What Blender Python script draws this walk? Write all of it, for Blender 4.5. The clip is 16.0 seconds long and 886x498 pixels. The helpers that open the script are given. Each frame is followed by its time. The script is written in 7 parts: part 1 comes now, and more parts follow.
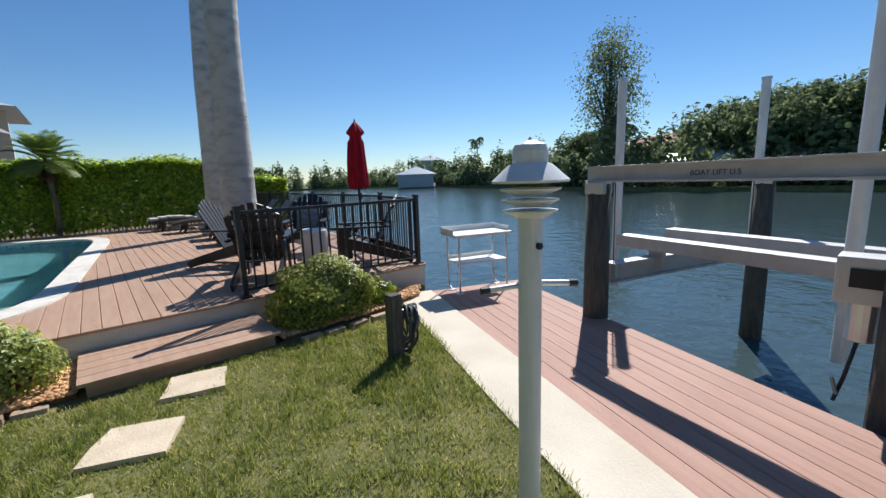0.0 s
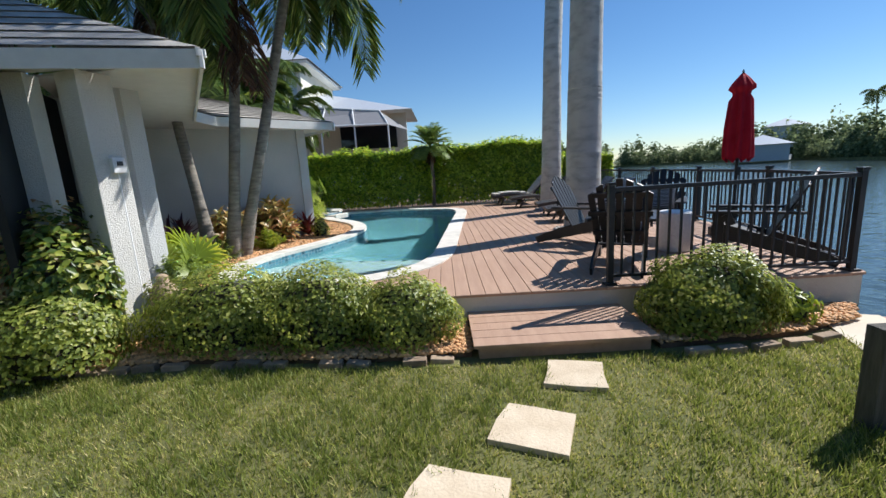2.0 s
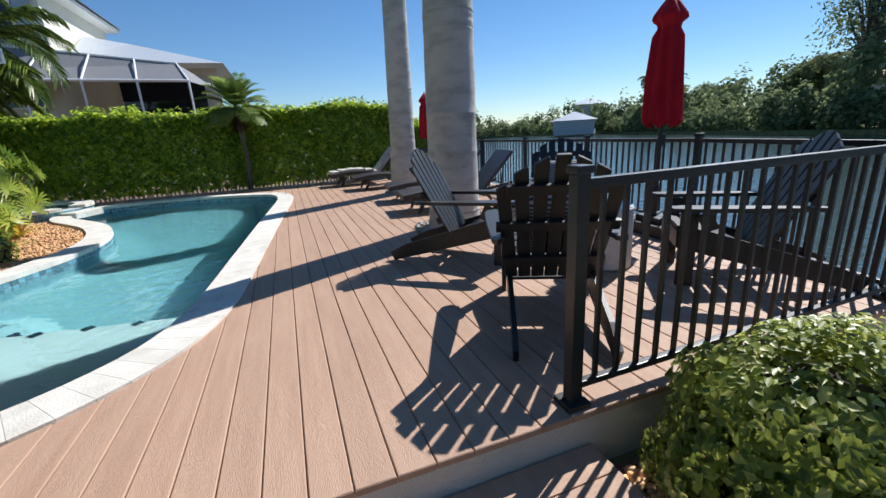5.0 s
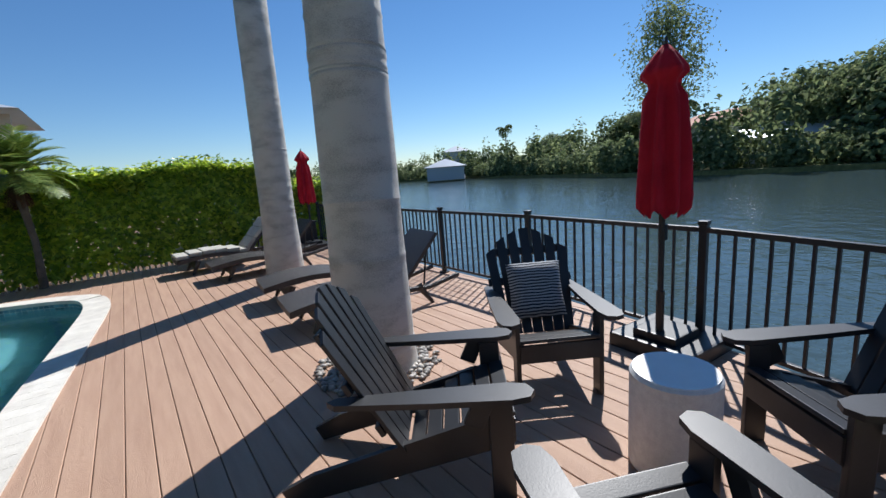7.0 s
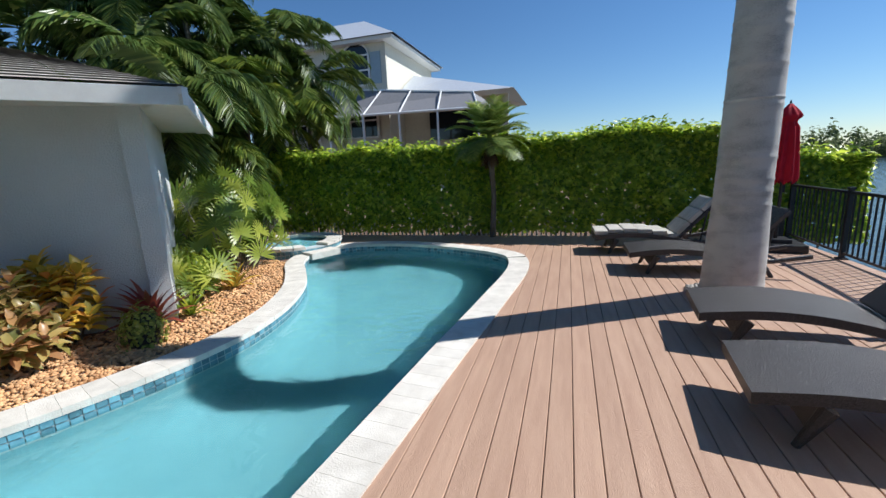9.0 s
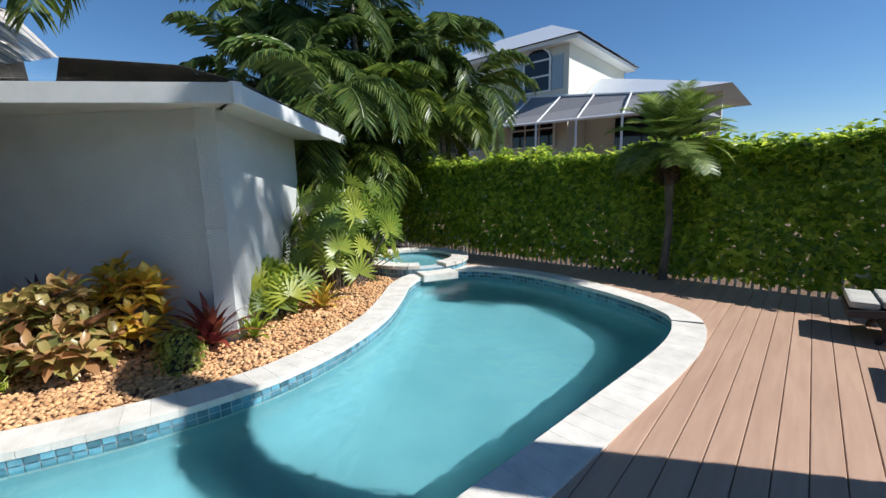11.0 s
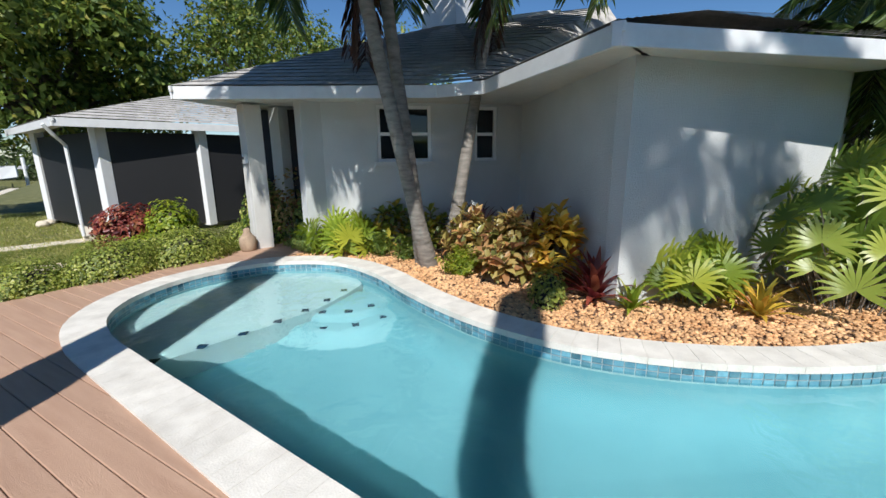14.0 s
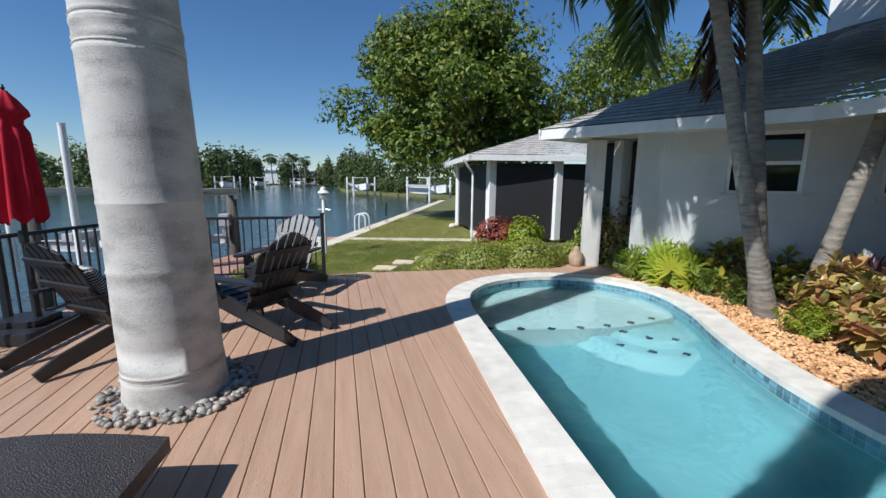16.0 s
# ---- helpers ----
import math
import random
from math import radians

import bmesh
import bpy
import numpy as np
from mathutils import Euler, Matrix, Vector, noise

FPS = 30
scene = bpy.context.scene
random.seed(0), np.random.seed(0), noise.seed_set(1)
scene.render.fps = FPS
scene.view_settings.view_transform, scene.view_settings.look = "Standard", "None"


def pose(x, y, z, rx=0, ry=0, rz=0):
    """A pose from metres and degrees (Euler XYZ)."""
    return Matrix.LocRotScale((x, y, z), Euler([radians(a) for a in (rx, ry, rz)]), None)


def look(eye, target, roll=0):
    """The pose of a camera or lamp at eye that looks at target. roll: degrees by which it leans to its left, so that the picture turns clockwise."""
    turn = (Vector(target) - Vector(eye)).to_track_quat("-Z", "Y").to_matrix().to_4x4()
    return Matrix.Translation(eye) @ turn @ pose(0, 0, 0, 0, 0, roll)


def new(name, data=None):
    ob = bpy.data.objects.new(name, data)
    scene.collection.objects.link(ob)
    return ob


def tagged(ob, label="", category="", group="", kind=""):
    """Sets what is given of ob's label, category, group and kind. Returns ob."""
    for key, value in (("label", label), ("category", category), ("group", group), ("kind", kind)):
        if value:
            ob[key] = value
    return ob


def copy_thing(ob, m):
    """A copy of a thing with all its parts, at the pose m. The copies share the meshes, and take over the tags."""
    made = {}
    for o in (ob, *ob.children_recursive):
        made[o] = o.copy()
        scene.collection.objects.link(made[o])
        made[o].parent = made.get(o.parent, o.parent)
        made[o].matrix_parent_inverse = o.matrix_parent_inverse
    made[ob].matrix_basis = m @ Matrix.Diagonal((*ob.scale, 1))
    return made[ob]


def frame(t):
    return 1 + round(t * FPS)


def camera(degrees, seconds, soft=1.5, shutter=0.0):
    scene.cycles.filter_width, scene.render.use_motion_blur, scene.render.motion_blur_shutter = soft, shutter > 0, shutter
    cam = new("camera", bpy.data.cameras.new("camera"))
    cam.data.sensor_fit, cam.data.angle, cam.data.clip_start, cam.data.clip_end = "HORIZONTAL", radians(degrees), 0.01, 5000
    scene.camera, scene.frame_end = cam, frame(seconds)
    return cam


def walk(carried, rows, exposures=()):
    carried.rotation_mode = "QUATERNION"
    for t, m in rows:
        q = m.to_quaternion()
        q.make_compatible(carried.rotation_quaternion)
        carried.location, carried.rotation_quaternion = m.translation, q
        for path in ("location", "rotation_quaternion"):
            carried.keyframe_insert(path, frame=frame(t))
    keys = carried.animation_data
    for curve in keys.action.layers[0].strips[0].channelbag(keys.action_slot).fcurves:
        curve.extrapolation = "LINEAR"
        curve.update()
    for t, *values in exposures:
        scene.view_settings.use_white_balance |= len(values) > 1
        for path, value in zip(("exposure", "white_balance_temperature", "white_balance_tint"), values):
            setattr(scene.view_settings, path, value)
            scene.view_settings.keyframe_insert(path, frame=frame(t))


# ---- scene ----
cam = camera(94.6, 16.0)
PATH = [
    (0, (-1.217, -4.748, 1.575), (0.057, -3.244, 1.234), -2.0),
    (0.5, (-1.395, -4.647, 1.564), (-0.604, -2.852, 1.176), -2.9),
    (1, (-1.572, -4.513, 1.579), (-1.187, -2.595, 1.165), -3.3),
    (1.5, (-1.612, -4.269, 1.59), (-1.491, -2.313, 1.19), -3.3),
    (2, (-1.658, -3.93, 1.562), (-1.674, -1.966, 1.186), -3.5),
    (2.5, (-1.663, -3.563, 1.599), (-1.718, -1.596, 1.241), -3.8),
    (3, (-1.562, -3.135, 1.594), (-1.599, -1.167, 1.236), -4.0),
    (3.5, (-1.461, -2.722, 1.604), (-1.438, -0.758, 1.228), -4.0),
    (4, (-1.351, -2.287, 1.597), (-1.239, -0.331, 1.195), -4.0),
    (4.5, (-1.176, -1.814, 1.558), (-0.911, 0.112, 1.091), -4.1),
    (5, (-1.061, -1.266, 1.495), (-0.402, 0.542, 0.953), -3.3),
    (5.2, (-1.027, -1.056, 1.5), (-0.201, 0.686, 0.968), -2.4),
    (7.3, (-0.53, 0.79, 1.908), (0.656, 2.363, 1.561), -4.8),
    (7.5, (-0.503, 0.95, 1.909), (0.516, 2.638, 1.57), -4.8),
    (8, (-0.534, 1.376, 1.91), (-0.103, 3.293, 1.537), -4.4),
    (8.5, (-0.487, 1.794, 1.89), (-0.67, 3.747, 1.499), -3.2),
    (9, (-0.46, 2.177, 1.894), (-1.043, 4.048, 1.496), -2.7),
    (9.2, (-0.482, 2.357, 1.893), (-1.156, 4.198, 1.496), -2.8),
    (11.3, (-0.393, 4.148, 1.907), (-1.824, 5.509, 1.585), -1.1),
    (11.5, (-0.403, 4.311, 1.891), (-1.909, 5.586, 1.567), -1.3),
    (12, (-0.454, 4.735, 1.852), (-2.143, 5.752, 1.514), -1.7),
    (12.5, (-0.435, 5.111, 1.824), (-2.276, 5.792, 1.442), -1.4),
    (13, (-0.433, 5.399, 1.799), (-2.369, 5.626, 1.354), -0.4),
    (13.5, (-0.491, 5.669, 1.807), (-2.401, 5.317, 1.33), -0.2),
    (14, (-0.497, 5.898, 1.791), (-2.19, 4.928, 1.351), -0.6),
    (14.5, (-0.447, 6.058, 1.81), (-1.789, 4.638, 1.384), -1.2),
    (15, (-0.326, 6.211, 1.835), (-1.319, 4.527, 1.411), -1.1),
    (15.5, (-0.329, 6.374, 1.82), (-1.021, 4.539, 1.425), -0.4),
    (16, (-0.336, 6.541, 1.859), (-0.821, 4.629, 1.532), 0.6),
]
walk(cam, [(t, look(e, g, r)) for t, e, g, r in PATH], [(0.0, 0.32, 6150, 10), (3.5, 0.46, 6150, 10), (7.5, 0.30, 6050, 10), (12.5, 0.38, 6150, 10), (14.0, 0.24, 6150, 10), (16.0, 0.20, 6000, 10)])

D = 0.36            # deck level
WL = 0.24           # pool water level
SEA = -0.78         # canal water level
LZ = 0.07           # lawn level

# ---- light ----
SUN = Vector((0.88, 0.47, 1.0)).normalized()
world = bpy.data.worlds.new("world")
scene.world = world
world.use_nodes = True
wn = world.node_tree
sky = wn.nodes.new("ShaderNodeTexSky")
sky.sky_type, sky.sun_disc = "NISHITA", False
sky.sun_elevation = math.asin(SUN.z)
sky.sun_rotation = math.atan2(SUN.x, SUN.y)
sky.air_density, sky.dust_density, sky.ozone_density = 1.0, 0.0, 5.0
bgn = wn.nodes["Background"]
bgn.inputs["Strength"].default_value = 0.082
deep = wn.nodes.new("ShaderNodeHueSaturation")
deep.inputs["Saturation"].default_value = 1.12
wn.links.new(sky.outputs[0], deep.inputs["Color"])
wn.links.new(deep.outputs[0], bgn.inputs[0])
sun = new("sun", bpy.data.lights.new("sun", "SUN"))
sun.data.energy, sun.data.angle, sun.data.color = 4.8, radians(0.53), (1.0, 0.955, 0.89)
sun.matrix_world = look(SUN * 50, (0, 0, 0))

# ---- materials ----
def mat(name, c1, c2, scale=6.0, rough=0.7, bump=0.2, bscale=60.0, metal=0.0, rand=0.0, detail=5.0, stretch=None, spec=0.5, island=False, fine=0.35, coat=0.0):
    """Two-scale noise colour with fine bump; rand: spread of value between pieces."""
    m = bpy.data.materials.new(name)
    m.use_nodes = True
    nt = m.node_tree
    n, l = nt.nodes, nt.links
    b = n["Principled BSDF"]
    tc = n.new("ShaderNodeTexCoord")
    mp = n.new("ShaderNodeMapping")
    if stretch:
        mp.inputs["Scale"].default_value = stretch
    l.new(tc.outputs["Object"], mp.inputs[0])
    n1 = n.new("ShaderNodeTexNoise")
    n1.inputs["Scale"].default_value, n1.inputs["Detail"].default_value = scale, detail
    n2 = n.new("ShaderNodeTexNoise")
    n2.inputs["Scale"].default_value, n2.inputs["Detail"].default_value = bscale, 3
    l.new(mp.outputs[0], n1.inputs[0])
    l.new(mp.outputs[0], n2.inputs[0])
    ad = n.new("ShaderNodeMath")
    ad.operation = "MULTIPLY_ADD"
    l.new(n2.outputs[0], ad.inputs[0])
    ad.inputs[1].default_value = fine
    l.new(n1.outputs[0], ad.inputs[2])
    rp = n.new("ShaderNodeValToRGB")
    rp.color_ramp.elements[0].position, rp.color_ramp.elements[1].position = 0.42, 0.86
    rp.color_ramp.elements[0].color, rp.color_ramp.elements[1].color = (*c1, 1), (*c2, 1)
    l.new(ad.outputs[0], rp.inputs[0])
    col = rp.outputs[0]
    if rand:
        if island:
            gi = n.new("ShaderNodeNewGeometry")
            src = gi.outputs["Random Per Island"]
        else:
            oi = n.new("ShaderNodeObjectInfo")
            src = oi.outputs["Random"]
        mr = n.new("ShaderNodeMapRange")
        mr.inputs[3].default_value, mr.inputs[4].default_value = 1 - rand, 1 + rand
        l.new(src, mr.inputs[0])
        hs = n.new("ShaderNodeHueSaturation")
        l.new(mr.outputs[0], hs.inputs["Value"])
        l.new(col, hs.inputs["Color"])
        col = hs.outputs[0]
    l.new(col, b.inputs["Base Color"])
    b.inputs["Roughness"].default_value, b.inputs["Metallic"].default_value = rough, metal
    b.inputs["Specular IOR Level"].default_value = spec
    b.inputs["Coat Weight"].default_value = coat
    if bump:
        bp = n.new("ShaderNodeBump")
        bp.inputs["Strength"].default_value, bp.inputs["Distance"].default_value = bump, 0.01
        l.new(n2.outputs[0], bp.inputs["Height"])
        l.new(bp.outputs[0], b.inputs["Normal"])
    return m

def leaf_mat(name, stops, rough=0.42, through_=0.35, spec=0.4):
    """Leaves: each leaf its own hue from a ramp, with some light let through."""
    m = bpy.data.materials.new(name)
    m.use_nodes = True
    n, l = m.node_tree.nodes, m.node_tree.links
    b = n["Principled BSDF"]
    gi = n.new("ShaderNodeNewGeometry")
    rp = n.new("ShaderNodeValToRGB")
    e = rp.color_ramp.elements
    e[0].position, e[0].color = stops[0][0], (*stops[0][1], 1)
    e[1].position, e[1].color = stops[-1][0], (*stops[-1][1], 1)
    for p, c in stops[1:-1]:
        k = e.new(p)
        k.color = (*c, 1)
    l.new(gi.outputs["Random Per Island"], rp.inputs[0])
    l.new(rp.outputs[0], b.inputs["Base Color"])
    b.inputs["Roughness"].default_value = rough
    b.inputs["Specular IOR Level"].default_value = spec
    tr = n.new("ShaderNodeBsdfTranslucent")
    hs = n.new("ShaderNodeHueSaturation")
    hs.inputs["Value"].default_value = 1.5
    hs.inputs["Hue"].default_value = 0.485
    l.new(rp.outputs[0], hs.inputs["Color"])
    l.new(hs.outputs[0], tr.inputs[0])
    mx = n.new("ShaderNodeMixShader")
    mx.inputs[0].default_value = through_
    l.new(b.outputs[0], mx.inputs[1])
    l.new(tr.outputs[0], mx.inputs[2])
    l.new(mx.outputs[0], n["Material Output"].inputs[0])
    return m

def plain(name, c, rough=0.5, metal=0.0, spec=0.5, vary=0.12, bump=0.08, bscale=90):
    return mat(name, tuple(v * (1 - vary) for v in c), tuple(min(1, v * (1 + vary)) for v in c), 7.0, rough, bump, bscale, metal, spec=spec)

def water_mat(name, tint, wave, bump, rough=0.02):
    """A clear water sheet: lets light through with a tint, mirrors by angle."""
    m = bpy.data.materials.new(name)
    m.use_nodes = True
    n, l = m.node_tree.nodes, m.node_tree.links
    n.remove(n["Principled BSDF"])
    tc = n.new("ShaderNodeTexCoord")
    nz = n.new("ShaderNodeTexNoise")
    nz.inputs["Scale"].default_value, nz.inputs["Detail"].default_value = wave, 2.5
    nz.inputs["Distortion"].default_value = 0.6
    l.new(tc.outputs["Object"], nz.inputs[0])
    bp = n.new("ShaderNodeBump")
    bp.inputs["Strength"].default_value, bp.inputs["Distance"].default_value = bump, 0.02
    l.new(nz.outputs[0], bp.inputs["Height"])
    tr, gl, fr, mx = n.new("ShaderNodeBsdfRefraction"), n.new("ShaderNodeBsdfGlossy"), n.new("ShaderNodeFresnel"), n.new("ShaderNodeMixShader")
    tr.inputs[0].default_value = (*tint, 1)
    gl.inputs["Roughness"].default_value = rough
    fr.inputs[0].default_value = 1.33
    tr.inputs["IOR"].default_value, tr.inputs["Roughness"].default_value = 1.33, 0.0
    l.new(bp.outputs[0], tr.inputs["Normal"])
    l.new(bp.outputs[0], gl.inputs["Normal"])
    l.new(bp.outputs[0], fr.inputs["Normal"])
    l.new(fr.outputs[0], mx.inputs[0])
    l.new(tr.outputs[0], mx.inputs[1])
    l.new(gl.outputs[0], mx.inputs[2])
    l.new(mx.outputs[0], n["Material Output"].inputs[0])
    return m

def canal_mat():
    m = bpy.data.materials.new("canal_water")
    m.use_nodes = True
    n, l = m.node_tree.nodes, m.node_tree.links
    b = n["Principled BSDF"]
    b.inputs["Base Color"].default_value = (0.05, 0.078, 0.083, 1)
    b.inputs["Roughness"].default_value = 0.1
    b.inputs["IOR"].default_value = 1.33
    tc = n.new("ShaderNodeTexCoord")
    prev = None
    for s, k, dist in ((1.6, 0.55, 0.09), (6.0, 0.5, 0.03)):
        nz = n.new("ShaderNodeTexNoise")
        nz.inputs["Scale"].default_value, nz.inputs["Detail"].default_value = s, 3
        nz.inputs["Distortion"].default_value = 0.4
        l.new(tc.outputs["Object"], nz.inputs[0])
        bp = n.new("ShaderNodeBump")
        bp.inputs["Strength"].default_value, bp.inputs["Distance"].default_value = k, dist
        l.new(nz.outputs[0], bp.inputs["Height"])
        if prev:
            l.new(prev.outputs[0], bp.inputs["Normal"])
        prev = bp
    l.new(prev.outputs[0], b.inputs["Normal"])
    return m

M = {}
M["board"] = mat("deck_board", (0.41, 0.25, 0.168), (0.49, 0.315, 0.215), 2.2, 0.62, 0.35, 55, rand=0.035, stretch=(8, 0.8, 8))
M["dockboard"] = mat("dock_board", (0.36, 0.185, 0.13), (0.46, 0.26, 0.19), 2.2, 0.65, 0.35, 55, rand=0.06, stretch=(8, 0.8, 8))
# near-black fill below the board gaps; also painted shade inside the bushes
M["gapdark"] = plain("gap_and_bush_dark", (0.035, 0.028, 0.025), 0.9)
M["stucco"] = mat("stucco", (0.58, 0.56, 0.51), (0.70, 0.68, 0.63), 1.3, 0.92, 0.9, 75, spec=0.2)
M["wall"] = mat("house_stucco", (0.52, 0.535, 0.52), (0.62, 0.63, 0.61), 1.0, 0.92, 0.9, 70, spec=0.2)
M["white"] = plain("white_paint", (0.78, 0.78, 0.76), 0.45, vary=0.04)
M["trimw"] = plain("fascia_paint", (0.70, 0.70, 0.68), 0.5, vary=0.06)
M["soffit"] = plain("soffit_paint", (0.62, 0.60, 0.55), 0.7, vary=0.05)
M["shingle"] = mat("grey_shingle", (0.34, 0.325, 0.295), (0.52, 0.49, 0.45), 9, 0.9, 0.6, 120, rand=0.16, island=True)
M["coping"] = mat("coping_stone", (0.60, 0.56, 0.49), (0.76, 0.72, 0.64), 7, 0.8, 0.35, 90, rand=0.06, spec=0.3)
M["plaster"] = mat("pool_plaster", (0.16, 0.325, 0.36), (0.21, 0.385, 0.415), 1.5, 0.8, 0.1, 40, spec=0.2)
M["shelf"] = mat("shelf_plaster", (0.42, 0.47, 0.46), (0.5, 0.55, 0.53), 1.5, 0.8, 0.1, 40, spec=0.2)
M["navytile"] = plain("navy_tile", (0.012, 0.03, 0.055), 0.25)
M["tile"] = mat("blue_tile", (0.07, 0.20, 0.27), (0.16, 0.34, 0.40), 12, 0.15, 0.05, 60, rand=0.45, island=True)
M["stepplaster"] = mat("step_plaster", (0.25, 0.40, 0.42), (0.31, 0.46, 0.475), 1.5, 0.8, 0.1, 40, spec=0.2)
M["grout"] = plain("grout", (0.45, 0.50, 0.50), 0.8)
M["poolwater"] = water_mat("pool_water", (0.58, 0.78, 0.81), 5.2, 0.7)
M["canal"] = canal_mat()
M["black"] = plain("black_metal", (0.022, 0.023, 0.026), 0.38, vary=0.1)
M["poly"] = plain("black_poly_lumber", (0.020, 0.021, 0.024), 0.42, vary=0.2, bump=0.05, bscale=160)
M["wicker"] = mat("brown_wicker", (0.018, 0.016, 0.016), (0.06, 0.053, 0.051), 90, 0.36, 1.0, 130)
M["red"] = mat("red_canvas", (0.36, 0.008, 0.022), (0.47, 0.016, 0.035), 5, 0.85, 0.35, 160, spec=0.2)
M["alu"] = plain("aluminium", (0.62, 0.63, 0.64), 0.35, 0.75, vary=0.08)
M["galv"] = plain("pale_aluminium_beam", (0.50, 0.49, 0.49), 0.5, 0.3, vary=0.1)
M["pile"] = mat("weathered_pile", (0.055, 0.052, 0.045), (0.13, 0.12, 0.10), 6, 0.9, 0.7, 30, stretch=(6, 6, 0.8))
M["soil"] = mat("soil", (0.09, 0.055, 0.035), (0.20, 0.12, 0.075), 9, 0.95, 0.8, 60)
M["lawn"] = mat("lawn_ground", (0.07, 0.085, 0.022), (0.19, 0.18, 0.065), 2.5, 0.95, 0.6, 70)
M["paver"] = mat("sandstone_paver", (0.56, 0.44, 0.30), (0.72, 0.60, 0.44), 5, 0.85, 0.4, 60, rand=0.05)
M["concrete"] = mat("concrete", (0.60, 0.52, 0.40), (0.72, 0.64, 0.51), 2.0, 0.88, 0.3, 70)
M["bark"] = mat("palm_bark", (0.27, 0.255, 0.235), (0.44, 0.42, 0.39), 5, 0.85, 0.6, 45, stretch=(2, 2, 0.7))
M["bark2"] = mat("ringed_bark", (0.13, 0.115, 0.095), (0.30, 0.27, 0.23), 6, 0.85, 0.6, 45, stretch=(1, 1, 4))
M["woodbark"] = mat("tree_bark", (0.06, 0.05, 0.04), (0.15, 0.12, 0.095), 6, 0.9, 0.7, 40)
M["pebble"] = mat("tan_pebble", (0.50, 0.25, 0.10), (0.76, 0.46, 0.23), 3, 0.75, 0.3, 60, rand=0.35, island=True)
M["river"] = mat("river_pebble", (0.16, 0.15, 0.14), (0.42, 0.38, 0.33), 3, 0.5, 0.2, 60, rand=0.5, island=True)
M["edging"] = mat("edging_block", (0.24, 0.17, 0.115), (0.42, 0.31, 0.21), 6, 0.9, 0.5, 50, rand=0.25)
M["glass"] = plain("dark_window_glass", (0.012, 0.016, 0.02), 0.04, vary=0.0, bump=0.0)
M["screen"] = plain("dark_screen", (0.012, 0.012, 0.013), 0.6, vary=0.05)
M["grass"] = leaf_mat("grass_blades", ((0, (0.16, 0.19, 0.036)), (0.5, (0.29, 0.325, 0.07)), (0.8, (0.46, 0.45, 0.13)), (1, (0.68, 0.57, 0.29))), 0.5, 0.4)
M["hedge"] = leaf_mat("hedge_leaves", ((0, (0.11, 0.20, 0.022)), (0.5, (0.26, 0.39, 0.04)), (0.85, (0.46, 0.56, 0.065)), (1, (0.62, 0.68, 0.1))), 0.32, 0.58, 0.5)
M["bush"] = leaf_mat("bush_leaves", ((0, (0.11, 0.15, 0.03)), (0.5, (0.26, 0.32, 0.06)), (0.85, (0.44, 0.48, 0.10)), (1, (0.6, 0.58, 0.2))), 0.42, 0.45, 0.5)
M["croton"] = leaf_mat("croton_leaves", ((0, (0.12, 0.14, 0.03)), (0.3, (0.30, 0.26, 0.07)), (0.6, (0.52, 0.40, 0.14)), (0.82, (0.50, 0.27, 0.11)), (1, (0.17, 0.08, 0.04))), 0.35, 0.3, 0.5)
M["gold"] = leaf_mat("golden_croton_leaves", ((0, (0.22, 0.20, 0.03)), (0.35, (0.55, 0.40, 0.05)), (0.75, (0.72, 0.52, 0.07)), (1, (0.55, 0.20, 0.05))), 0.35, 0.35, 0.5)
M["greengold"] = leaf_mat("green_croton_leaves", ((0, (0.07, 0.11, 0.02)), (0.45, (0.17, 0.22, 0.03)), (0.75, (0.50, 0.46, 0.06)), (1, (0.26, 0.09, 0.04))), 0.35, 0.3, 0.5)
M["redleaf"] = leaf_mat("red_leaves", ((0, (0.09, 0.02, 0.02)), (0.5, (0.28, 0.06, 0.045)), (0.8, (0.42, 0.14, 0.07)), (1, (0.12, 0.10, 0.03))), 0.4, 0.3)
M["purple"] = leaf_mat("purple_leaves", ((0, (0.03, 0.012, 0.02)), (1, (0.09, 0.025, 0.04))), 0.35, 0.2)
M["lime"] = leaf_mat("lime_leaves", ((0, (0.13, 0.20, 0.02)), (0.6, (0.28, 0.36, 0.03)), (1, (0.42, 0.44, 0.05))), 0.4, 0.4)
M["fan"] = leaf_mat("fan_palm_leaves", ((0, (0.06, 0.11, 0.018)), (0.6, (0.13, 0.20, 0.03)), (1, (0.30, 0.34, 0.05))), 0.35, 0.3)
M["ladypalm"] = leaf_mat("lady_palm_leaves", ((0, (0.07, 0.13, 0.02)), (0.6, (0.19, 0.28, 0.04)), (1, (0.42, 0.46, 0.08))), 0.34, 0.4)
M["pygmy"] = leaf_mat("date_palm_fronds", ((0, (0.12, 0.20, 0.05)), (0.6, (0.24, 0.34, 0.09)), (1, (0.42, 0.48, 0.14))), 0.4, 0.45)
M["frond"] = leaf_mat("palm_fronds", ((0, (0.055, 0.11, 0.025)), (0.6, (0.12, 0.19, 0.045)), (1, (0.26, 0.32, 0.08))), 0.35, 0.35)
M["dry"] = leaf_mat("dry_fronds", ((0, (0.05, 0.02, 0.012)), (1, (0.16, 0.08, 0.04))), 0.7, 0.15)
M["tree"] = leaf_mat("broad_tree_leaves", ((0, (0.045, 0.08, 0.014)), (0.5, (0.11, 0.17, 0.027)), (0.85, (0.20, 0.26, 0.042)), (1, (0.36, 0.33, 0.07))), 0.5, 0.3, 0.3)
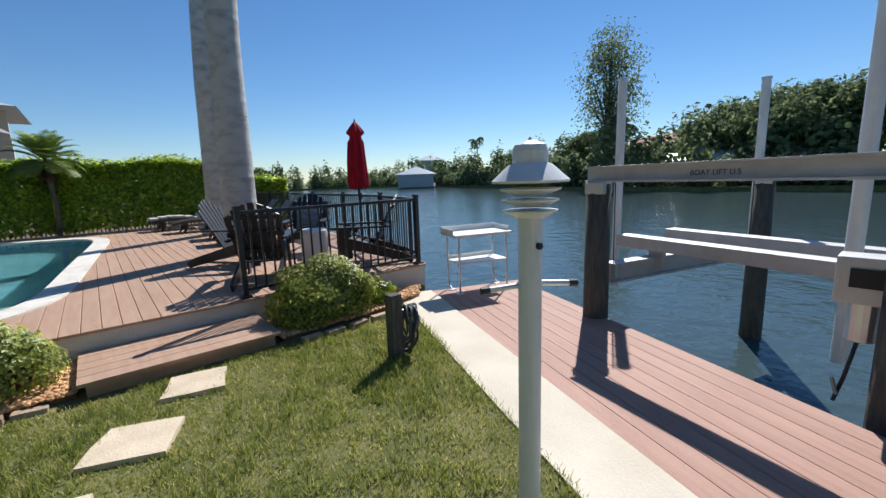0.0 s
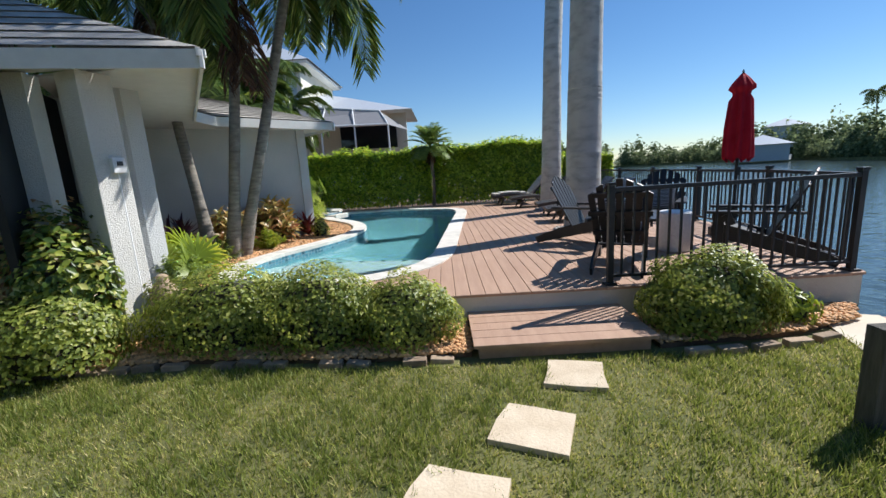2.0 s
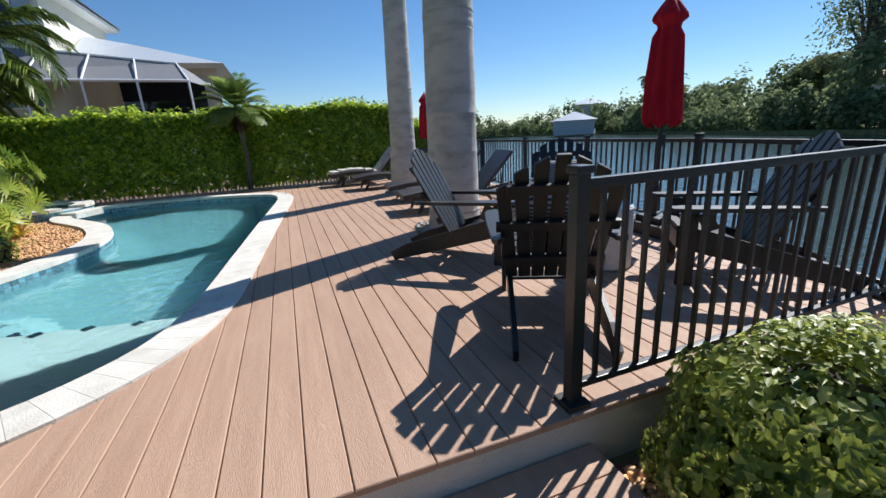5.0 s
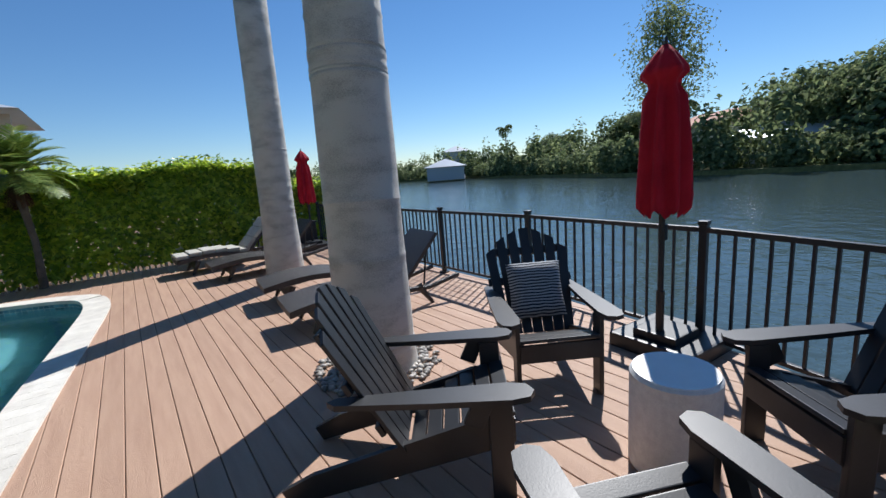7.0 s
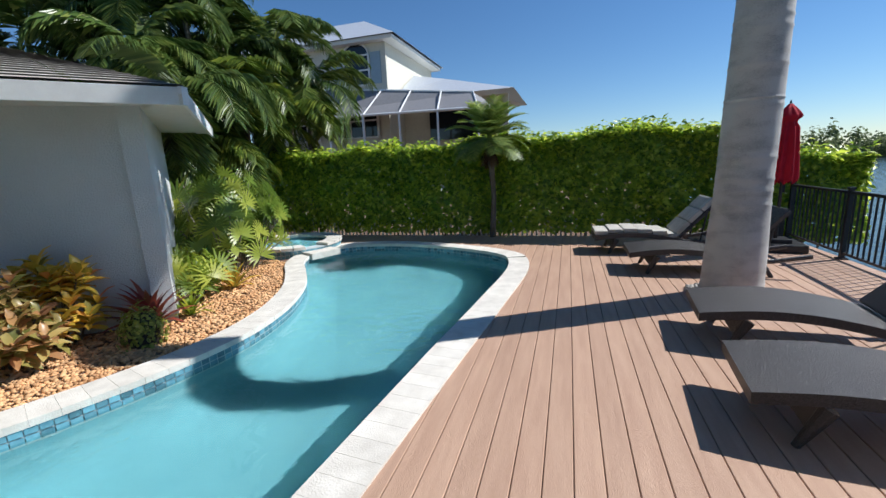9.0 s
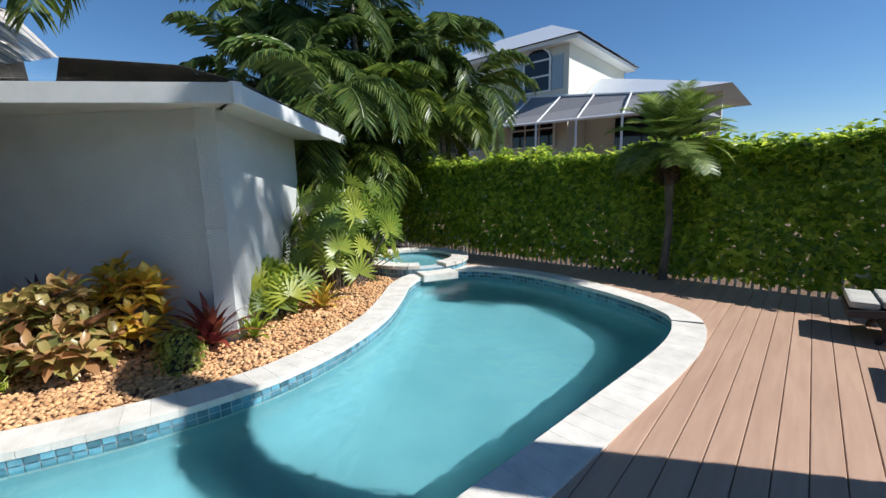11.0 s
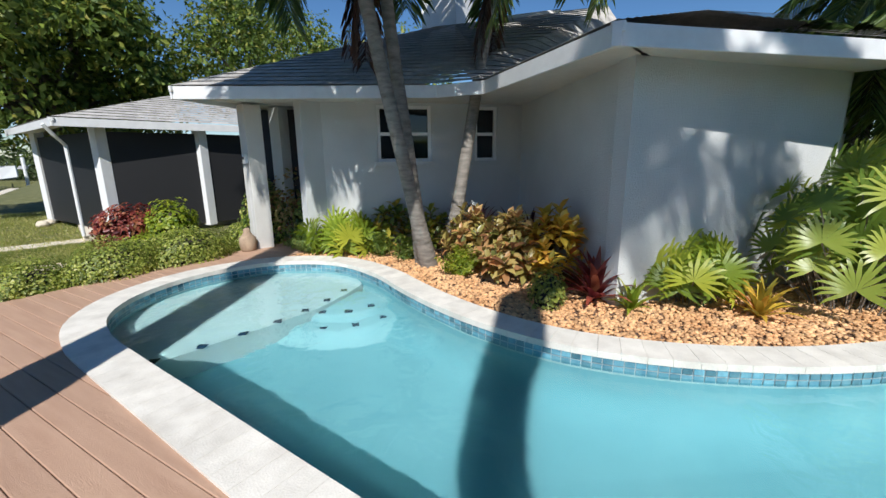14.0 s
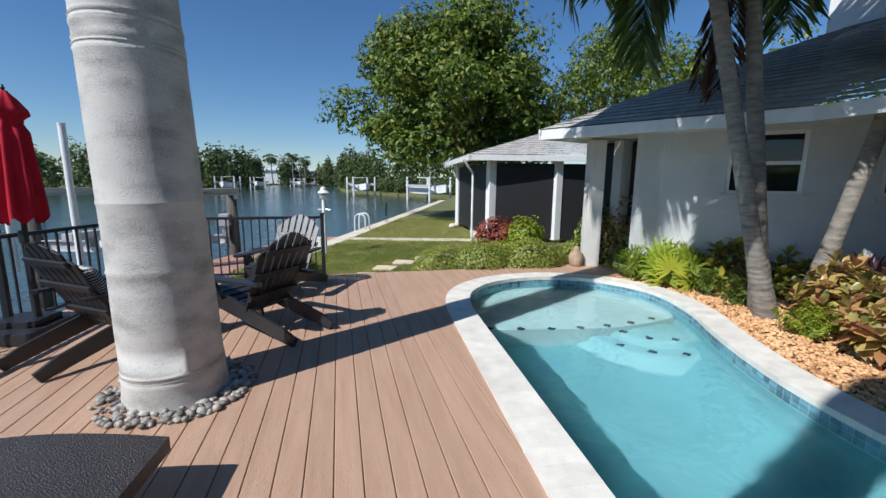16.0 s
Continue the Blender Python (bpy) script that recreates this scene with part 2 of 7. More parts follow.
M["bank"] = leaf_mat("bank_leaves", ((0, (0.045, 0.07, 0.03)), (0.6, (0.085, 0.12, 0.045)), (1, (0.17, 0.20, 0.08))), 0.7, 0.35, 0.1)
M["grassdark"] = leaf_mat("deep_grass_blades", ((0, (0.095, 0.135, 0.024)), (0.5, (0.185, 0.235, 0.045)), (0.85, (0.29, 0.335, 0.07)), (1, (0.54, 0.48, 0.2))), 0.5, 0.4)
# distance haze is put into this leaf colour: paler and greyer green
M["far"] = leaf_mat("hazed_far_leaves", ((0, (0.085, 0.12, 0.06)), (0.6, (0.15, 0.20, 0.09)), (1, (0.27, 0.31, 0.15))), 0.75, 0.4, 0.1)

# ---- building tools ----
def part(name, bm, material, parent=None, label="", kind="", smooth=False):
    me = bpy.data.meshes.new(name)
    bm.normal_update()
    bm.to_mesh(me)
    bm.free()
    if smooth:
        me.polygons.foreach_set("use_smooth", [True] * len(me.polygons))
    me.materials.append(M[material])
    ob = new(name, me)
    if parent:
        ob.parent = parent
    return tagged(ob, label, "", "", kind)

def thing(name, label, category, group="", at=(0, 0, 0), rz=0.0):
    ob = new(name)
    ob.empty_display_size = 0.1
    ob.matrix_basis = pose(*at, 0, 0, rz)
    return tagged(ob, label, category, group)

def np_mesh(name, verts, faces, material, parent=None, label="", kind=""):
    """A mesh from arrays of vertices and equal-sided faces."""
    verts, faces = np.asarray(verts, np.float32), np.asarray(faces, np.int32)
    k = faces.shape[1]
    me = bpy.data.meshes.new(name)
    me.vertices.add(len(verts))
    me.vertices.foreach_set("co", verts.ravel())
    me.loops.add(faces.size)
    me.loops.foreach_set("vertex_index", faces.ravel())
    me.polygons.add(len(faces))
    me.polygons.foreach_set("loop_start", np.arange(0, faces.size, k, dtype=np.int32))
    me.update(calc_edges=True)
    me.materials.append(M[material])
    ob = new(name, me)
    if parent:
        ob.parent = parent
    return tagged(ob, label, "", "", kind)

def box(bm, x, y, z, sx, sy, sz, m=None, bev=0.0):
    """A box centred at x, y, z; m: a further turn about its centre; bev: rounded edges."""
    t = bmesh.ops.create_cube(bm, size=1.0)
    vs = t["verts"]
    bmesh.ops.scale(bm, vec=(sx, sy, sz), verts=vs)
    if bev:
        es = list({e for v in vs for e in v.link_edges})
        r = bmesh.ops.bevel(bm, geom=es, offset=bev, segments=2, affect="EDGES", profile=0.7)
        vs = list({v for f in r["faces"] for v in f.verts} | {v for v in vs if v.is_valid})
        seen, stack = set(vs), list(vs)
        while stack:
            v = stack.pop()
            for e in v.link_edges:
                o = e.other_vert(v)
                if o not in seen:
                    seen.add(o)
                    stack.append(o)
        vs = list(seen)
    if m is not None:
        bmesh.ops.transform(bm, matrix=m, verts=vs)
    bmesh.ops.translate(bm, vec=(x, y, z), verts=vs)
    return bm

def turn(rx=0, ry=0, rz=0):
    return pose(0, 0, 0, rx, ry, rz)

def tube(bm, pts, radii, n=8, cap=True):
    """A round bar along points."""
    pts = [Vector(p) for p in pts]
    if not isinstance(radii, (list, tuple)):
        radii = [radii] * len(pts)
    rings, side = [], None
    for i, p in enumerate(pts):
        d = (pts[min(i + 1, len(pts) - 1)] - pts[max(i - 1, 0)]).normalized()
        if side is None:
            side = d.orthogonal().normalized()
        side = (side - d * side.dot(d)).normalized()
        up = d.cross(side)
        rings.append([bm.verts.new(p + (side * math.cos(a) + up * math.sin(a)) * radii[i]) for a in (2 * math.pi * k / n for k in range(n))])
    for a, b in zip(rings, rings[1:]):
        for k in range(n):
            bm.faces.new((a[k], a[(k + 1) % n], b[(k + 1) % n], b[k]))
    if cap:
        bm.faces.new(rings[0][::-1])
        bm.faces.new(rings[-1])
    return bm

def lathe(bm, prof, n=24, at=(0, 0, 0)):
    """A turned shape from (radius, height) pairs."""
    rings = [[bm.verts.new((at[0] + r * math.cos(2 * math.pi * k / n), at[1] + r * math.sin(2 * math.pi * k / n), at[2] + z)) for k in range(n)] for r, z in prof]
    for a, b in zip(rings, rings[1:]):
        for k in range(n):
            bm.faces.new((a[k], a[(k + 1) % n], b[(k + 1) % n], b[k]))
    bm.faces.new(rings[0][::-1])
    bm.faces.new(rings[-1])
    return bm

def slab(bm, poly, z0, z1):
    """A flat plate with a polygon as plan."""
    a = [bm.verts.new((x, y, z0)) for x, y in poly]
    b = [bm.verts.new((x, y, z1)) for x, y in poly]
    n = len(poly)
    bm.faces.new(b)
    bm.faces.new(a[::-1])
    for k in range(n):
        bm.faces.new((a[k], a[(k + 1) % n], b[(k + 1) % n], b[k]))
    bmesh.ops.recalc_face_normals(bm, faces=bm.faces)
    return bm

def wall(bm, p, q, z0, z1, thick, holes=()):
    """A wall from p to q, its outer face on the line, thickness to the left of it; holes: (from, to, low, high) along it."""
    p, q = Vector(p), Vector(q)
    d = (q - p).normalized()
    nrm = Vector((-d.y, d.x))
    L = (q - p).length
    us = sorted({0.0, L, *[v for h in holes for v in h[:2]]})
    zs = sorted({z0, z1, *[v for h in holes for v in h[2:]]})
    for u0, u1 in zip(us, us[1:]):
        run = None
        for w0, w1 in zip(zs, zs[1:]):
            if any(h[0] - 1e-4 <= u0 and u1 <= h[1] + 1e-4 and h[2] - 1e-4 <= w0 and w1 <= h[3] + 1e-4 for h in holes):
                continue
            c = p + d * (u0 + u1) / 2 + nrm * thick / 2
            box(bm, c.x, c.y, (w0 + w1) / 2, u1 - u0, thick, w1 - w0, turn(0, 0, math.degrees(math.atan2(d.y, d.x))))
    return bm

def smooth_closed(pts, per=6):
    """A closed smooth line through points."""
    out, n = [], len(pts)
    for i in range(n):
        p0, p1, p2, p3 = (np.array(pts[(i + k) % n]) for k in (-1, 0, 1, 2))
        for s in range(per):
            t = s / per
            out.append(tuple(0.5 * (2 * p1 + (p2 - p0) * t + (2 * p0 - 5 * p1 + 4 * p2 - p3) * t**2 + (3 * p1 - p0 - 3 * p2 + p3) * t**3)))
    return out

def offset_closed(pts, d):
    out, n = [], len(pts)
    for i in range(n):
        a, b = np.array(pts[i - 1]), np.array(pts[(i + 1) % n])
        t = (b - a) / np.linalg.norm(b - a)
        out.append(tuple(np.array(pts[i]) + np.array((-t[1], t[0])) * d))
    return out

def inside(x, y, poly):
    hit, n = False, len(poly)
    for i in range(n):
        (x0, y0), (x1, y1) = poly[i - 1], poly[i]
        if (y0 > y) != (y1 > y) and x < (x1 - x0) * (y - y0) / (y1 - y0) + x0:
            hit = not hit
    return hit

def cross_y(x, poly):
    """The heights y at which the upright line at x crosses a closed outline."""
    out, n = [], len(poly)
    for i in range(n):
        (x0, y0), (x1, y1) = poly[i - 1], poly[i]
        if (x0 > x) != (x1 > x):
            out.append(y0 + (x - x0) * (y1 - y0) / (x1 - x0))
    return sorted(out)

def leaves(name, pts, nrm, size, material, parent=None, label="", kind="", droop=0.0, ratio=0.5, seed=0, spread=0.9, fold=0.15):
    """Small folded leaves at points, roughly facing along the normals."""
    rng = np.random.default_rng(seed)
    pts, nrm = np.asarray(pts, float), np.asarray(nrm, float)
    n = len(pts)
    face = nrm / (np.linalg.norm(nrm, axis=1, keepdims=True) + 1e-9) + rng.normal(0, spread * 0.55, (n, 3)) + np.array((0, 0, 0.25))
    face /= np.linalg.norm(face, axis=1, keepdims=True) + 1e-9
    d = np.cross(face, rng.normal(0, 1, (n, 3)))
    d /= np.linalg.norm(d, axis=1, keepdims=True) + 1e-9
    d = d + face * 0.25
    d[:, 2] -= droop
    d /= np.linalg.norm(d, axis=1, keepdims=True) + 1e-9
    w = np.cross(face, d)
    w /= np.linalg.norm(w, axis=1, keepdims=True) + 1e-9
    up = np.cross(d, w)
    s = size * rng.uniform(0.65, 1.25, (n, 1))
    v = np.stack([pts - d * s * 0.5, pts + w * s * ratio * 0.5 + up * s * fold, pts + d * s * 0.5, pts - w * s * ratio * 0.5 + up * s * fold], 1).reshape(-1, 3)
    base = np.arange(n)[:, None] * 4
    f = np.concatenate([base + [0, 1, 2], base + [0, 2, 3]], 1).reshape(-1, 3)
    return np_mesh(name, v, f, material, parent, label, kind)

def blob_points(n, centre, radii, seed, power=0.45, lumps=0.12, low=-0.35, freq=2.2):
    """Points in the outer skin of an uneven rounded shape, with outward directions."""
    rng = np.random.default_rng(seed)
    d = rng.normal(0, 1, (n, 3))
    d /= np.linalg.norm(d, axis=1, keepdims=True)
    d[:, 2] = np.where(d[:, 2] < low, -d[:, 2] * 0.6, d[:, 2])
    ph = rng.uniform(0, 6, 6)
    bump = np.sin(d[:, 0] * freq * 2 + ph[0]) * np.sin(d[:, 1] * freq * 2.3 + ph[1]) + 0.7 * np.sin(d[:, 2] * freq * 3 + d[:, 0] * freq * 3 + ph[2])
    r = (1 + lumps * bump) * (1 - (1 - rng.uniform(0, 1, n) ** power) * 0.5)
    p = d * r[:, None] * np.array(radii) + np.array(centre)
    return p, d

# ---- pool outline and ground ----
COPE = smooth_closed([(-1.0, 8.0), (-1.12, 6.5), (-1.25, 5.2), (-1.33, 4.3), (-1.42, 3.3), (-1.49, 2.5), (-1.57, 1.85), (-1.8, 1.22), (-2.3, 0.72), (-3.0, 0.47), (-3.7, 0.52), (-4.35, 0.86), (-4.75, 1.45), (-4.83, 2.1), (-4.62, 2.85),
                      (-4.32, 3.42), (-4.05, 4.0), (-3.85, 4.6), (-3.77, 5.2), (-3.84, 5.75), (-4.0, 6.25), (-4.27, 6.8), (-4.7, 7.4), (-5.12, 7.95), (-5.35, 8.55), (-5.35, 9.15), (-5.1, 9.65), (-4.55, 9.97), (-3.6, 10.05), (-2.7, 9.86),
                      (-1.95, 9.58), (-1.42, 9.26), (-1.12, 8.85)][::-1], 5)
if sum(a[0] * b[1] - b[0] * a[1] for a, b in zip(COPE, COPE[1:] + COPE[:1])) < 0:
    COPE = COPE[::-1]
POOL = offset_closed(COPE, 0.29)
TILE = offset_closed(COPE, 0.30)
RIM = offset_closed(COPE, 0.015)
RAILS = [(-0.07, -0.04), (2.3, -0.03), (2.84, 1.78), (3.06, 3.7), (3.08, 5.4), (3.14, 7.3), (3.2, 9.1), (3.25, 10.75)]
DECK = [(-5.3, -0.1), (2.38, -0.12), (2.94, 1.76), (3.16, 3.7), (3.19, 5.4), (3.36, 10.9), (-7.6, 10.9), (-7.6, 9.9), (-5.35, 9.8)]
SW = Vector((0.355, 0.935))        # the way the seawall runs
SN = Vector((0.935, -0.355))       # from the lawn towards the water

def shore(along, out):
    p = Vector((0.37, -3.8)) + SW * along + SN * out
    return (p.x, p.y)

# the ground: lawn, falling to the canal bed beyond the seawall
bm = bmesh.new()
slab(bm, [shore(-60, 0.02), shore(3.9, 0.02), (2.3, -0.15), (2.3, 0.2), (-60, 0.2), (-60, -70)], -1.2, LZ - 0.02)
lawn = part("ground", bm, "lawn", kind="structure", label="mown green lawn running up to the seawall")
bm = bmesh.new()
slab(bm, [(-60, 10.95), (3.6, 10.95), (3.8, 40), (-60, 40)], -1.2, 0.28)
slab(bm, [(-60, 0.2), (-5.4, 0.2), (-5.4, 0.9), (-9.6, 4.5), (-9.6, 10.2), (-7.7, 10.2), (-7.7, 10.95), (-60, 10.95)], -1.2, 0.29)
slab(bm, [(-8, -0.1), (3.6, -0.1), (3.6, 11), (-8, 11)], -1.4, -1.1)
part("ground", bm, "soil", kind="structure", label="bare soil under the deck and planting")
bm = bmesh.new()
bmesh.ops.create_grid(bm, x_segments=1, y_segments=1, size=2000)
bmesh.ops.translate(bm, vec=(0, 0, SEA), verts=bm.verts)
part("water", bm, "canal", kind="structure", label="rippled dark blue canal water with sun glints")

# concrete seawall cap along the lawn
bm = bmesh.new()
slab(bm, [shore(-30, 0), shore(3.75, 0), shore(3.75, 0.5), shore(-30, 0.5)], -0.12, LZ - 0.006)
part("seawall_cap", bm, "concrete", kind="structure", label="pale concrete seawall cap")
bm = bmesh.new()
slab(bm, [shore(-30, 0.1), shore(4.2, 0.1), shore(4.2, 0.42), shore(-30, 0.42)], -1.6, -0.12)
part("seawall", bm, "concrete", kind="structure", label="concrete seawall face above the canal")

# bed of gravel between the pool and the house, soil sheet
bm = bmesh.new()
BED = [(-4.4, 0.8), (-5.1, 0.75), (-9.6, 4.5), (-9.6, 10.2), (-5.3, 9.75), (-5.25, 8.55), (-5.02, 8.0), (-4.6, 7.45), (-4.17, 6.85), (-3.9, 6.3), (-3.74, 5.75), (-3.67, 5.2), (-3.75, 4.6), (-3.95, 4.0), (-4.22, 3.42), (-4.52, 2.85), (-4.73, 2.1), (-4.65, 1.45)]
slab(bm, BED, 0.0, 0.315)
part("planting_bed", bm, "soil", kind="structure", label="raised planting bed of soil beside the pool")
bm = bmesh.new()
slab(bm, [(-1.5, -0.12), (-1.5, -0.8), (-2.3, -0.8), (-3.0, -0.74), (-3.9, -0.64), (-4.9, -0.68), (-6.5, -0.7), (-6.5, 0.2), (-5.2, -0.05)], -0.1, LZ + 0.02)
slab(bm, [(0.02, -0.16), (0.02, -0.85), (1.2, -0.75), (1.95, -0.5), (2.2, -0.16)], -0.1, LZ + 0.02)
part("planting_bed", bm, "soil", kind="structure", label="narrow planting bed along the deck front")

# ---- pool shell ----
pool = thing("swimming_pool", "freeform swimming pool with clear turquoise water and pale coping", "pool")
pool["kind"] = "structure"
bm = bmesh.new()
n = len(POOL)

def floor_z(x, y):
    """Depth of the pool floor: a sunshelf at the near end, then the main floor."""
    s = y - (2.75 - 0.25 * (x + 3.0) ** 2 * 0.5)
    return WL - 0.17 if s < 0 else WL - 0.80 - min(0.25, 0.05 * max(0, s))

low = WL - 0.64
rings = [[bm.verts.new((x, y, z)) for x, y in offset_closed(COPE, 0.29 + o)] for o, z in ((0, D - 0.01), (0, WL - 0.16), (0.03, WL - 0.34), (0.10, WL - 0.48), (0.22, WL - 0.58), (0.40, low))]
for wa, wb in zip(rings, rings[1:]):
    for k in range(n):
        bm.faces.new((wa[k], wa[(k + 1) % n], wb[(k + 1) % n], wb[k]))
bm.faces.new(rings[-1])
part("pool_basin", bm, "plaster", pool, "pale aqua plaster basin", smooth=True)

def mound(bm, poly, z0, z1, flare=0.3):
    """A low rounded platform whose sides run out softly to the floor."""
    cx, cy = sum(p[0] for p in poly) / len(poly), sum(p[1] for p in poly) / len(poly)
    rr = []
    for s, h in ((0.0, 1.0), (0.05, 0.96), (0.11, 0.82), (0.2, 0.5), (0.38, 0.2), (flare / 0.5, 0.0)):
        ring_ = []
        for x, y in poly:
            d = Vector((x - cx, y - cy))
            p = Vector((x, y)) + d.normalized() * s * 0.5
            ring_.append(bm.verts.new((p.x, p.y, z0 + (z1 - z0) * h)))
        rr.append(ring_)
    m_ = len(poly)
    bm.faces.new(rr[0])
    for a, b in zip(rr, rr[1:]):
        for k in range(m_):
            bm.faces.new((a[k], b[k], b[(k + 1) % m_], a[(k + 1) % m_]))
    bmesh.ops.recalc_face_normals(bm, faces=bm.faces)
    return bm

# sun shelf with a curved edge, and rounded steps
bm = bmesh.new()
edge = [(-1.9, 2.34), (-2.4, 2.42), (-3.0, 2.54), (-3.5, 2.59), (-4.0, 2.54), (-4.4, 2.45)]
ring = [p for p in offset_closed(COPE, 0.27)]
k0 = [i for i, p in enumerate(ring) if p[1] < 2.33]
start = next(i for i in k0 if (i - 1) % n not in k0)
run = []
i = start
while ring[i % n][1] < 2.33:
    run.append(ring[i % n])
    i += 1
if run[0][0] > run[-1][0]:
    run = run[::-1]
slab(bm, run + [p for p in edge if run[-1][0] - 0.1 > p[0] > run[0][0] + 0.1], low, WL - 0.16)
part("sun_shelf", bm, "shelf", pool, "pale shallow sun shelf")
for k, (r, dz) in enumerate(((0.80, 0.44), (0.54, 0.30))):
    bm = bmesh.new()
    arc = [(-3.98 + r * math.cos(a), 2.48 + r * math.sin(a)) for a in np.linspace(-0.1, 2.3, 16)]
    mound(bm, [(-4.2, 2.38)] + arc, low - 0.01, WL - dz)
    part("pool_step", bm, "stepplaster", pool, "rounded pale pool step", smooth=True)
for px, py, pz in [(-1.98 - 0.35 * k, 2.29 + 0.23 * math.sin(0.42 * k), WL - 0.16) for k in range(7)] + [(-3.98 + 0.48 * math.cos(a), 2.48 + 0.48 * math.sin(a), WL - 0.30) for a in (0.3, 0.9, 1.5)] + [(-3.98 + 0.74 * math.cos(a), 2.48 + 0.74 * math.sin(a), WL - 0.44) for a in (0.5, 0.95, 1.4, 1.85)]:
    bm = bmesh.new()
    box(bm, px, py, pz + 0.004, 0.075, 0.075, 0.012, turn(0, 0, 40))
    part("marker_tile", bm, "navytile", pool, "small dark blue marker tile")
# tile band round the waterline, two rows of small tiles on grout
bm = bmesh.new()
g0 = [bm.verts.new((x, y, D - 0.005)) for x, y in offset_closed(COPE, 0.296)]
g1 = [bm.verts.new((x, y, D - 0.20)) for x, y in offset_closed(COPE, 0.296)]
for k in range(n):
    bm.faces.new((g0[k], g0[(k + 1) % n], g1[(k + 1) % n], g1[k]))
part("grout_band", bm, "grout", pool, "pale grout behind the waterline tiles")

def ring_walk(line, step):
    """Points at even steps along a closed line, with directions."""
    line = [np.array(p) for p in line]
    out, carry = [], 0.0
    for a, b in zip(line, line[1:] + line[:1]):
        L = np.linalg.norm(b - a)
        s = carry
        while s < L:
            out.append((a + (b - a) * s / L, (b - a) / L))
            s += step
        carry = s - L
    return out

vs, fs = [], []
for p, d in ring_walk(offset_closed(COPE, 0.303), 0.075):
    for zc in (D - 0.05, D - 0.125):
        i0 = len(vs)
        h = 0.034
        a, b = p - d * 0.034, p + d * 0.034
        vs += [(a[0], a[1], zc - h), (b[0], b[1], zc - h), (b[0], b[1], zc + h), (a[0], a[1], zc + h)]
        fs.append((i0, i0 + 1, i0 + 2, i0 + 3))
np_mesh("waterline_tile", vs, fs, "tile", pool, "small blue glazed waterline tiles", "stuff")
bm = bmesh.new()
slab(bm, POOL, WL - 0.004, WL)
bmesh.ops.delete(bm, geom=[f for f in bm.faces if f.normal.z < 0.5], context="FACES")
water = part("pool_surface", bm, "poolwater", pool, "clear rippling pool water")
water.visible_shadow = False

# ---- spa ----
SPA = (-6.0, 9.32)
spa = thing("spa", "round raised spa with white coping and blue tiles", "spa", at=(SPA[0], SPA[1], 0))
bm = bmesh.new()
lathe(bm, [(1.0, 0.0), (1.0, 0.46), (0.74, 0.46), (0.74, 0.05)], 40)
bmesh.ops.delete(bm, geom=[f for f in bm.faces if len(f.verts) > 4 and f.calc_center_median().z > 0.2], context="FACES")
part("spa_wall", bm, "grout", spa, "round spa wall")
bm = bmesh.new()
lathe(bm, [(0.745, 0.02), (0.745, 0.33)], 40)
part("spa_floor", bm, "plaster", spa, "aqua plaster spa floor")
vs, fs = [], []
for r in (1.004, 0.736):
    for k in range(int(2 * math.pi * r / 0.075)):
        for zc in (0.42, 0.345, 0.27):
            a0, a1 = k * 0.075 / r, (k + 0.9) * 0.075 / r
            i0 = len(vs)
            vs += [(r * math.cos(a0), r * math.sin(a0), zc - 0.034), (r * math.cos(a1), r * math.sin(a1), zc - 0.034), (r * math.cos(a1), r * math.sin(a1), zc + 0.034), (r * math.cos(a0), r * math.sin(a0), zc + 0.034)]
            fs.append((i0, i0 + 1, i0 + 2, i0 + 3))
np_mesh("spa_tile", vs, fs, "tile", spa, "small blue glazed tiles", "stuff")
for k in range(28):
    a0, a1 = 2 * math.pi * k / 28 + 0.01, 2 * math.pi * (k + 1) / 28 - 0.01
    if 5.6 < (a0 + a1) / 2 < 6.05:
        continue
    bm = bmesh.new()
    slab(bm, [(r * math.cos(a), r * math.sin(a)) for r, a in ((1.03, a0), (1.03, (a0 + a1) / 2), (1.03, a1), (0.71, a1), (0.71, (a0 + a1) / 2), (0.71, a0))], 0.46, 0.515)
    part("coping_stone", bm, "coping", spa)
bm = bmesh.new()
bm.faces.new([bm.verts.new((0.74 * math.cos(2 * math.pi * k / 40), 0.74 * math.sin(2 * math.pi * k / 40), 0.43)) for k in range(40)])
part("spa_surface", bm, "poolwater", spa, "clear spa water").visible_shadow = False
bm = bmesh.new()
box(bm, 0.98, -0.45, 0.36, 0.42, 0.62, 0.12, turn(0, 0, -24), 0.012)
part("spillway", bm, "coping", spa, "white stone spillway lip")

# ---- dock beside the seawall ----
dock = thing("dock", "reddish composite board dock along the seawall", "dock")
dock["kind"] = "structure"
bm = bmesh.new()
slab(bm, [shore(-3.2, 0.53), shore(3.75, 0.53), shore(3.75, 1.84), shore(-3.2, 1.84)], -0.2, 0.008)
part("joist_frame", bm, "gapdark", dock, "dark framing under the dock boards")
bmb = bmesh.new()
box(bmb, 0, 0, 0, 0.145, 7.0, 0.026, None, 0.003)
dockboard = part("board", bmb, "dockboard", dock)
ang = -math.degrees(math.atan2(SW.x, SW.y))
for k in range(9):
    p = shore(0.27, 0.52 + 0.0725 + 0.15 * k)
    ob = dockboard if k == 0 else new("board", dockboard.data)
    ob.parent = dock
    ob.matrix_basis = pose(p[0], p[1], 0.033, 0, 0, ang)

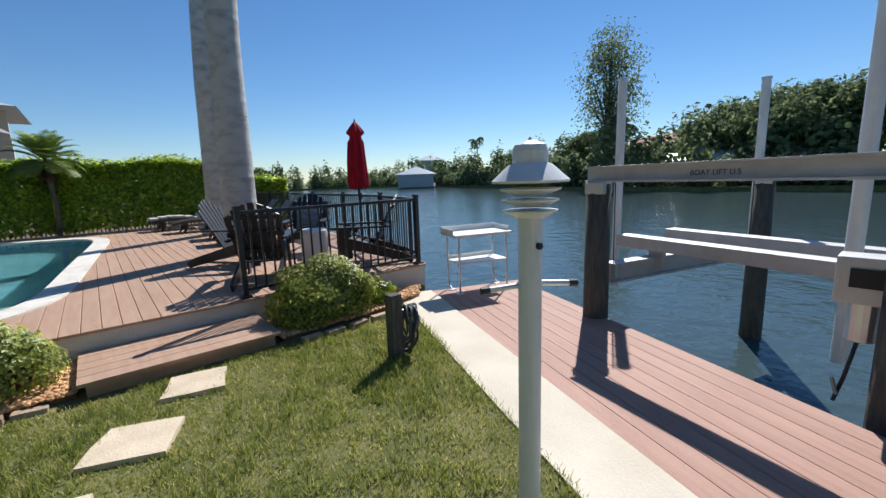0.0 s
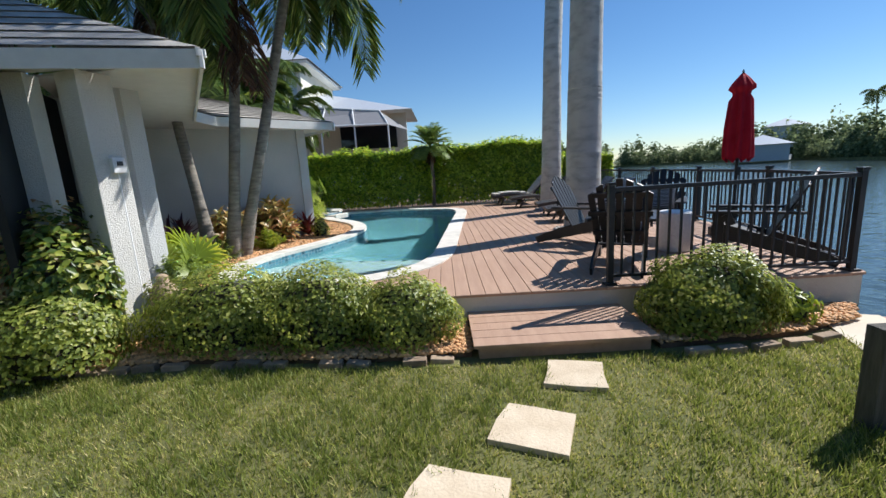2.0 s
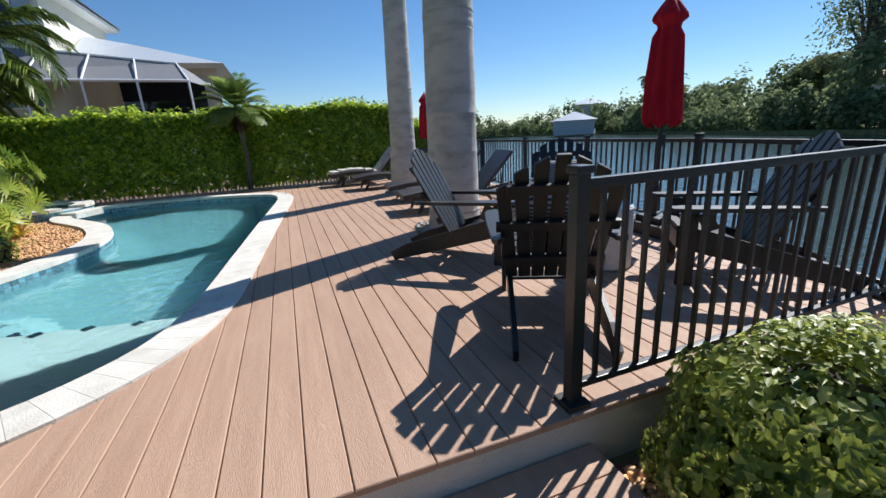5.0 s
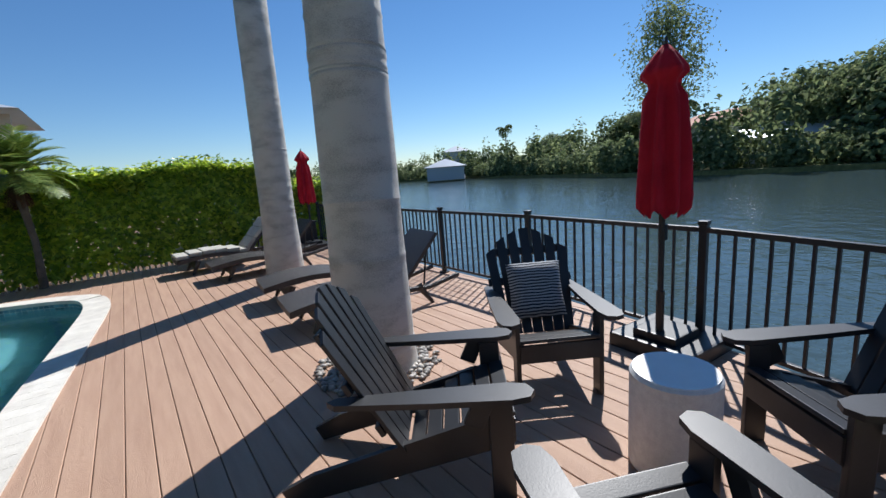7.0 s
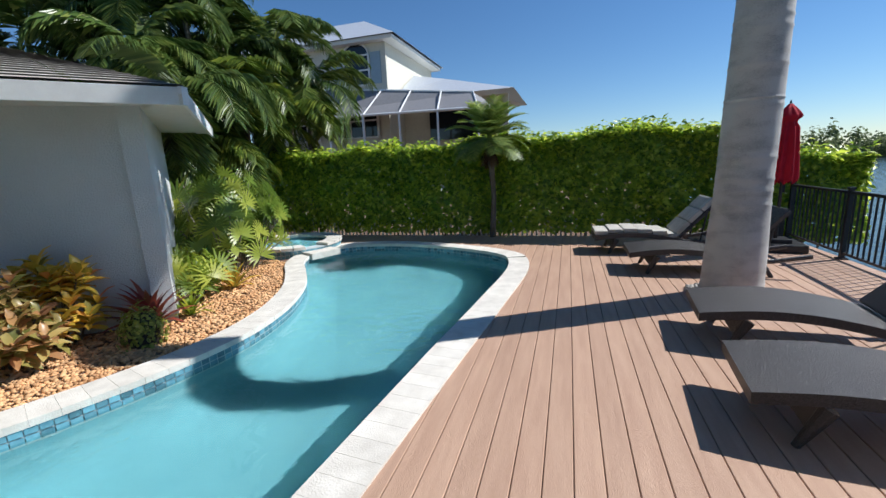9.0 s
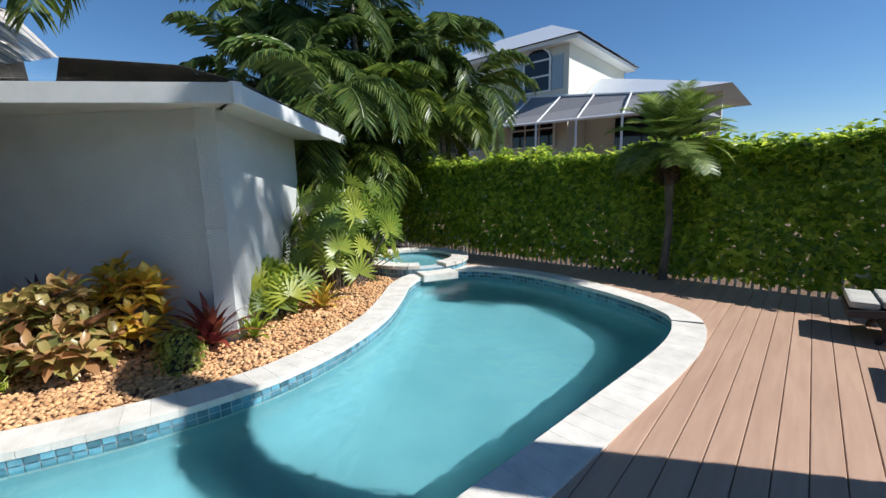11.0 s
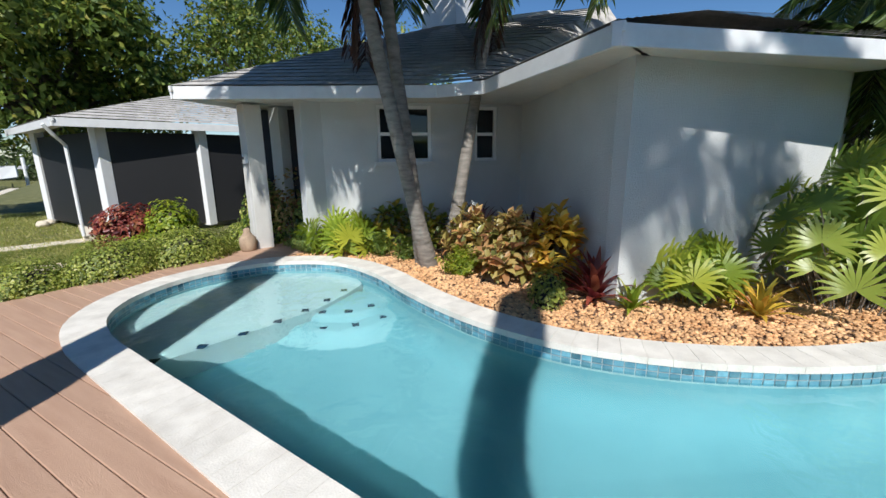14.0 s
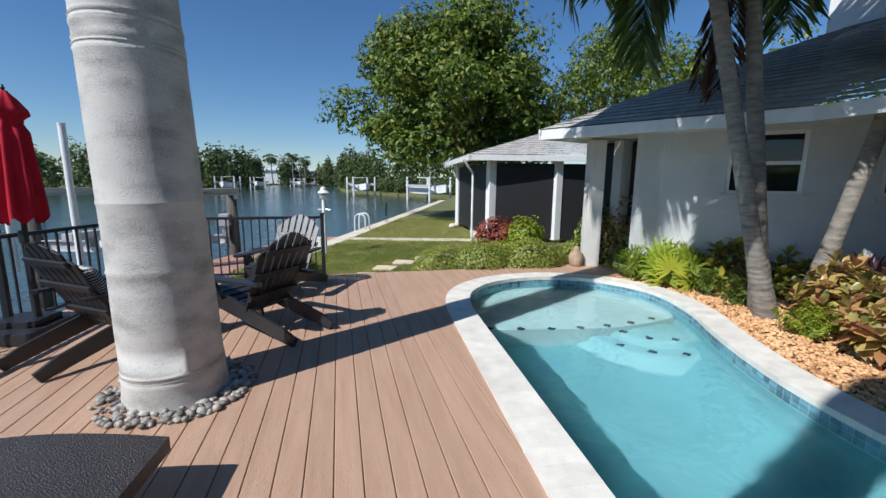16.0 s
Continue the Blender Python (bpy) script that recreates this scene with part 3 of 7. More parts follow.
# ---- house ----
def roof_plane(name, quad, courses, label, base="shingle"):
    """A sloping roof of shingle courses over a quad: eave from a to b, top from d to c."""
    a, b, c, d = (Vector(p) for p in quad)
    nrm = (b - a).cross(d - a).normalized()
    if nrm.z < 0:
        nrm = -nrm
    vs, fs = [], []
    rng = random.Random(len(name) + courses)
    for i in range(courses):
        s0, s1 = i / courses, (i + 1.12) / courses
        L0, R0, L1, R1 = a.lerp(d, s0), b.lerp(c, s0), a.lerp(d, min(1, s1)), b.lerp(c, min(1, s1))
        cnt = max(1, int((R0 - L0).length / 0.3))
        cuts = [0.0] + [min(0.995, max(0.005, (k + rng.uniform(0.2, 0.8)) / cnt)) for k in range(cnt)] + [1.0]
        for u0, u1 in zip(cuts, cuts[1:]):
            i0 = len(vs)
            vs += [tuple(L0.lerp(R0, u0) + nrm * 0.022), tuple(L0.lerp(R0, u1) + nrm * 0.022), tuple(L1.lerp(R1, u1) + nrm * 0.006), tuple(L1.lerp(R1, u0) + nrm * 0.006)]
            fs.append((i0, i0 + 1, i0 + 2, i0 + 3))
    return np_mesh(name, vs, fs, base, None, label, "structure")

HC = (-4.65, 5.47)        # wing corner
HI = (-7.5, 3.46)       # inner corner
HN = (-5.05, 0.70)       # wall end by the entry
HF = (-6.74, 7.4)        # far end of the wing's lit wall
ET = 2.74                # top of the fascia
EA, EK, EI, EC, EF = (-3.98, 5.4), (-5.6, 3.62), (-5.57, 2.92), (-3.72, -0.07), (-6.6, 8.29)
Z0, Z1 = 0.0, 2.642

def unit(p, q):
    d = Vector(q) - Vector(p)
    return d.normalized(), d.length

bm = bmesh.new()
wall(bm, HI, (HC[0] - 0.05, HC[1] - 0.035), Z0, Z1, 0.06)
part("wall_wing_side", bm, "wall", kind="structure", label="pale grey stucco wall of the house wing")
bm = bmesh.new()
wall(bm, HC, HF, Z0, Z1, 0.2)
part("wall_wing_end", bm, "wall", kind="structure", label="sunlit pale grey stucco end wall")
dN, LN = unit(HI, HN)
W1 = (0.44, 0.83, 1.72, 2.6)
W2 = (1.57, 2.45, 1.72, 2.6)
bm = bmesh.new()
wall(bm, HN, HI, Z0, Z1, 0.2, [(LN - w[1], LN - w[0], w[2], w[3]) for w in (W1, W2)])
part("wall_garden", bm, "wall", kind="structure", label="pale stucco garden wall with two windows")
back = [HN, (-6.0, 1.0), (-10.5, 1.6), (-10.5, 8.5), HF]
for i, (p, q) in enumerate(zip(back, back[1:])):
    bm = bmesh.new()
    wall(bm, q, p, Z0, Z1, 0.2)
    part("wall_rear", bm, "wall", kind="structure", label="plain stucco rear wall")
# entry: column, recess with dark screen, wall beyond
bm = bmesh.new()
box(bm, -4.81, -0.04, 1.3, 0.26, 0.3, 2.6, turn(0, 0, -17), 0.012)
part("column", bm, "stucco", kind="structure", label="white stucco porch column")
bm = bmesh.new()
wall(bm, (-6.0, 0.9), (-5.3, -0.6), 0.2, 2.6, 0.06)
part("entry_screen", bm, "screen", kind="structure", label="dark screened entry")
bm = bmesh.new()
wall(bm, (-9.8, -1.0), (-5.25, -0.15), 0.0, 2.62, 0.2)
part("wall_porch", bm, "stucco", kind="structure", label="beige stucco porch wall in shade")

def window(origin, d, spec, name):
    """A white two-part sash window in a wall opening."""
    u0, u1, z0, z1 = spec
    rz = math.degrees(math.atan2(d.y, d.x))
    c = Vector(origin) + d * (u0 + u1) / 2
    win = thing(name, "white framed sash window with dark glass and a sill", "window", at=(c.x, c.y, 0), rz=rz)
    win["kind"] = "structure"
    w = u1 - u0
    bm = bmesh.new()
    for x in (-w / 2 + 0.025, w / 2 - 0.025):
        box(bm, x, -0.07, (z0 + z1) / 2, 0.05, 0.08, z1 - z0, None, 0.005)
    for z in (z0 + 0.025, (z0 + z1) / 2, z1 - 0.025):
        box(bm, 0, -0.072, z, w - 0.1, 0.07, 0.05, None, 0.005)
    part("window_frame", bm, "white", win)
    for za, zb in ((z0 + 0.05, (z0 + z1) / 2 - 0.025), ((z0 + z1) / 2 + 0.025, z1 - 0.05)):
        bm = bmesh.new()
        box(bm, 0, -0.09, (za + zb) / 2, w - 0.1, 0.012, zb - za)
        part("pane", bm, "glass", win)
    bm = bmesh.new()
    box(bm, 0, 0.02, z0 - 0.035, w + 0.12, 0.12, 0.07, None, 0.008)
    part("window_sill", bm, "wall", win)
    return win

window(HI, dN, W1, "window_1")
window(HI, dN, W2, "window_2")

def eave(name, p, q, inner_p, inner_q, zt):
    """Fascia board with a drip edge and a soffit back to the wall."""
    bm = bmesh.new()
    d, L = unit(p, q)
    rz = math.degrees(math.atan2(d.y, d.x))
    c = (Vector(p) + Vector(q)) / 2
    box(bm, c.x, c.y, zt - 0.085, L + 0.05, 0.03, 0.16, turn(0, 0, rz), 0.004)
    o = Vector((d.y, -d.x)) * 0.018
    box(bm, c.x + o.x, c.y + o.y, zt - 0.035, L + 0.09, 0.03, 0.07, turn(0, 0, rz), 0.004)
    part(name, bm, "trimw", kind="structure", label="weathered white painted fascia board")
    bm = bmesh.new()
    slab(bm, [p, q, inner_q, inner_p], zt - 0.105, zt - 0.085)
    part("soffit", bm, "soffit", kind="structure", label="cream painted soffit boards")

eave("fascia", EA, EK, (HC[0] - 0.1, HC[1] + 0.1), (HI[0] - 0.1, HI[1] + 0.15), ET)
eave("fascia", EK, EI, (HI[0] - 0.1, HI[1] + 0.15), (HI[0] - 0.1, HI[1] - 0.1), ET)
eave("fascia", EF, EA, (HF[0] - 0.1, HF[1] - 0.1), (HC[0] - 0.1, HC[1] + 0.05), ET)
eave("fascia", EI, EC, (HI[0] - 0.1, HI[1] - 0.1), (-5.4, 0.1), ET)
bm = bmesh.new()
box(bm, EA[0] - 0.005, EA[1] - 0.002, ET - 0.085, 0.07, 0.07, 0.17, turn(0, 0, 0), 0.004)
part("fascia_corner", bm, "trimw", kind="structure", label="white painted fascia corner block")
EC2 = (-9.8, -1.55)
eave("fascia", EC, EC2, (-5.4, -0.05), (-9.8, -0.9), ET)
RZ = 4.35
ridge_a, ridge_b = (-9.2, 2.2, RZ), (-8.9, 4.6, RZ)
roof_plane("roof", ((*EA, ET), (*EK, ET), (-8.6, 4.9, 3.75), (-7.3, 6.0, 3.6)), 16, "grey shingle roof plane of the wing")
roof_plane("roof", ((*EF, ET), (*EA, ET), (-7.3, 6.0, 3.6), (-8.4, 7.4, 3.6)), 12, "grey shingle hip roof plane")
roof_plane("roof", ((*EK, ET), (*EI, ET), (-8.9, 4.5, RZ), (-8.6, 4.9, 3.75)), 20, "grey shingle valley of the roof")
roof_plane("roof", ((*EI, ET), (*EC, ET), (-8.3, 1.2, RZ), (-8.9, 4.5, RZ)), 22, "grey shingle main roof plane")
roof_plane("roof", ((*EC, ET), (*EC2, ET), (-10.5, 1.0, RZ), (-8.3, 1.2, RZ)), 16, "grey shingle front roof plane")
roof_plane("roof", ((-8.3, 1.2, RZ), (-8.9, 4.5, RZ), (-13, 5.0, 2.8), (-13, 1.0, 2.8)), 10, "grey shingle rear roof plane")
roof_plane("roof", ((-7.3, 6.0, 3.6), (-8.6, 4.9, 3.75), (-13, 5.0, 2.8), (-8.4, 7.4, 3.5)), 10, "grey shingle rear roof plane")
# chimney
ch = thing("chimney", "white painted chimney with a flat cap on the roof", "chimney", at=(-8.9, 1.3, 3.7))
bm = bmesh.new()
box(bm, 0, 0, 0.75, 0.95, 0.8, 1.5, None, 0.01)
part("shaft", bm, "white", ch)
bm = bmesh.new()
box(bm, 0, 0, 1.55, 1.15, 1.0, 0.12, None, 0.01)
box(bm, -0.1, 0, 1.72, 0.7, 0.6, 0.22, None, 0.01)
part("cap", bm, "white", ch)
# skylight strip on the roof
bm = bmesh.new()
box(bm, -8.75, 3.2, 4.36, 0.25, 1.0, 0.08, turn(0, 0, 10), 0.01)
part("ridge_vent", bm, "white", kind="structure", label="white ridge vent on the roof")

# screened porch further along the lawn
PD = (-3.92, -4.76)
bm = bmesh.new()
slab(bm, [(-4.2, -5.2), (-11, -4.2), (-11.5, -9.5), (-5.6, -9.8)], 0.0, 0.18)
part("porch_floor", bm, "concrete", kind="structure", label="concrete porch slab")
pc = [(-4.75, -5.1), (-5.0, -9.3), (-6.6, -4.5), (-9.5, -4.0), (-9.9, -9.4)]
for x, y in pc[:3]:
    bm = bmesh.new()
    box(bm, x, y, 1.35, 0.22, 0.22, 2.4, turn(0, 0, 10), 0.008)
    part("porch_column", bm, "white", kind="structure", label="square white porch column")
for p, q in ((pc[0], pc[1]), (pc[3], pc[2]), (pc[2], pc[0]), (pc[1], pc[4])):
    bm = bmesh.new()
    wall(bm, p, q, 0.2, 2.4, 0.03)
    part("porch_screen", bm, "screen", kind="structure", label="dark insect screen of the porch")
eave("fascia", (-10.5, -3.3), PD, (-9.9, -4.0), (-4.3, -5.0), 2.62)
eave("fascia", PD, (-4.6, -10.0), (-4.3, -5.0), (-5.0, -9.4), 2.62)
roof_plane("roof", ((-10.5, -3.3, 2.62), (*PD, 2.62), (-7.3, -6.9, 3.55), (-10.5, -6.6, 3.55)), 12, "pale grey shingle porch roof")
roof_plane("roof", ((*PD, 2.62), (-4.6, -10.0, 2.62), (-7.5, -8.2, 3.55), (-7.3, -6.9, 3.55)), 12, "pale grey shingle porch roof end")
bm = bmesh.new()
tube(bm, [(-3.85, -5.0, 2.5), (-4.0, -5.05, 2.3), (-4.2, -5.18, 2.1), (-4.2, -5.18, 0.2)], 0.035, 8)
part("downspout", bm, "white", kind="structure", label="white gutter downspout")
# ---- palms and other plants ----
def frond_arrays(base, azim, elev, length, curve, leaflets, leaf_len, rng, droop=0.5, width=0.035):
    """One feather frond: a bending rib with two rows of narrow drooping leaflets."""
    vs, fs = [], []
    p = Vector(base)
    segs = 14
    d = Vector((math.cos(azim) * math.cos(elev), math.sin(azim) * math.cos(elev), math.sin(elev)))
    side = Vector((-math.sin(azim), math.cos(azim), 0))
    pts = [p.copy()]
    e = elev
    for k in range(segs):
        e -= curve / segs * (0.5 + 1.2 * k / segs)
        d = Vector((math.cos(azim) * math.cos(e), math.sin(azim) * math.cos(e), math.sin(e)))
        p = p + d * length / segs
        pts.append(p.copy())
    for k in range(segs):
        r = 0.018 * (1 - k / segs) + 0.004
        a, b = pts[k], pts[k + 1]
        i0 = len(vs)
        up = Vector((0, 0, r))
        vs += [a - side * r, a + side * r, b + side * r, b - side * r]
        fs.append((i0, i0 + 1, i0 + 2, i0 + 3))
    for k in range(leaflets):
        s = 0.16 + 0.84 * k / leaflets
        i = min(segs - 1, int(s * segs))
        q = pts[i].lerp(pts[i + 1], s * segs - i)
        along = (pts[i + 1] - pts[i]).normalized()
        L = leaf_len * (0.45 + 0.9 * math.sin(math.pi * min(0.97, s * 0.92))) * rng.uniform(0.85, 1.1)
        for sg in (-1, 1):
            out = (side * sg * 0.85 + along * 0.55 + Vector((0, 0, 0.25 - droop * rng.uniform(0.5, 1.2)))).normalized()
            w = along * width * rng.uniform(0.8, 1.2)
            m = q + out * L * 0.55
            t = m + (out + Vector((0, 0, -droop * 0.9))).normalized() * L * 0.45
            i0 = len(vs)
            vs += [q - w * 0.4, q + w * 0.4, m + w * 0.5, t]
            fs.append((i0, i0 + 1, i0 + 2, i0 + 3))
            vs_last = m - w * 0.5
            i1 = len(vs)
            vs += [q - w * 0.4, m + w * 0.5, t, vs_last]
            fs.append((i1, i1 + 1, i1 + 2, i1 + 3))
    return vs, fs

def crown(name, centre, count, length, leaf_len, parent, material, seed, elev=(-0.3, 1.2), curve=1.5, leaflets=38, droop=0.5, width=0.035, label="", az=None):
    rng = random.Random(seed)
    V, F = [], []
    for k in range(count):
        a = 2.399 * k + rng.uniform(-0.2, 0.2) if az is None else az[0] + (az[1] - az[0]) * k / max(1, count - 1)
        e = elev[0] + (elev[1] - elev[0]) * rng.random()
        vs, fs = frond_arrays(centre, a, e, length * rng.uniform(0.85, 1.1), curve * rng.uniform(0.8, 1.2), leaflets, leaf_len, rng, droop, width)
        o = len(V)
        V += [tuple(v) for v in vs]
        F += [tuple(i + o for i in f) for f in fs]
    return np_mesh(name, V, F, material, parent, label)

def palm_trunk(name, pts, radii, parent, material, rings, ringh, n=28, seed=1):
    """A palm trunk with slightly raised leaf-scar rings."""
    rng = random.Random(seed)
    bm = bmesh.new()
    P = [Vector(p) for p in pts]
    Ls = [0.0]
    for a, b in zip(P, P[1:]):
        Ls.append(Ls[-1] + (b - a).length)
    path, rad = [], []
    scars = sorted(rng.uniform(0.2, Ls[-1]) for _ in range(rings)) if rings < 60 else [Ls[-1] * (k + 0.5) / rings for k in range(rings)]
    samples = sorted({*[k * Ls[-1] / 60 for k in range(61)], *[min(Ls[-1], max(0, s + o)) for s in scars for o in (-0.02, 0.0, 0.02)]})
    for s in samples:
        i = max(j for j in range(len(P) - 1) if Ls[j] <= s + 1e-9)
        t = (s - Ls[i]) / (Ls[i + 1] - Ls[i])
        path.append(P[i].lerp(P[i + 1], t))
        sm = t * t * (3 - 2 * t)
        rad.append(radii[i] * (1 - sm) + radii[i + 1] * sm + (ringh if any(abs(s - c) < 0.003 for c in scars) else 0.0))
    tube(bm, path, rad, n)
    return part(name, bm, material, parent, smooth=True)

M["royal"] = mat("royal_palm_bark", (0.20, 0.19, 0.175), (0.56, 0.54, 0.50), 2.2, 0.85, 0.4, 60, stretch=(1.5, 1.5, 3.2), fine=0.6)
ROYAL = "tall royal palm with a smooth pale grey ringed trunk"
for (bx, by, lx, ly, r0, r1, sd) in ((0.82, 3.42, 0.17, 0.13, 0.36, 0.265, 1), (1.24, 7.17, 0.12, -0.1, 0.33, 0.225, 5)):
    palm = thing("royal_palm", ROYAL, "palm tree", "royal palms on the deck", at=(bx, by, D - 0.3))
    # tops are out of view; the second bends over to dapple the wing's end wall
    unseen_tops = [Vector(v) for v in (((0.3, 0.22, 8.0), (0.36, 0.26, 11.0), (0.38, 0.28, 12.4)) if sd == 1 else ((0.35, 0.6, 7.0), (0.85, 2.3, 9.4), (1.05, 2.9, 10.5)))]
    pts = [(0, 0, 0), (lx * 0.06, ly * 0.06, 0.55), (lx * 0.2, ly * 0.2, 1.6), (lx * 0.5, ly * 0.5, 4.0), *unseen_tops[:2]]
    palm_trunk("trunk", pts, [r0, r0 * 0.86, r1 * 1.10, r1, r1 * 0.97, r1 * 0.7], palm, "royal", 34, 0.006, 36, sd)
    bm = bmesh.new()
    tube(bm, [unseen_tops[1] - Vector((0, 0, 0.05)), unseen_tops[2]], [r1 * 0.7, 0.08], 16)
    part("crownshaft", bm, "fan", palm, "smooth green crownshaft", smooth=True)
    # added unseen crowns; the second is thinned to shade only that wall
    crown("crown", unseen_tops[2] - Vector((0, 0, 0.1)), 6 if sd == 5 else 15, 1.9 if sd == 5 else 3.2, 0.6, palm, "frond", sd, (0.1, 1.2), 1.4, 44)

def pebble_arrays(pts, size, seed, flat=0.6):
    """Small rounded stones, each a squashed uneven icosahedron."""
    rng = np.random.default_rng(seed)
    g = (1 + 5**0.5) / 2
    ico = np.array([(-1, g, 0), (1, g, 0), (-1, -g, 0), (1, -g, 0), (0, -1, g), (0, 1, g), (0, -1, -g), (0, 1, -g), (g, 0, -1), (g, 0, 1), (-g, 0, -1), (-g, 0, 1)]) / 1.9
    tri = np.array([(0, 11, 5), (0, 5, 1), (0, 1, 7), (0, 7, 10), (0, 10, 11), (1, 5, 9), (5, 11, 4), (11, 10, 2), (10, 7, 6), (7, 1, 8), (3, 9, 4), (3, 4, 2), (3, 2, 6), (3, 6, 8), (3, 8, 9), (4, 9, 5), (2, 4, 11), (6, 2, 10), (8, 6, 7), (9, 8, 1)])
    n = len(pts)
    s = size * rng.uniform(0.55, 1.3, (n, 1, 1))
    st = np.stack([rng.uniform(0.8, 1.35, n), rng.uniform(0.7, 1.0, n), rng.uniform(flat * 0.8, flat * 1.2, n)], 1)[:, None, :]
    v = ico[None] * st * (1 + rng.uniform(-0.12, 0.12, (n, 12, 1))) * s
    a = rng.uniform(0, 6.283, n)
    c, sn = np.cos(a)[:, None], np.sin(a)[:, None]
    v = np.stack([v[..., 0] * c - v[..., 1] * sn, v[..., 0] * sn + v[..., 1] * c, v[..., 2]], -1) + np.asarray(pts)[:, None, :]
    return v.reshape(-1, 3), (tri[None] + np.arange(n)[:, None, None] * 12).reshape(-1, 3)

def scatter_in(poly, n, seed, z, keep=None):
    rng = random.Random(seed)
    xs, ys = [p[0] for p in poly], [p[1] for p in poly]
    out = []
    while len(out) < n:
        x, y = rng.uniform(min(xs), max(xs)), rng.uniform(min(ys), max(ys))
        if inside(x, y, poly) and (keep is None or keep(x, y)):
            out.append((x, y, z + rng.uniform(-0.008, 0.012)))
    return out

def pebbles(name, pts, size, seed, material, label, flat=0.6):
    v, f = pebble_arrays(pts, size, seed, flat)
    ob = np_mesh(name, v, f, material, None, label, "stuff")
    ob.data.polygons.foreach_set("use_smooth", [True] * len(ob.data.polygons))
    return tagged(ob, category="gravel")

for bx, by, rr, sd in ((0.82, 3.42, 0.5, 3), (1.24, 7.17, 0.42, 9)):
    circ = [(bx + rr * math.cos(a), by + rr * math.sin(a)) for a in np.linspace(0, 6.2, 24)]
    pebbles("river_pebbles", scatter_in(circ, 520, sd, D + 0.012), 0.03, sd, "river", "mixed river pebbles ringing a palm trunk")
coped = offset_closed(COPE, -0.02)
pebbles("gravel_bed", scatter_in([(-4.4, 0.8), (-5.15, 0.9), (-6.4, 3.8), (-4.7, 5.4), (-6.6, 7.4), (-7.0, 8.3), (-5.6, 8.3), (-5.0, 8.0), (-4.6, 7.45), (-4.15, 6.85), (-3.8, 6.2), (-3.68, 5.5), (-3.68, 5.0), (-3.95, 4.0), (-4.22, 3.42), (-4.52, 2.85), (-4.73, 2.1), (-4.65, 1.45)], 15000, 5, 0.325, lambda x, y: not inside(x, y, coped)), 0.021, 6, "pebble", "orange tan gravel in the planting bed")
pebbles("gravel_bed", scatter_in([(-1.5, -0.12), (-1.5, -0.82), (-2.3, -0.82), (-3.0, -0.76), (-3.9, -0.66), (-4.9, -0.7), (-6.0, -0.72), (-5.2, -0.12)], 8000, 8, LZ + 0.035), 0.023, 7, "pebble", "orange tan gravel along the deck front")
pebbles("gravel_bed", scatter_in([(0.02, -0.22), (0.02, -0.85), (1.2, -0.78), (1.9, -0.55), (2.15, -0.25)], 3000, 11, LZ + 0.035), 0.023, 8, "pebble", "orange tan gravel beside the deck wall")

# slim palms in the bed
SLIM = "slim ringed palm with feathery green fronds beside the house"
for pts, hgt, sd, dead in (([(-5.18, 3.0, 0.25), (-4.8, 2.96, 1.4), (-4.22, 2.91, 3.2), (-3.75, 2.87, 4.7)], 0, 2, False), ([(-5.27, 2.86, 0.25), (-5.05, 2.83, 1.5), (-4.76, 2.78, 3.2), (-4.55, 2.74, 4.7)], 0, 3, True),
                       ([(-5.69, 3.02, 0.25), (-5.88, 3.15, 1.5), (-6.23, 3.37, 3.6), (-6.48, 3.55, 5.0)], 0, 4, True)):
    palm = thing("slim_palm", SLIM, "palm tree", "slim palms by the house", at=(0, 0, 0))
    palm_trunk("trunk", pts, [0.13, 0.085, 0.075, 0.07], palm, "bark2", 64, 0.004, 16, sd)
    t = Vector(pts[-1])
    bm = bmesh.new()
    tube(bm, [t - Vector((0, 0, 0.05)), t + Vector((0, 0, 0.7))], [0.085, 0.05], 12)
    part("crownshaft", bm, "fan", palm, "green crownshaft", smooth=True)
    crown("crown", t + Vector((0, 0, 0.6)), 21, 2.5, 0.58, palm, "frond", sd + 10, (-0.25, 1.25), 1.7, 46, 0.75, 0.045)
    if dead:
        crown("dead_frond", t + Vector((0.02, 0.0, -0.2)), 3, 1.6, 0.35, palm, "dry", sd + 30, (-1.35, -1.1), 0.25, 30, 0.9, 0.03, "hanging brown dead frond", (4.2, 5.6))

# small date palm before the hedge
palm = thing("pygmy_palm", "small date palm with a fine green crown before the hedge", "palm tree", at=(-2.0, 10.72, 0.3))
palm_trunk("trunk", [(0, 0, 0), (0.05, 0, 0.9), (-0.02, 0, 2.05)], [0.065, 0.05, 0.07], palm, "woodbark", 62, 0.006, 14, 3)
crown("crown", (-0.02, 0, 2.1), 60, 0.85, 0.22, palm, "pygmy", 21, (-0.3, 1.5), 0.9, 34, 0.15, 0.016)
crown("dead_frond", (-0.02, 0, 2.0), 12, 0.5, 0.1, palm, "dry", 22, (-1.4, -0.7), 0.4, 18, 0.3, 0.016)

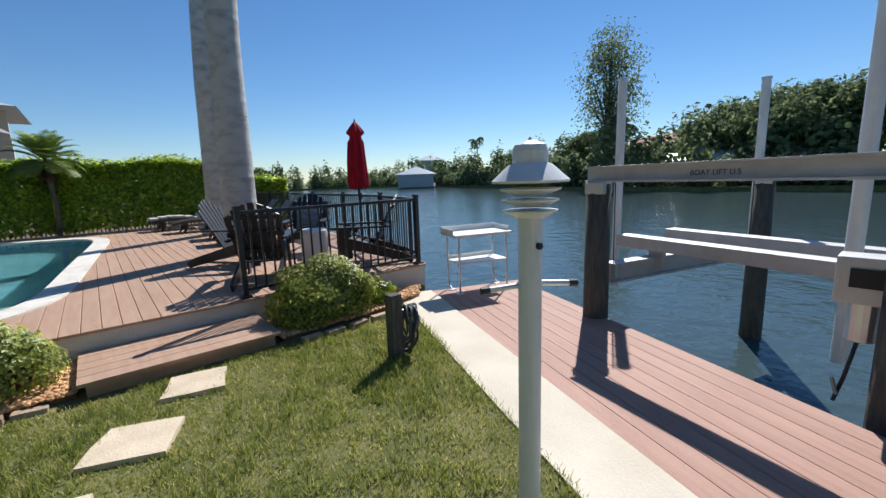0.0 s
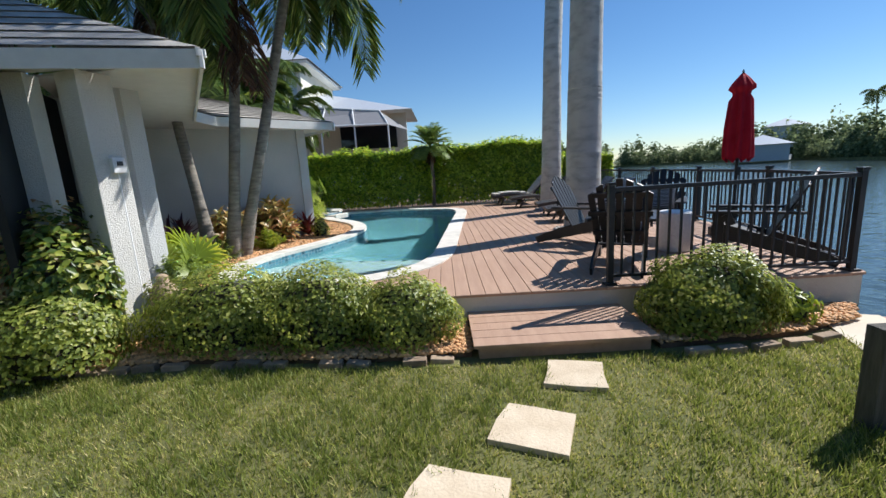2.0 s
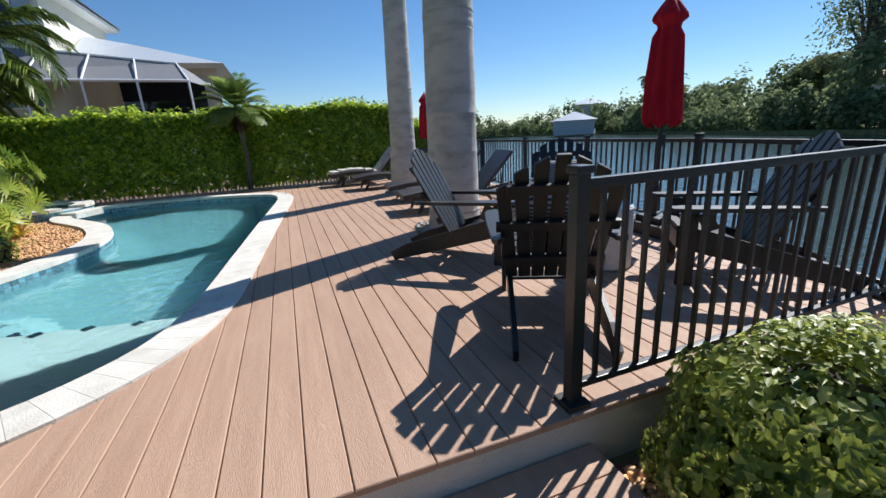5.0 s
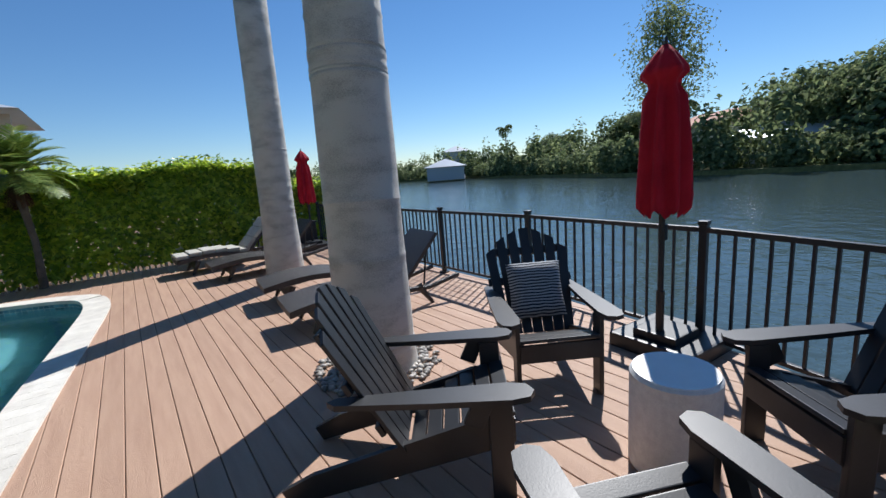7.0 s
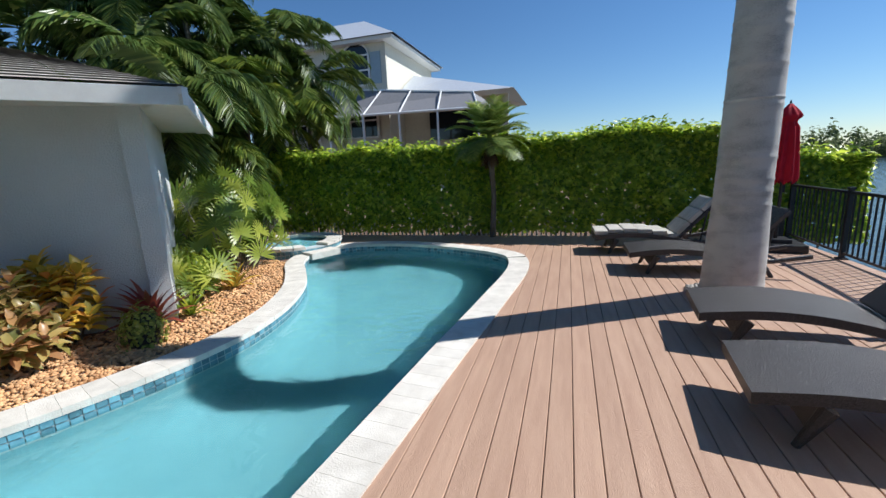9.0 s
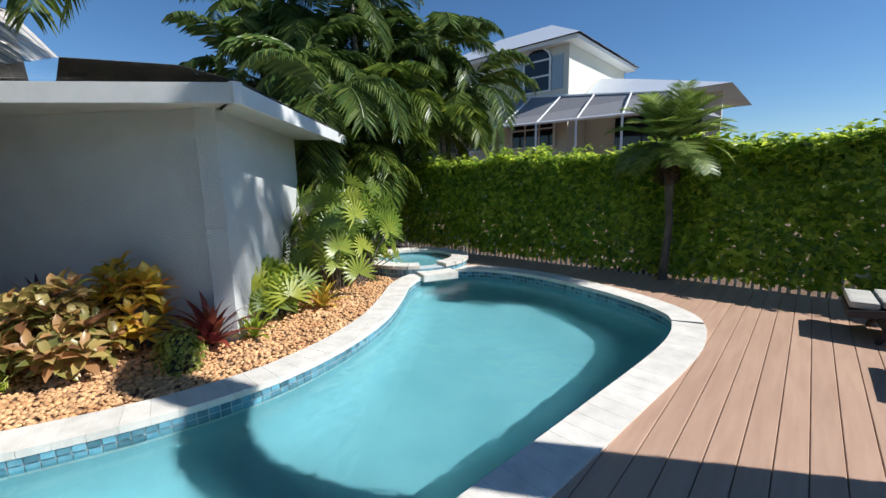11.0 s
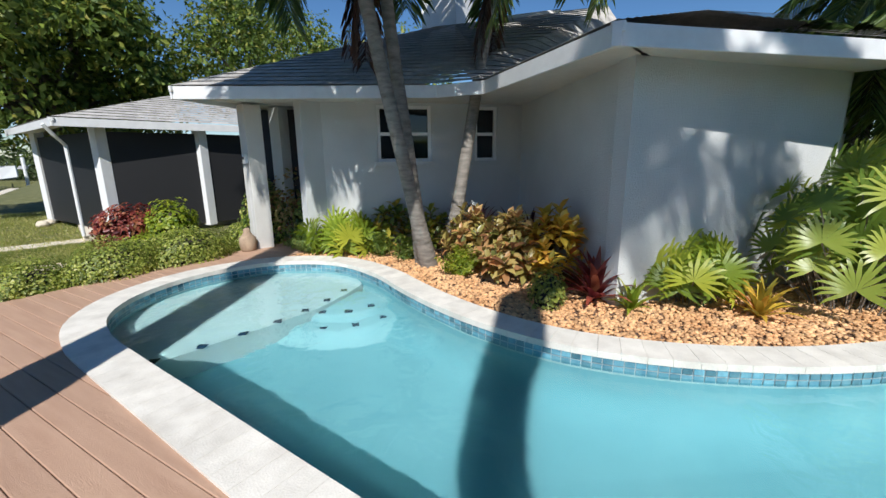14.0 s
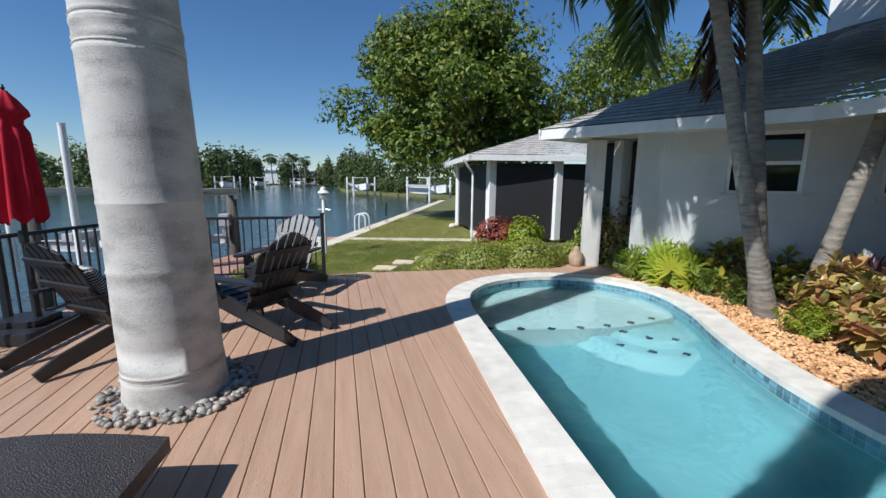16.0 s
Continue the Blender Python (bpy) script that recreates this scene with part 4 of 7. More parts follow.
# ---- hedge, bushes, bed plants ----
def hedge(x0, x1, y0, y1, z0, z1, n, seed, label):
    rng = np.random.default_rng(seed)
    h = thing("hedge", label, "hedge", "clipped hedge behind the pool")
    face = rng.uniform(0, 1, n)
    x, y, z = rng.uniform(x0, x1, n), rng.uniform(y0, y1, n), z0 + (z1 - z0) * rng.uniform(0, 1, n) ** 0.8
    d = np.zeros((n, 3))
    depth = rng.uniform(0, 1, n) ** 2 * 0.28
    w = 0.10 * np.sin(x * 1.9) * np.sin(z * 2.7 + x) + 0.06 * np.sin(x * 5.1 + z * 3)
    fr = face < 0.58
    y = np.where(fr, y0 + depth + w, y)
    d[fr] = (0, -1, 0.35)
    tp = (face >= 0.58) & (face < 0.86)
    z = np.where(tp, z1 - depth + 0.07 * np.sin(x * 2.3) + 0.05 * np.sin(x * 7 + y * 4) + rng.uniform(0, 1, n) ** 6 * 0.22, z)
    d[tp] = (0, -0.15, 1)
    en = face >= 0.86
    sidee = rng.uniform(0, 1, n) < 0.5
    x = np.where(en, np.where(sidee, x0 + depth, x1 - depth), x)
    d[en] = (0, -0.3, 0.3)
    d[en, 0] = np.where(sidee[en], -1, 1)
    leaves("foliage", np.stack([x, y, z], 1), d, 0.13, "hedge", h, "glossy green leaves, yellowish at the top", seed=seed, spread=0.75, ratio=0.55)
    for k in range(int((x1 - x0) / 0.4)):
        xx = x0 + 0.2 + 0.4 * k
        bm = bmesh.new()
        tube(bm, [(xx, y0 + 0.35, z0 - 0.2), (xx + 0.04, y0 + 0.36, z0 + 0.7)], 0.018, 6)
        part("stem", bm, "woodbark", h)

hedge(-9.4, -2.08, 10.85, 11.9, 0.42, 2.28, 34000, 1, "tall clipped hedge of glossy green leaves")
hedge(-1.92, 2.6, 10.85, 11.9, 0.42, 2.35, 22000, 2, "tall clipped hedge of glossy green leaves")
hedge(2.7, 4.6, 11.2, 12.3, 0.2, 1.75, 8000, 3, "lower loose end of the green hedge")
fence = thing("picket_fence", "low white picket fence half hidden under the hedge", "fence")
bmp = bmesh.new()
box(bmp, 0, 0, 0.28, 0.035, 0.02, 0.56, None, 0.004)
pk = None
for k in range(118):
    x = -9.3 + 0.1 * k
    if pk is None:
        pk = part("picket", bmp, "white", fence)
        ob = pk
    else:
        ob = new("picket", pk.data)
        ob.parent = fence
    ob.matrix_basis = pose(x, 11.02, 0.2)
bm = bmesh.new()
box(bm, -3.35, 11.046, 0.66, 12.0, 0.03, 0.06)
part("rail", bm, "white", fence)

def bush(at, radii, n, size, material, label, seed, category="bush", name="bush", lumps=0.1, ratio=0.62, group="", spread=0.9):
    b = thing(name, label, category, group, at=at)
    p, d = blob_points(n, (0, 0, radii[2] * 0.42), radii, seed, 0.4, lumps)
    p[:, 2] = np.maximum(p[:, 2], 0.02)
    leaves("foliage", p, d, size, material, b, seed=seed, ratio=ratio, spread=spread)
    # a near-black ball paints the shade deep in the foliage; no twigs modelled
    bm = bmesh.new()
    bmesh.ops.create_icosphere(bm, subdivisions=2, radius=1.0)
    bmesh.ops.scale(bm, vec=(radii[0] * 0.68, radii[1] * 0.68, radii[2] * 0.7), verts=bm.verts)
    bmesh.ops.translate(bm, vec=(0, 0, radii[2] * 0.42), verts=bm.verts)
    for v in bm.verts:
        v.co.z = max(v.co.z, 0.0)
    part("inner_shade", bm, "gapdark", b, "near-black ball standing in for the shade between the leaves")
    return b

B1 = "rounded clipped bush with small dark green leaves"
bush((-2.05, -0.44, LZ + 0.02), (0.50, 0.40, 0.43), 6500, 0.042, "bush", B1, 1, group="bushes before the deck")
bush((-2.85, -0.36, LZ + 0.02), (0.66, 0.46, 0.51), 9000, 0.042, "bush", B1, 2, group="bushes before the deck")
bush((-3.75, -0.28, LZ + 0.02), (0.78, 0.48, 0.52), 9500, 0.042, "bush", B1, 3, group="bushes before the deck")
bush((0.62, -0.52, LZ + 0.02), (0.62, 0.40, 0.48), 11000, 0.046, "bush", "rounded clipped bush beside the deck step", 4, group="bushes before the deck")
bush((1.30, -0.5, LZ + 0.02), (0.24, 0.2, 0.22), 500, 0.07, "lime", "small pale green shoots at the bush's foot", 5)
bush((-5.1, -0.62, LZ + 0.02), (0.62, 0.5, 0.48), 6500, 0.05, "bush", "dark green clipped bush before the porch", 6)
bush((-5.75, -0.15, LZ + 0.02), (0.85, 0.5, 1.05), 5200, 0.085, "croton", "tall variegated croton bush with yellow green leaves", 7, lumps=0.15)
M["varieg"] = leaf_mat("variegated_leaves", ((0, (0.05, 0.09, 0.015)), (0.5, (0.13, 0.19, 0.03)), (0.8, (0.36, 0.40, 0.06)), (1, (0.55, 0.52, 0.18))), 0.35, 0.3)
bush((-5.2, -0.3, LZ + 0.02), (0.5, 0.4, 0.95), 3200, 0.08, "varieg", "tall yellow and green variegated bush", 8, lumps=0.15)
bush((-5.55, 0.35, 0.2), (0.35, 0.35, 0.75), 1800, 0.08, "varieg", "yellow variegated bush in the entry", 18, lumps=0.15)

def spiky(at, n, length, width, material, label, seed, category="plant", name="bromeliad", elev=(0.25, 1.35), bend=0.9):
    """A rosette of strap leaves."""
    rng = random.Random(seed)
    pl = thing(name, label, category, at=at)
    V, F = [], []
    for k in range(n):
        a = 2.399 * k
        e = elev[0] + (elev[1] - elev[0]) * k / n
        L = length * rng.uniform(0.75, 1.1)
        p, pts = Vector((0, 0, 0.02)), []
        for s in range(6):
            pts.append(p.copy())
            ee = e - bend * (s / 5) ** 1.5 + 0.2
            p = p + Vector((math.cos(a) * math.cos(ee), math.sin(a) * math.cos(ee), math.sin(ee))) * L / 5
        sd = Vector((-math.sin(a), math.cos(a), 0))
        o = len(V)
        for s, q in enumerate(pts):
            w = width * (0.6, 1.0, 1.0, 0.85, 0.5, 0.04)[s] * 0.5
            V += [tuple(q - sd * w + Vector((0, 0, w * 0.35))), tuple(q), tuple(q + sd * w + Vector((0, 0, w * 0.35)))]
        for s in range(5):
            i = o + 3 * s
            F += [(i, i + 1, i + 4, i + 3), (i + 1, i + 2, i + 5, i + 4)]
    np_mesh("foliage", V, F, material, pl)
    return pl

def croton(at, r, h, tips, leaf, material, label, seed):
    """A shrub of upright stems, each ending in a whorl of broad pointed leaves."""
    rng = random.Random(seed)
    pl = thing("croton", label, "croton", "crotons in the bed", at=at)
    V, F = [], []
    for k in range(tips):
        a = 2.399 * k + rng.uniform(-0.3, 0.3)
        u = math.sqrt((k + 0.5) / tips)
        top = Vector((r * u * math.cos(a), r * u * math.sin(a), h * (1.0 - 0.62 * u * u) * rng.uniform(0.72, 1.05)))
        if k % 4 == 0:
            bm = bmesh.new()
            tube(bm, [(top.x * 0.25, top.y * 0.25, -0.02), top * 0.6, top], [0.012, 0.009, 0.006], 5, False)
            part("stem", bm, "woodbark", pl)
        axis = Vector((top.x * 0.9, top.y * 0.9, h * 0.8)).normalized()
        sx = axis.orthogonal().normalized()
        sy = axis.cross(sx)
        for i in range(15):
            b = 2.399 * i + rng.uniform(-0.25, 0.25)
            q = top - axis * (0.012 * i + rng.uniform(0, 0.02))
            e = 0.95 - 0.085 * i + rng.uniform(-0.2, 0.2)
            out = ((sx * math.cos(b) + sy * math.sin(b)) * math.cos(e) + axis * math.sin(e)).normalized()
            L = leaf * rng.uniform(0.7, 1.15)
            w = out.cross(axis).normalized() * L * rng.uniform(0.19, 0.25)
            nr = w.cross(out).normalized()
            if nr.z < 0:
                nr = -nr
            o = len(V)
            for f, wd, lift in ((0.0, 0.12, 0.0), (0.35, 0.95, 0.03), (0.68, 0.85, 0.02), (1.0, 0.02, -0.12)):
                c = q + out * L * f + nr * L * lift
                V += [tuple(c - w * wd + nr * L * 0.05 * wd), tuple(c - nr * L * 0.03), tuple(c + w * wd + nr * L * 0.05 * wd)]
            for m_ in range(3):
                g = o + 3 * m_
                F += [(g, g + 1, g + 4, g + 3), (g + 1, g + 2, g + 5, g + 4)]
    np_mesh("foliage", V, F, material, pl)
    return pl


def feathery(at, r, n, material, label, seed, name, leaf=0.07, low=0.35):
    """A soft clump of fine needle leaves on upright plumes."""
    pl = thing(name, label, "shrub", at=at)
    rng = np.random.default_rng(seed)
    plumes = 22
    a, e = rng.uniform(0, 6.283, plumes), rng.uniform(low, 1.5, plumes)
    which = rng.integers(0, plumes, n)
    s_ = rng.uniform(0.15, 1, n)
    L = r * rng.uniform(0.75, 1.1, plumes)[which]
    d = np.stack([np.cos(a) * np.cos(e), np.sin(a) * np.cos(e), np.sin(e)], 1)[which]
    pts = d * (s_ * L)[:, None] + rng.normal(0, 0.018, (n, 3))
    leaves("foliage", pts, d, leaf, material, pl, seed=seed, spread=0.5, ratio=0.16)
    return pl


CR = "croton bush with orange, yellow and bronze leaves"
for x, y, r, h, t_, lf, mt, lb in ((-5.62, 3.42, 0.44, 0.78, 30, 0.17, "croton", CR), (-5.08, 4.2, 0.42, 0.86, 30, 0.18, "croton", CR), (-5.2, 4.72, 0.34, 1.0, 22, 0.18, "gold", "croton bush with bright golden yellow leaves"),
                                   (-5.5, 4.0, 0.34, 0.72, 18, 0.17, "croton", CR), (-6.0, 1.75, 0.48, 0.78, 30, 0.17, "greengold", "croton bush with green and golden leaves"), (-6.35, 2.35, 0.36, 0.66, 18, 0.16, "greengold", "croton bush with green and golden leaves")):
    croton((x, y, 0.3), r, h, t_, lf, mt, lb, int(-x * 100))
bush((-4.36, 4.87, 0.3), (0.2, 0.2, 0.32), 800, 0.05, "bush", "small dense green shrub in the gravel", 40)
feathery((-5.3, 2.05, 0.31), 0.42, 1500, "fan", "green foxtail fern at the pool edge", 41, "foxtail_fern")
feathery((-5.33, 2.6, 0.31), 0.4, 1500, "fan", "green foxtail fern at the pool edge", 42, "foxtail_fern")
feathery((-5.5, 1.55, 0.31), 0.36, 1200, "fan", "green foxtail fern at the pool edge", 43, "foxtail_fern")
feathery((-4.97, 3.6, 0.31), 0.36, 1500, "lime", "bright lime feathery shrub in the gravel", 44, "lime_shrub")
feathery((-4.98, 0.98, 0.3), 0.5, 2600, "pygmy", "soft grey green feathery shrub by the entry", 45, "feathery_shrub", 0.06, 0.15)
spiky((-4.76, 5.26, 0.31), 40, 0.6, 0.085, "redleaf", "red and orange bromeliad in the gravel", 1)
spiky((-4.62, 5.62, 0.31), 18, 0.34, 0.05, "lime", "pale green bromeliad in the gravel", 2)
spiky((-4.98, 6.66, 0.31), 28, 0.42, 0.055, "gold", "yellow tipped bromeliad in the gravel", 3)
spiky((-5.72, 1.12, 0.31), 34, 0.62, 0.06, "lime", "lime green strap leaved plant by the entry", 12, name="strap_plant")
for i, (x, y) in enumerate(((-6.0, 4.15), (-6.55, 3.65), (-6.75, 2.95), (-6.15, 2.95), (-5.55, 4.62), (-6.5, 3.2))):
    spiky((x, y, 0.55), 20, 0.52, 0.075, "purple", "dark purple ti plant against the wall", 4 + i, name="ti_plant", elev=(0.3, 1.5), bend=0.7)


def fan_plant(at, stalks, height, leaf, label, seed, material="fan", name="lady_palm", spread=0.6):
    """A clump of stalks with fan leaves of narrow fingers."""
    rng = random.Random(seed)
    pl = thing(name, label, "palm", at=at)
    V, F = [], []
    bm = bmesh.new()
    for k in range(stalks):
        a = rng.uniform(0, 6.283)
        r = spread * rng.uniform(0.1, 1) ** 0.7
        hgt = height * rng.uniform(0.35, 1.0) * (1 - 0.35 * r / spread)
        b = Vector((r * 0.5 * math.cos(a), r * 0.5 * math.sin(a), 0))
        t = Vector((r * 1.15 * math.cos(a), r * 1.15 * math.sin(a), hgt))
        tube(bm, [b, b.lerp(t, 0.6) + Vector((0, 0, hgt * 0.12)), t], 0.008, 4, False)
        out = a + rng.uniform(-0.7, 0.7)
        rise = rng.uniform(0.35, 1.0) * (0.5 + 0.5 * hgt / height)
        nrm = Vector((math.cos(out), math.sin(out), rise)).normalized()
        sd = nrm.cross(Vector((0, 0, 1))).normalized()
        mid = sd.cross(nrm).normalized()
        hub = len(V)
        V.append(tuple(t))
        fingers = rng.randint(13, 17)
        reach = leaf * rng.uniform(0.75, 1.1)
        for j in range(fingers):
            g = (j / (fingers - 1) - 0.5) * 4.2 + rng.uniform(-0.06, 0.06)
            d = mid * math.cos(g) + sd * math.sin(g)
            L = reach * rng.uniform(0.85, 1.05) * (1 - 0.25 * abs(g) / 2.45)
            w = nrm.cross(d).normalized() * leaf * 0.05
            p1 = t + d * L * 0.4 + nrm * L * 0.1
            p2 = t + d * L * 0.8 + nrm * L * 0.14 + Vector((0, 0, -0.02 * L))
            tip = t + d * L + nrm * L * 0.12 + Vector((0, 0, -0.12 * L))
            o = len(V)
            V += [tuple(p1 + w), tuple(p1 - w - nrm * 0.006), tuple(p2 + w * 0.65), tuple(p2 - w * 0.65 - nrm * 0.006), tuple(tip)]
            F += [(hub, o, o + 1), (o, o + 2, o + 3), (o, o + 3, o + 1), (o + 2, o + 4, o + 3)]
    part("rootstock", bm, "bark2", pl)
    np_mesh("foliage", V, F, material, pl)
    return pl

fan_plant((-5.85, 7.5, 0.3), 120, 1.5, 0.36, "tall clump of lady palm with fan leaves", 1, "ladypalm", spread=0.8)
fan_plant((-6.4, 8.1, 0.3), 80, 1.9, 0.38, "tall clump of lady palm behind the spa", 2, "ladypalm", spread=0.8)
fan_plant((-5.32, 6.1, 0.3), 70, 0.62, 0.34, "low clump of lime green fan leaves", 3, "lime", "fan_clump", 0.5)
fan_plant((-5.25, 1.3, 0.25), 40, 0.62, 0.42, "low clump of bright fan leaves by the entry", 4, "lime", "fan_clump", 0.45)

# lady palms and tall palms filling the gap beside the house
for i, (x, y, h, n_) in enumerate(((-8.6, 9.4, 4.6, 14), (-10.2, 10.6, 5.6, 16), (-8.0, 8.6, 3.6, 12), (-11.8, 9.2, 6.2, 16), (-9.6, 12.2, 5.4, 14), (-7.9, 12.6, 5.6, 15), (-8.9, 10.9, 6.6, 16))):
    palm = thing("clump_palm", "bushy garden palm with arching green fronds", "palm tree", "garden palms beside the house", at=(x, y, 0.2))
    for k in range(3):
        dx, dy = 0.5 * math.cos(2.1 * k + i), 0.5 * math.sin(2.1 * k + i)
        palm_trunk("trunk", [(dx * 0.3, dy * 0.3, 0), (dx, dy, h * (0.55 + 0.2 * k))], [0.08, 0.06], palm, "bark2", 30, 0.004, 10, k)
        crown("crown", (dx, dy, h * (0.55 + 0.2 * k)), n_, 2.1, 0.5, palm, "frond" if k else "fan", 50 + 7 * i + k, (-0.5, 1.3), 1.7, 44, 0.6, 0.03)
gate = thing("white_gate", "white vinyl side gate between house and hedge", "gate", at=(-10.6, 12.0, 0.2))
for k in range(6):
    bm = bmesh.new()
    box(bm, -0.5 + 0.2 * k, 0, 0.75, 0.185, 0.03, 1.4, None, 0.006)
    part("board", bm, "white", gate)
for z in (0.15, 1.35):
    bm = bmesh.new()
    box(bm, 0, -0.03, z, 1.25, 0.04, 0.1, None, 0.006)
    part("gate_rail", bm, "white", gate)
# ---- deck furniture ----
def adirondack(at, rz, group="adirondack chairs round the side table"):
    """A slatted garden chair with a sloping fan back and broad arms; it faces local +x."""
    c = thing("adirondack_chair", "black slatted adirondack chair with broad flat arms", "chair", group, at=at, rz=rz)
    for y in (-0.27, 0.27):
        bm = bmesh.new()
        box(bm, 0.40, y, 0.27, 0.11, 0.03, 0.54, None, 0.006)
        part("front_leg", bm, "poly", c)
        bm = bmesh.new()
        side = [(0.46, 0.40), (0.46, 0.27), (-0.62, -0.0), (-0.66, 0.08), (-0.50, 0.16), (0.30, 0.40)]
        a = [bm.verts.new((x, y * 0.92 - 0.014, z)) for x, z in side]
        b = [bm.verts.new((x, y * 0.92 + 0.014, z)) for x, z in side]
        bm.faces.new(a)
        bm.faces.new(b[::-1])
        for k in range(6):
            bm.faces.new((a[k], b[k], b[(k + 1) % 6], a[(k + 1) % 6]))
        bmesh.ops.recalc_face_normals(bm, faces=bm.faces)
        part("side_rail", bm, "poly", c)
        bm = bmesh.new()
        o = 0.055 if y > 0 else -0.055
        slab(bm, [(0.52, y + o - 0.05), (0.545, y + o), (0.52, y + o + 0.055), (0.44, y + o + 0.075), (0.1, y + o + 0.06), (-0.32, y + o + 0.03), (-0.36, y + o), (-0.32, y + o - 0.035), (0.1, y + o - 0.06), (0.44, y + o - 0.07)], 0.545, 0.572)
        part("arm", bm, "poly", c)
        bm = bmesh.new()
        box(bm, 0.30, y + (0.045 if y > 0 else -0.045), 0.47, 0.09, 0.03, 0.13, turn(0, 25, 0), 0.005)
        part("arm_bracket", bm, "poly", c)
    for k in range(6):
        bm = bmesh.new()
        x = 0.43 - 0.085 * k
        z = 0.415 - 0.014 * k - 0.004 * k * k
        box(bm, x, 0, z, 0.076, 0.52, 0.022, turn(0, -10 - 2 * k, 0), 0.005)
        part("seat_slat", bm, "poly", c)
    bm = bmesh.new()
    box(bm, 0.455, 0, 0.335, 0.024, 0.52, 0.12, None, 0.005)
    part("apron", bm, "poly", c)
    tilt = -27
    m = turn(0, tilt, 0)
    for k in range(7):
        y = (k - 3) * 0.083
        h = (0.70, 0.79, 0.84, 0.86, 0.84, 0.79, 0.70)[k]
        bm = bmesh.new()
        box(bm, 0, 0, h / 2, 0.02, 0.074, h, None, 0.005)
        for v in bm.verts:
            if v.co.z > h * 0.9:
                v.co.z -= 0.03 * abs(v.co.y / 0.037 + 0.55 * np.sign(k - 3)) if k != 3 else 0.02 * abs(v.co.y / 0.037)
        bmesh.ops.transform(bm, matrix=pose(-0.05, y * 0.95, 0.26) @ m @ pose(0, 0, 0, 0, 0, 0) @ turn((3 - k) * 1.6 if k != 3 else 0, 0, 0), verts=bm.verts)
        part("back_slat", bm, "poly", c)
    for h, w in ((0.16, 0.58), (0.42, 0.66), (0.66, 0.55)):
        bm = bmesh.new()
        box(bm, -0.028, 0, h, 0.026, w, 0.06, None, 0.005)
        bmesh.ops.transform(bm, matrix=pose(-0.05, 0, 0.26) @ m, verts=bm.verts)
        part("back_brace", bm, "poly", c)
    return c

TAB = (1.33, 1.34)
c1 = adirondack((0.43, 2.22, D), -39)
for x, y, a in ((1.69, 2.44, -125), (0.39, 0.79, 63), (1.95, 0.68, 142)):
    copy_thing(c1, pose(x, y, D, 0, 0, a))

M["terrazzo"] = mat("white_speckled_stone", (0.66, 0.65, 0.64), (0.80, 0.79, 0.77), 30, 0.55, 0.15, 120)
st = thing("side_table", "round white drum side table on the deck", "side table", at=(TAB[0], TAB[1], D))
bm = bmesh.new()
lathe(bm, [(0.185, 0.0), (0.2, 0.012), (0.2, 0.49), (0.19, 0.505)], 40)
part("drum", bm, "terrazzo", st)
bm = bmesh.new()
lathe(bm, [(0.19, 0.505), (0.188, 0.511)], 40)
part("top", bm, "white", st)

def pillow(at, rz, tilt):
    """A plump square cushion with wavy stripes."""
    p = thing("throw_pillow", "square throw pillow with wavy dark and light stripes", "pillow")
    p.matrix_basis = pose(*at, 0, 0, rz) @ turn(0, tilt, 0)
    n = 14
    for sgn, nm in ((1, "front"), (-1, "back_panel")):
        bm = bmesh.new()
        g = [[bm.verts.new((sgn * 0.075 * (max(0, 1 - (2 * i / n - 1) ** 4) * max(0, 1 - (2 * j / n - 1) ** 4)) ** 0.6, (i / n - 0.5) * 0.42 * (1 - 0.06 * math.sin(math.pi * j / n)), (j / n) * 0.42)) for j in range(n + 1)] for i in range(n + 1)]
        for i in range(n):
            for j in range(n):
                bm.faces.new((g[i][j], g[i + 1][j], g[i + 1][j + 1], g[i][j + 1]))
        part(nm, bm, "stripe", p, smooth=True)
    return p

m = bpy.data.materials.new("wavy_stripes")
m.use_nodes = True
nn, ll = m.node_tree.nodes, m.node_tree.links
tc = nn.new("ShaderNodeTexCoord")
wv = nn.new("ShaderNodeTexWave")
wv.bands_direction = "Z"
wv.inputs["Scale"].default_value, wv.inputs["Distortion"].default_value, wv.inputs["Detail"].default_value = 14.0, 2.2, 0.0
wv.inputs["Detail Scale"].default_value = 1.0
ll.new(tc.outputs["Object"], wv.inputs[0])
rp = nn.new("ShaderNodeValToRGB")
rp.color_ramp.elements[0].position, rp.color_ramp.elements[1].position = 0.45, 0.6
rp.color_ramp.elements[0].color, rp.color_ramp.elements[1].color = (0.03, 0.035, 0.05, 1), (0.42, 0.43, 0.44, 1)
ll.new(wv.outputs["Fac"], rp.inputs[0])
ll.new(rp.outputs[0], nn["Principled BSDF"].inputs["Base Color"])
nn["Principled BSDF"].inputs["Roughness"].default_value = 0.9
M["stripe"] = m
pillow((1.70, 2.45, D + 0.395), -125, -24)
pillow((0.39, 0.79, D + 0.395), 63, -24)

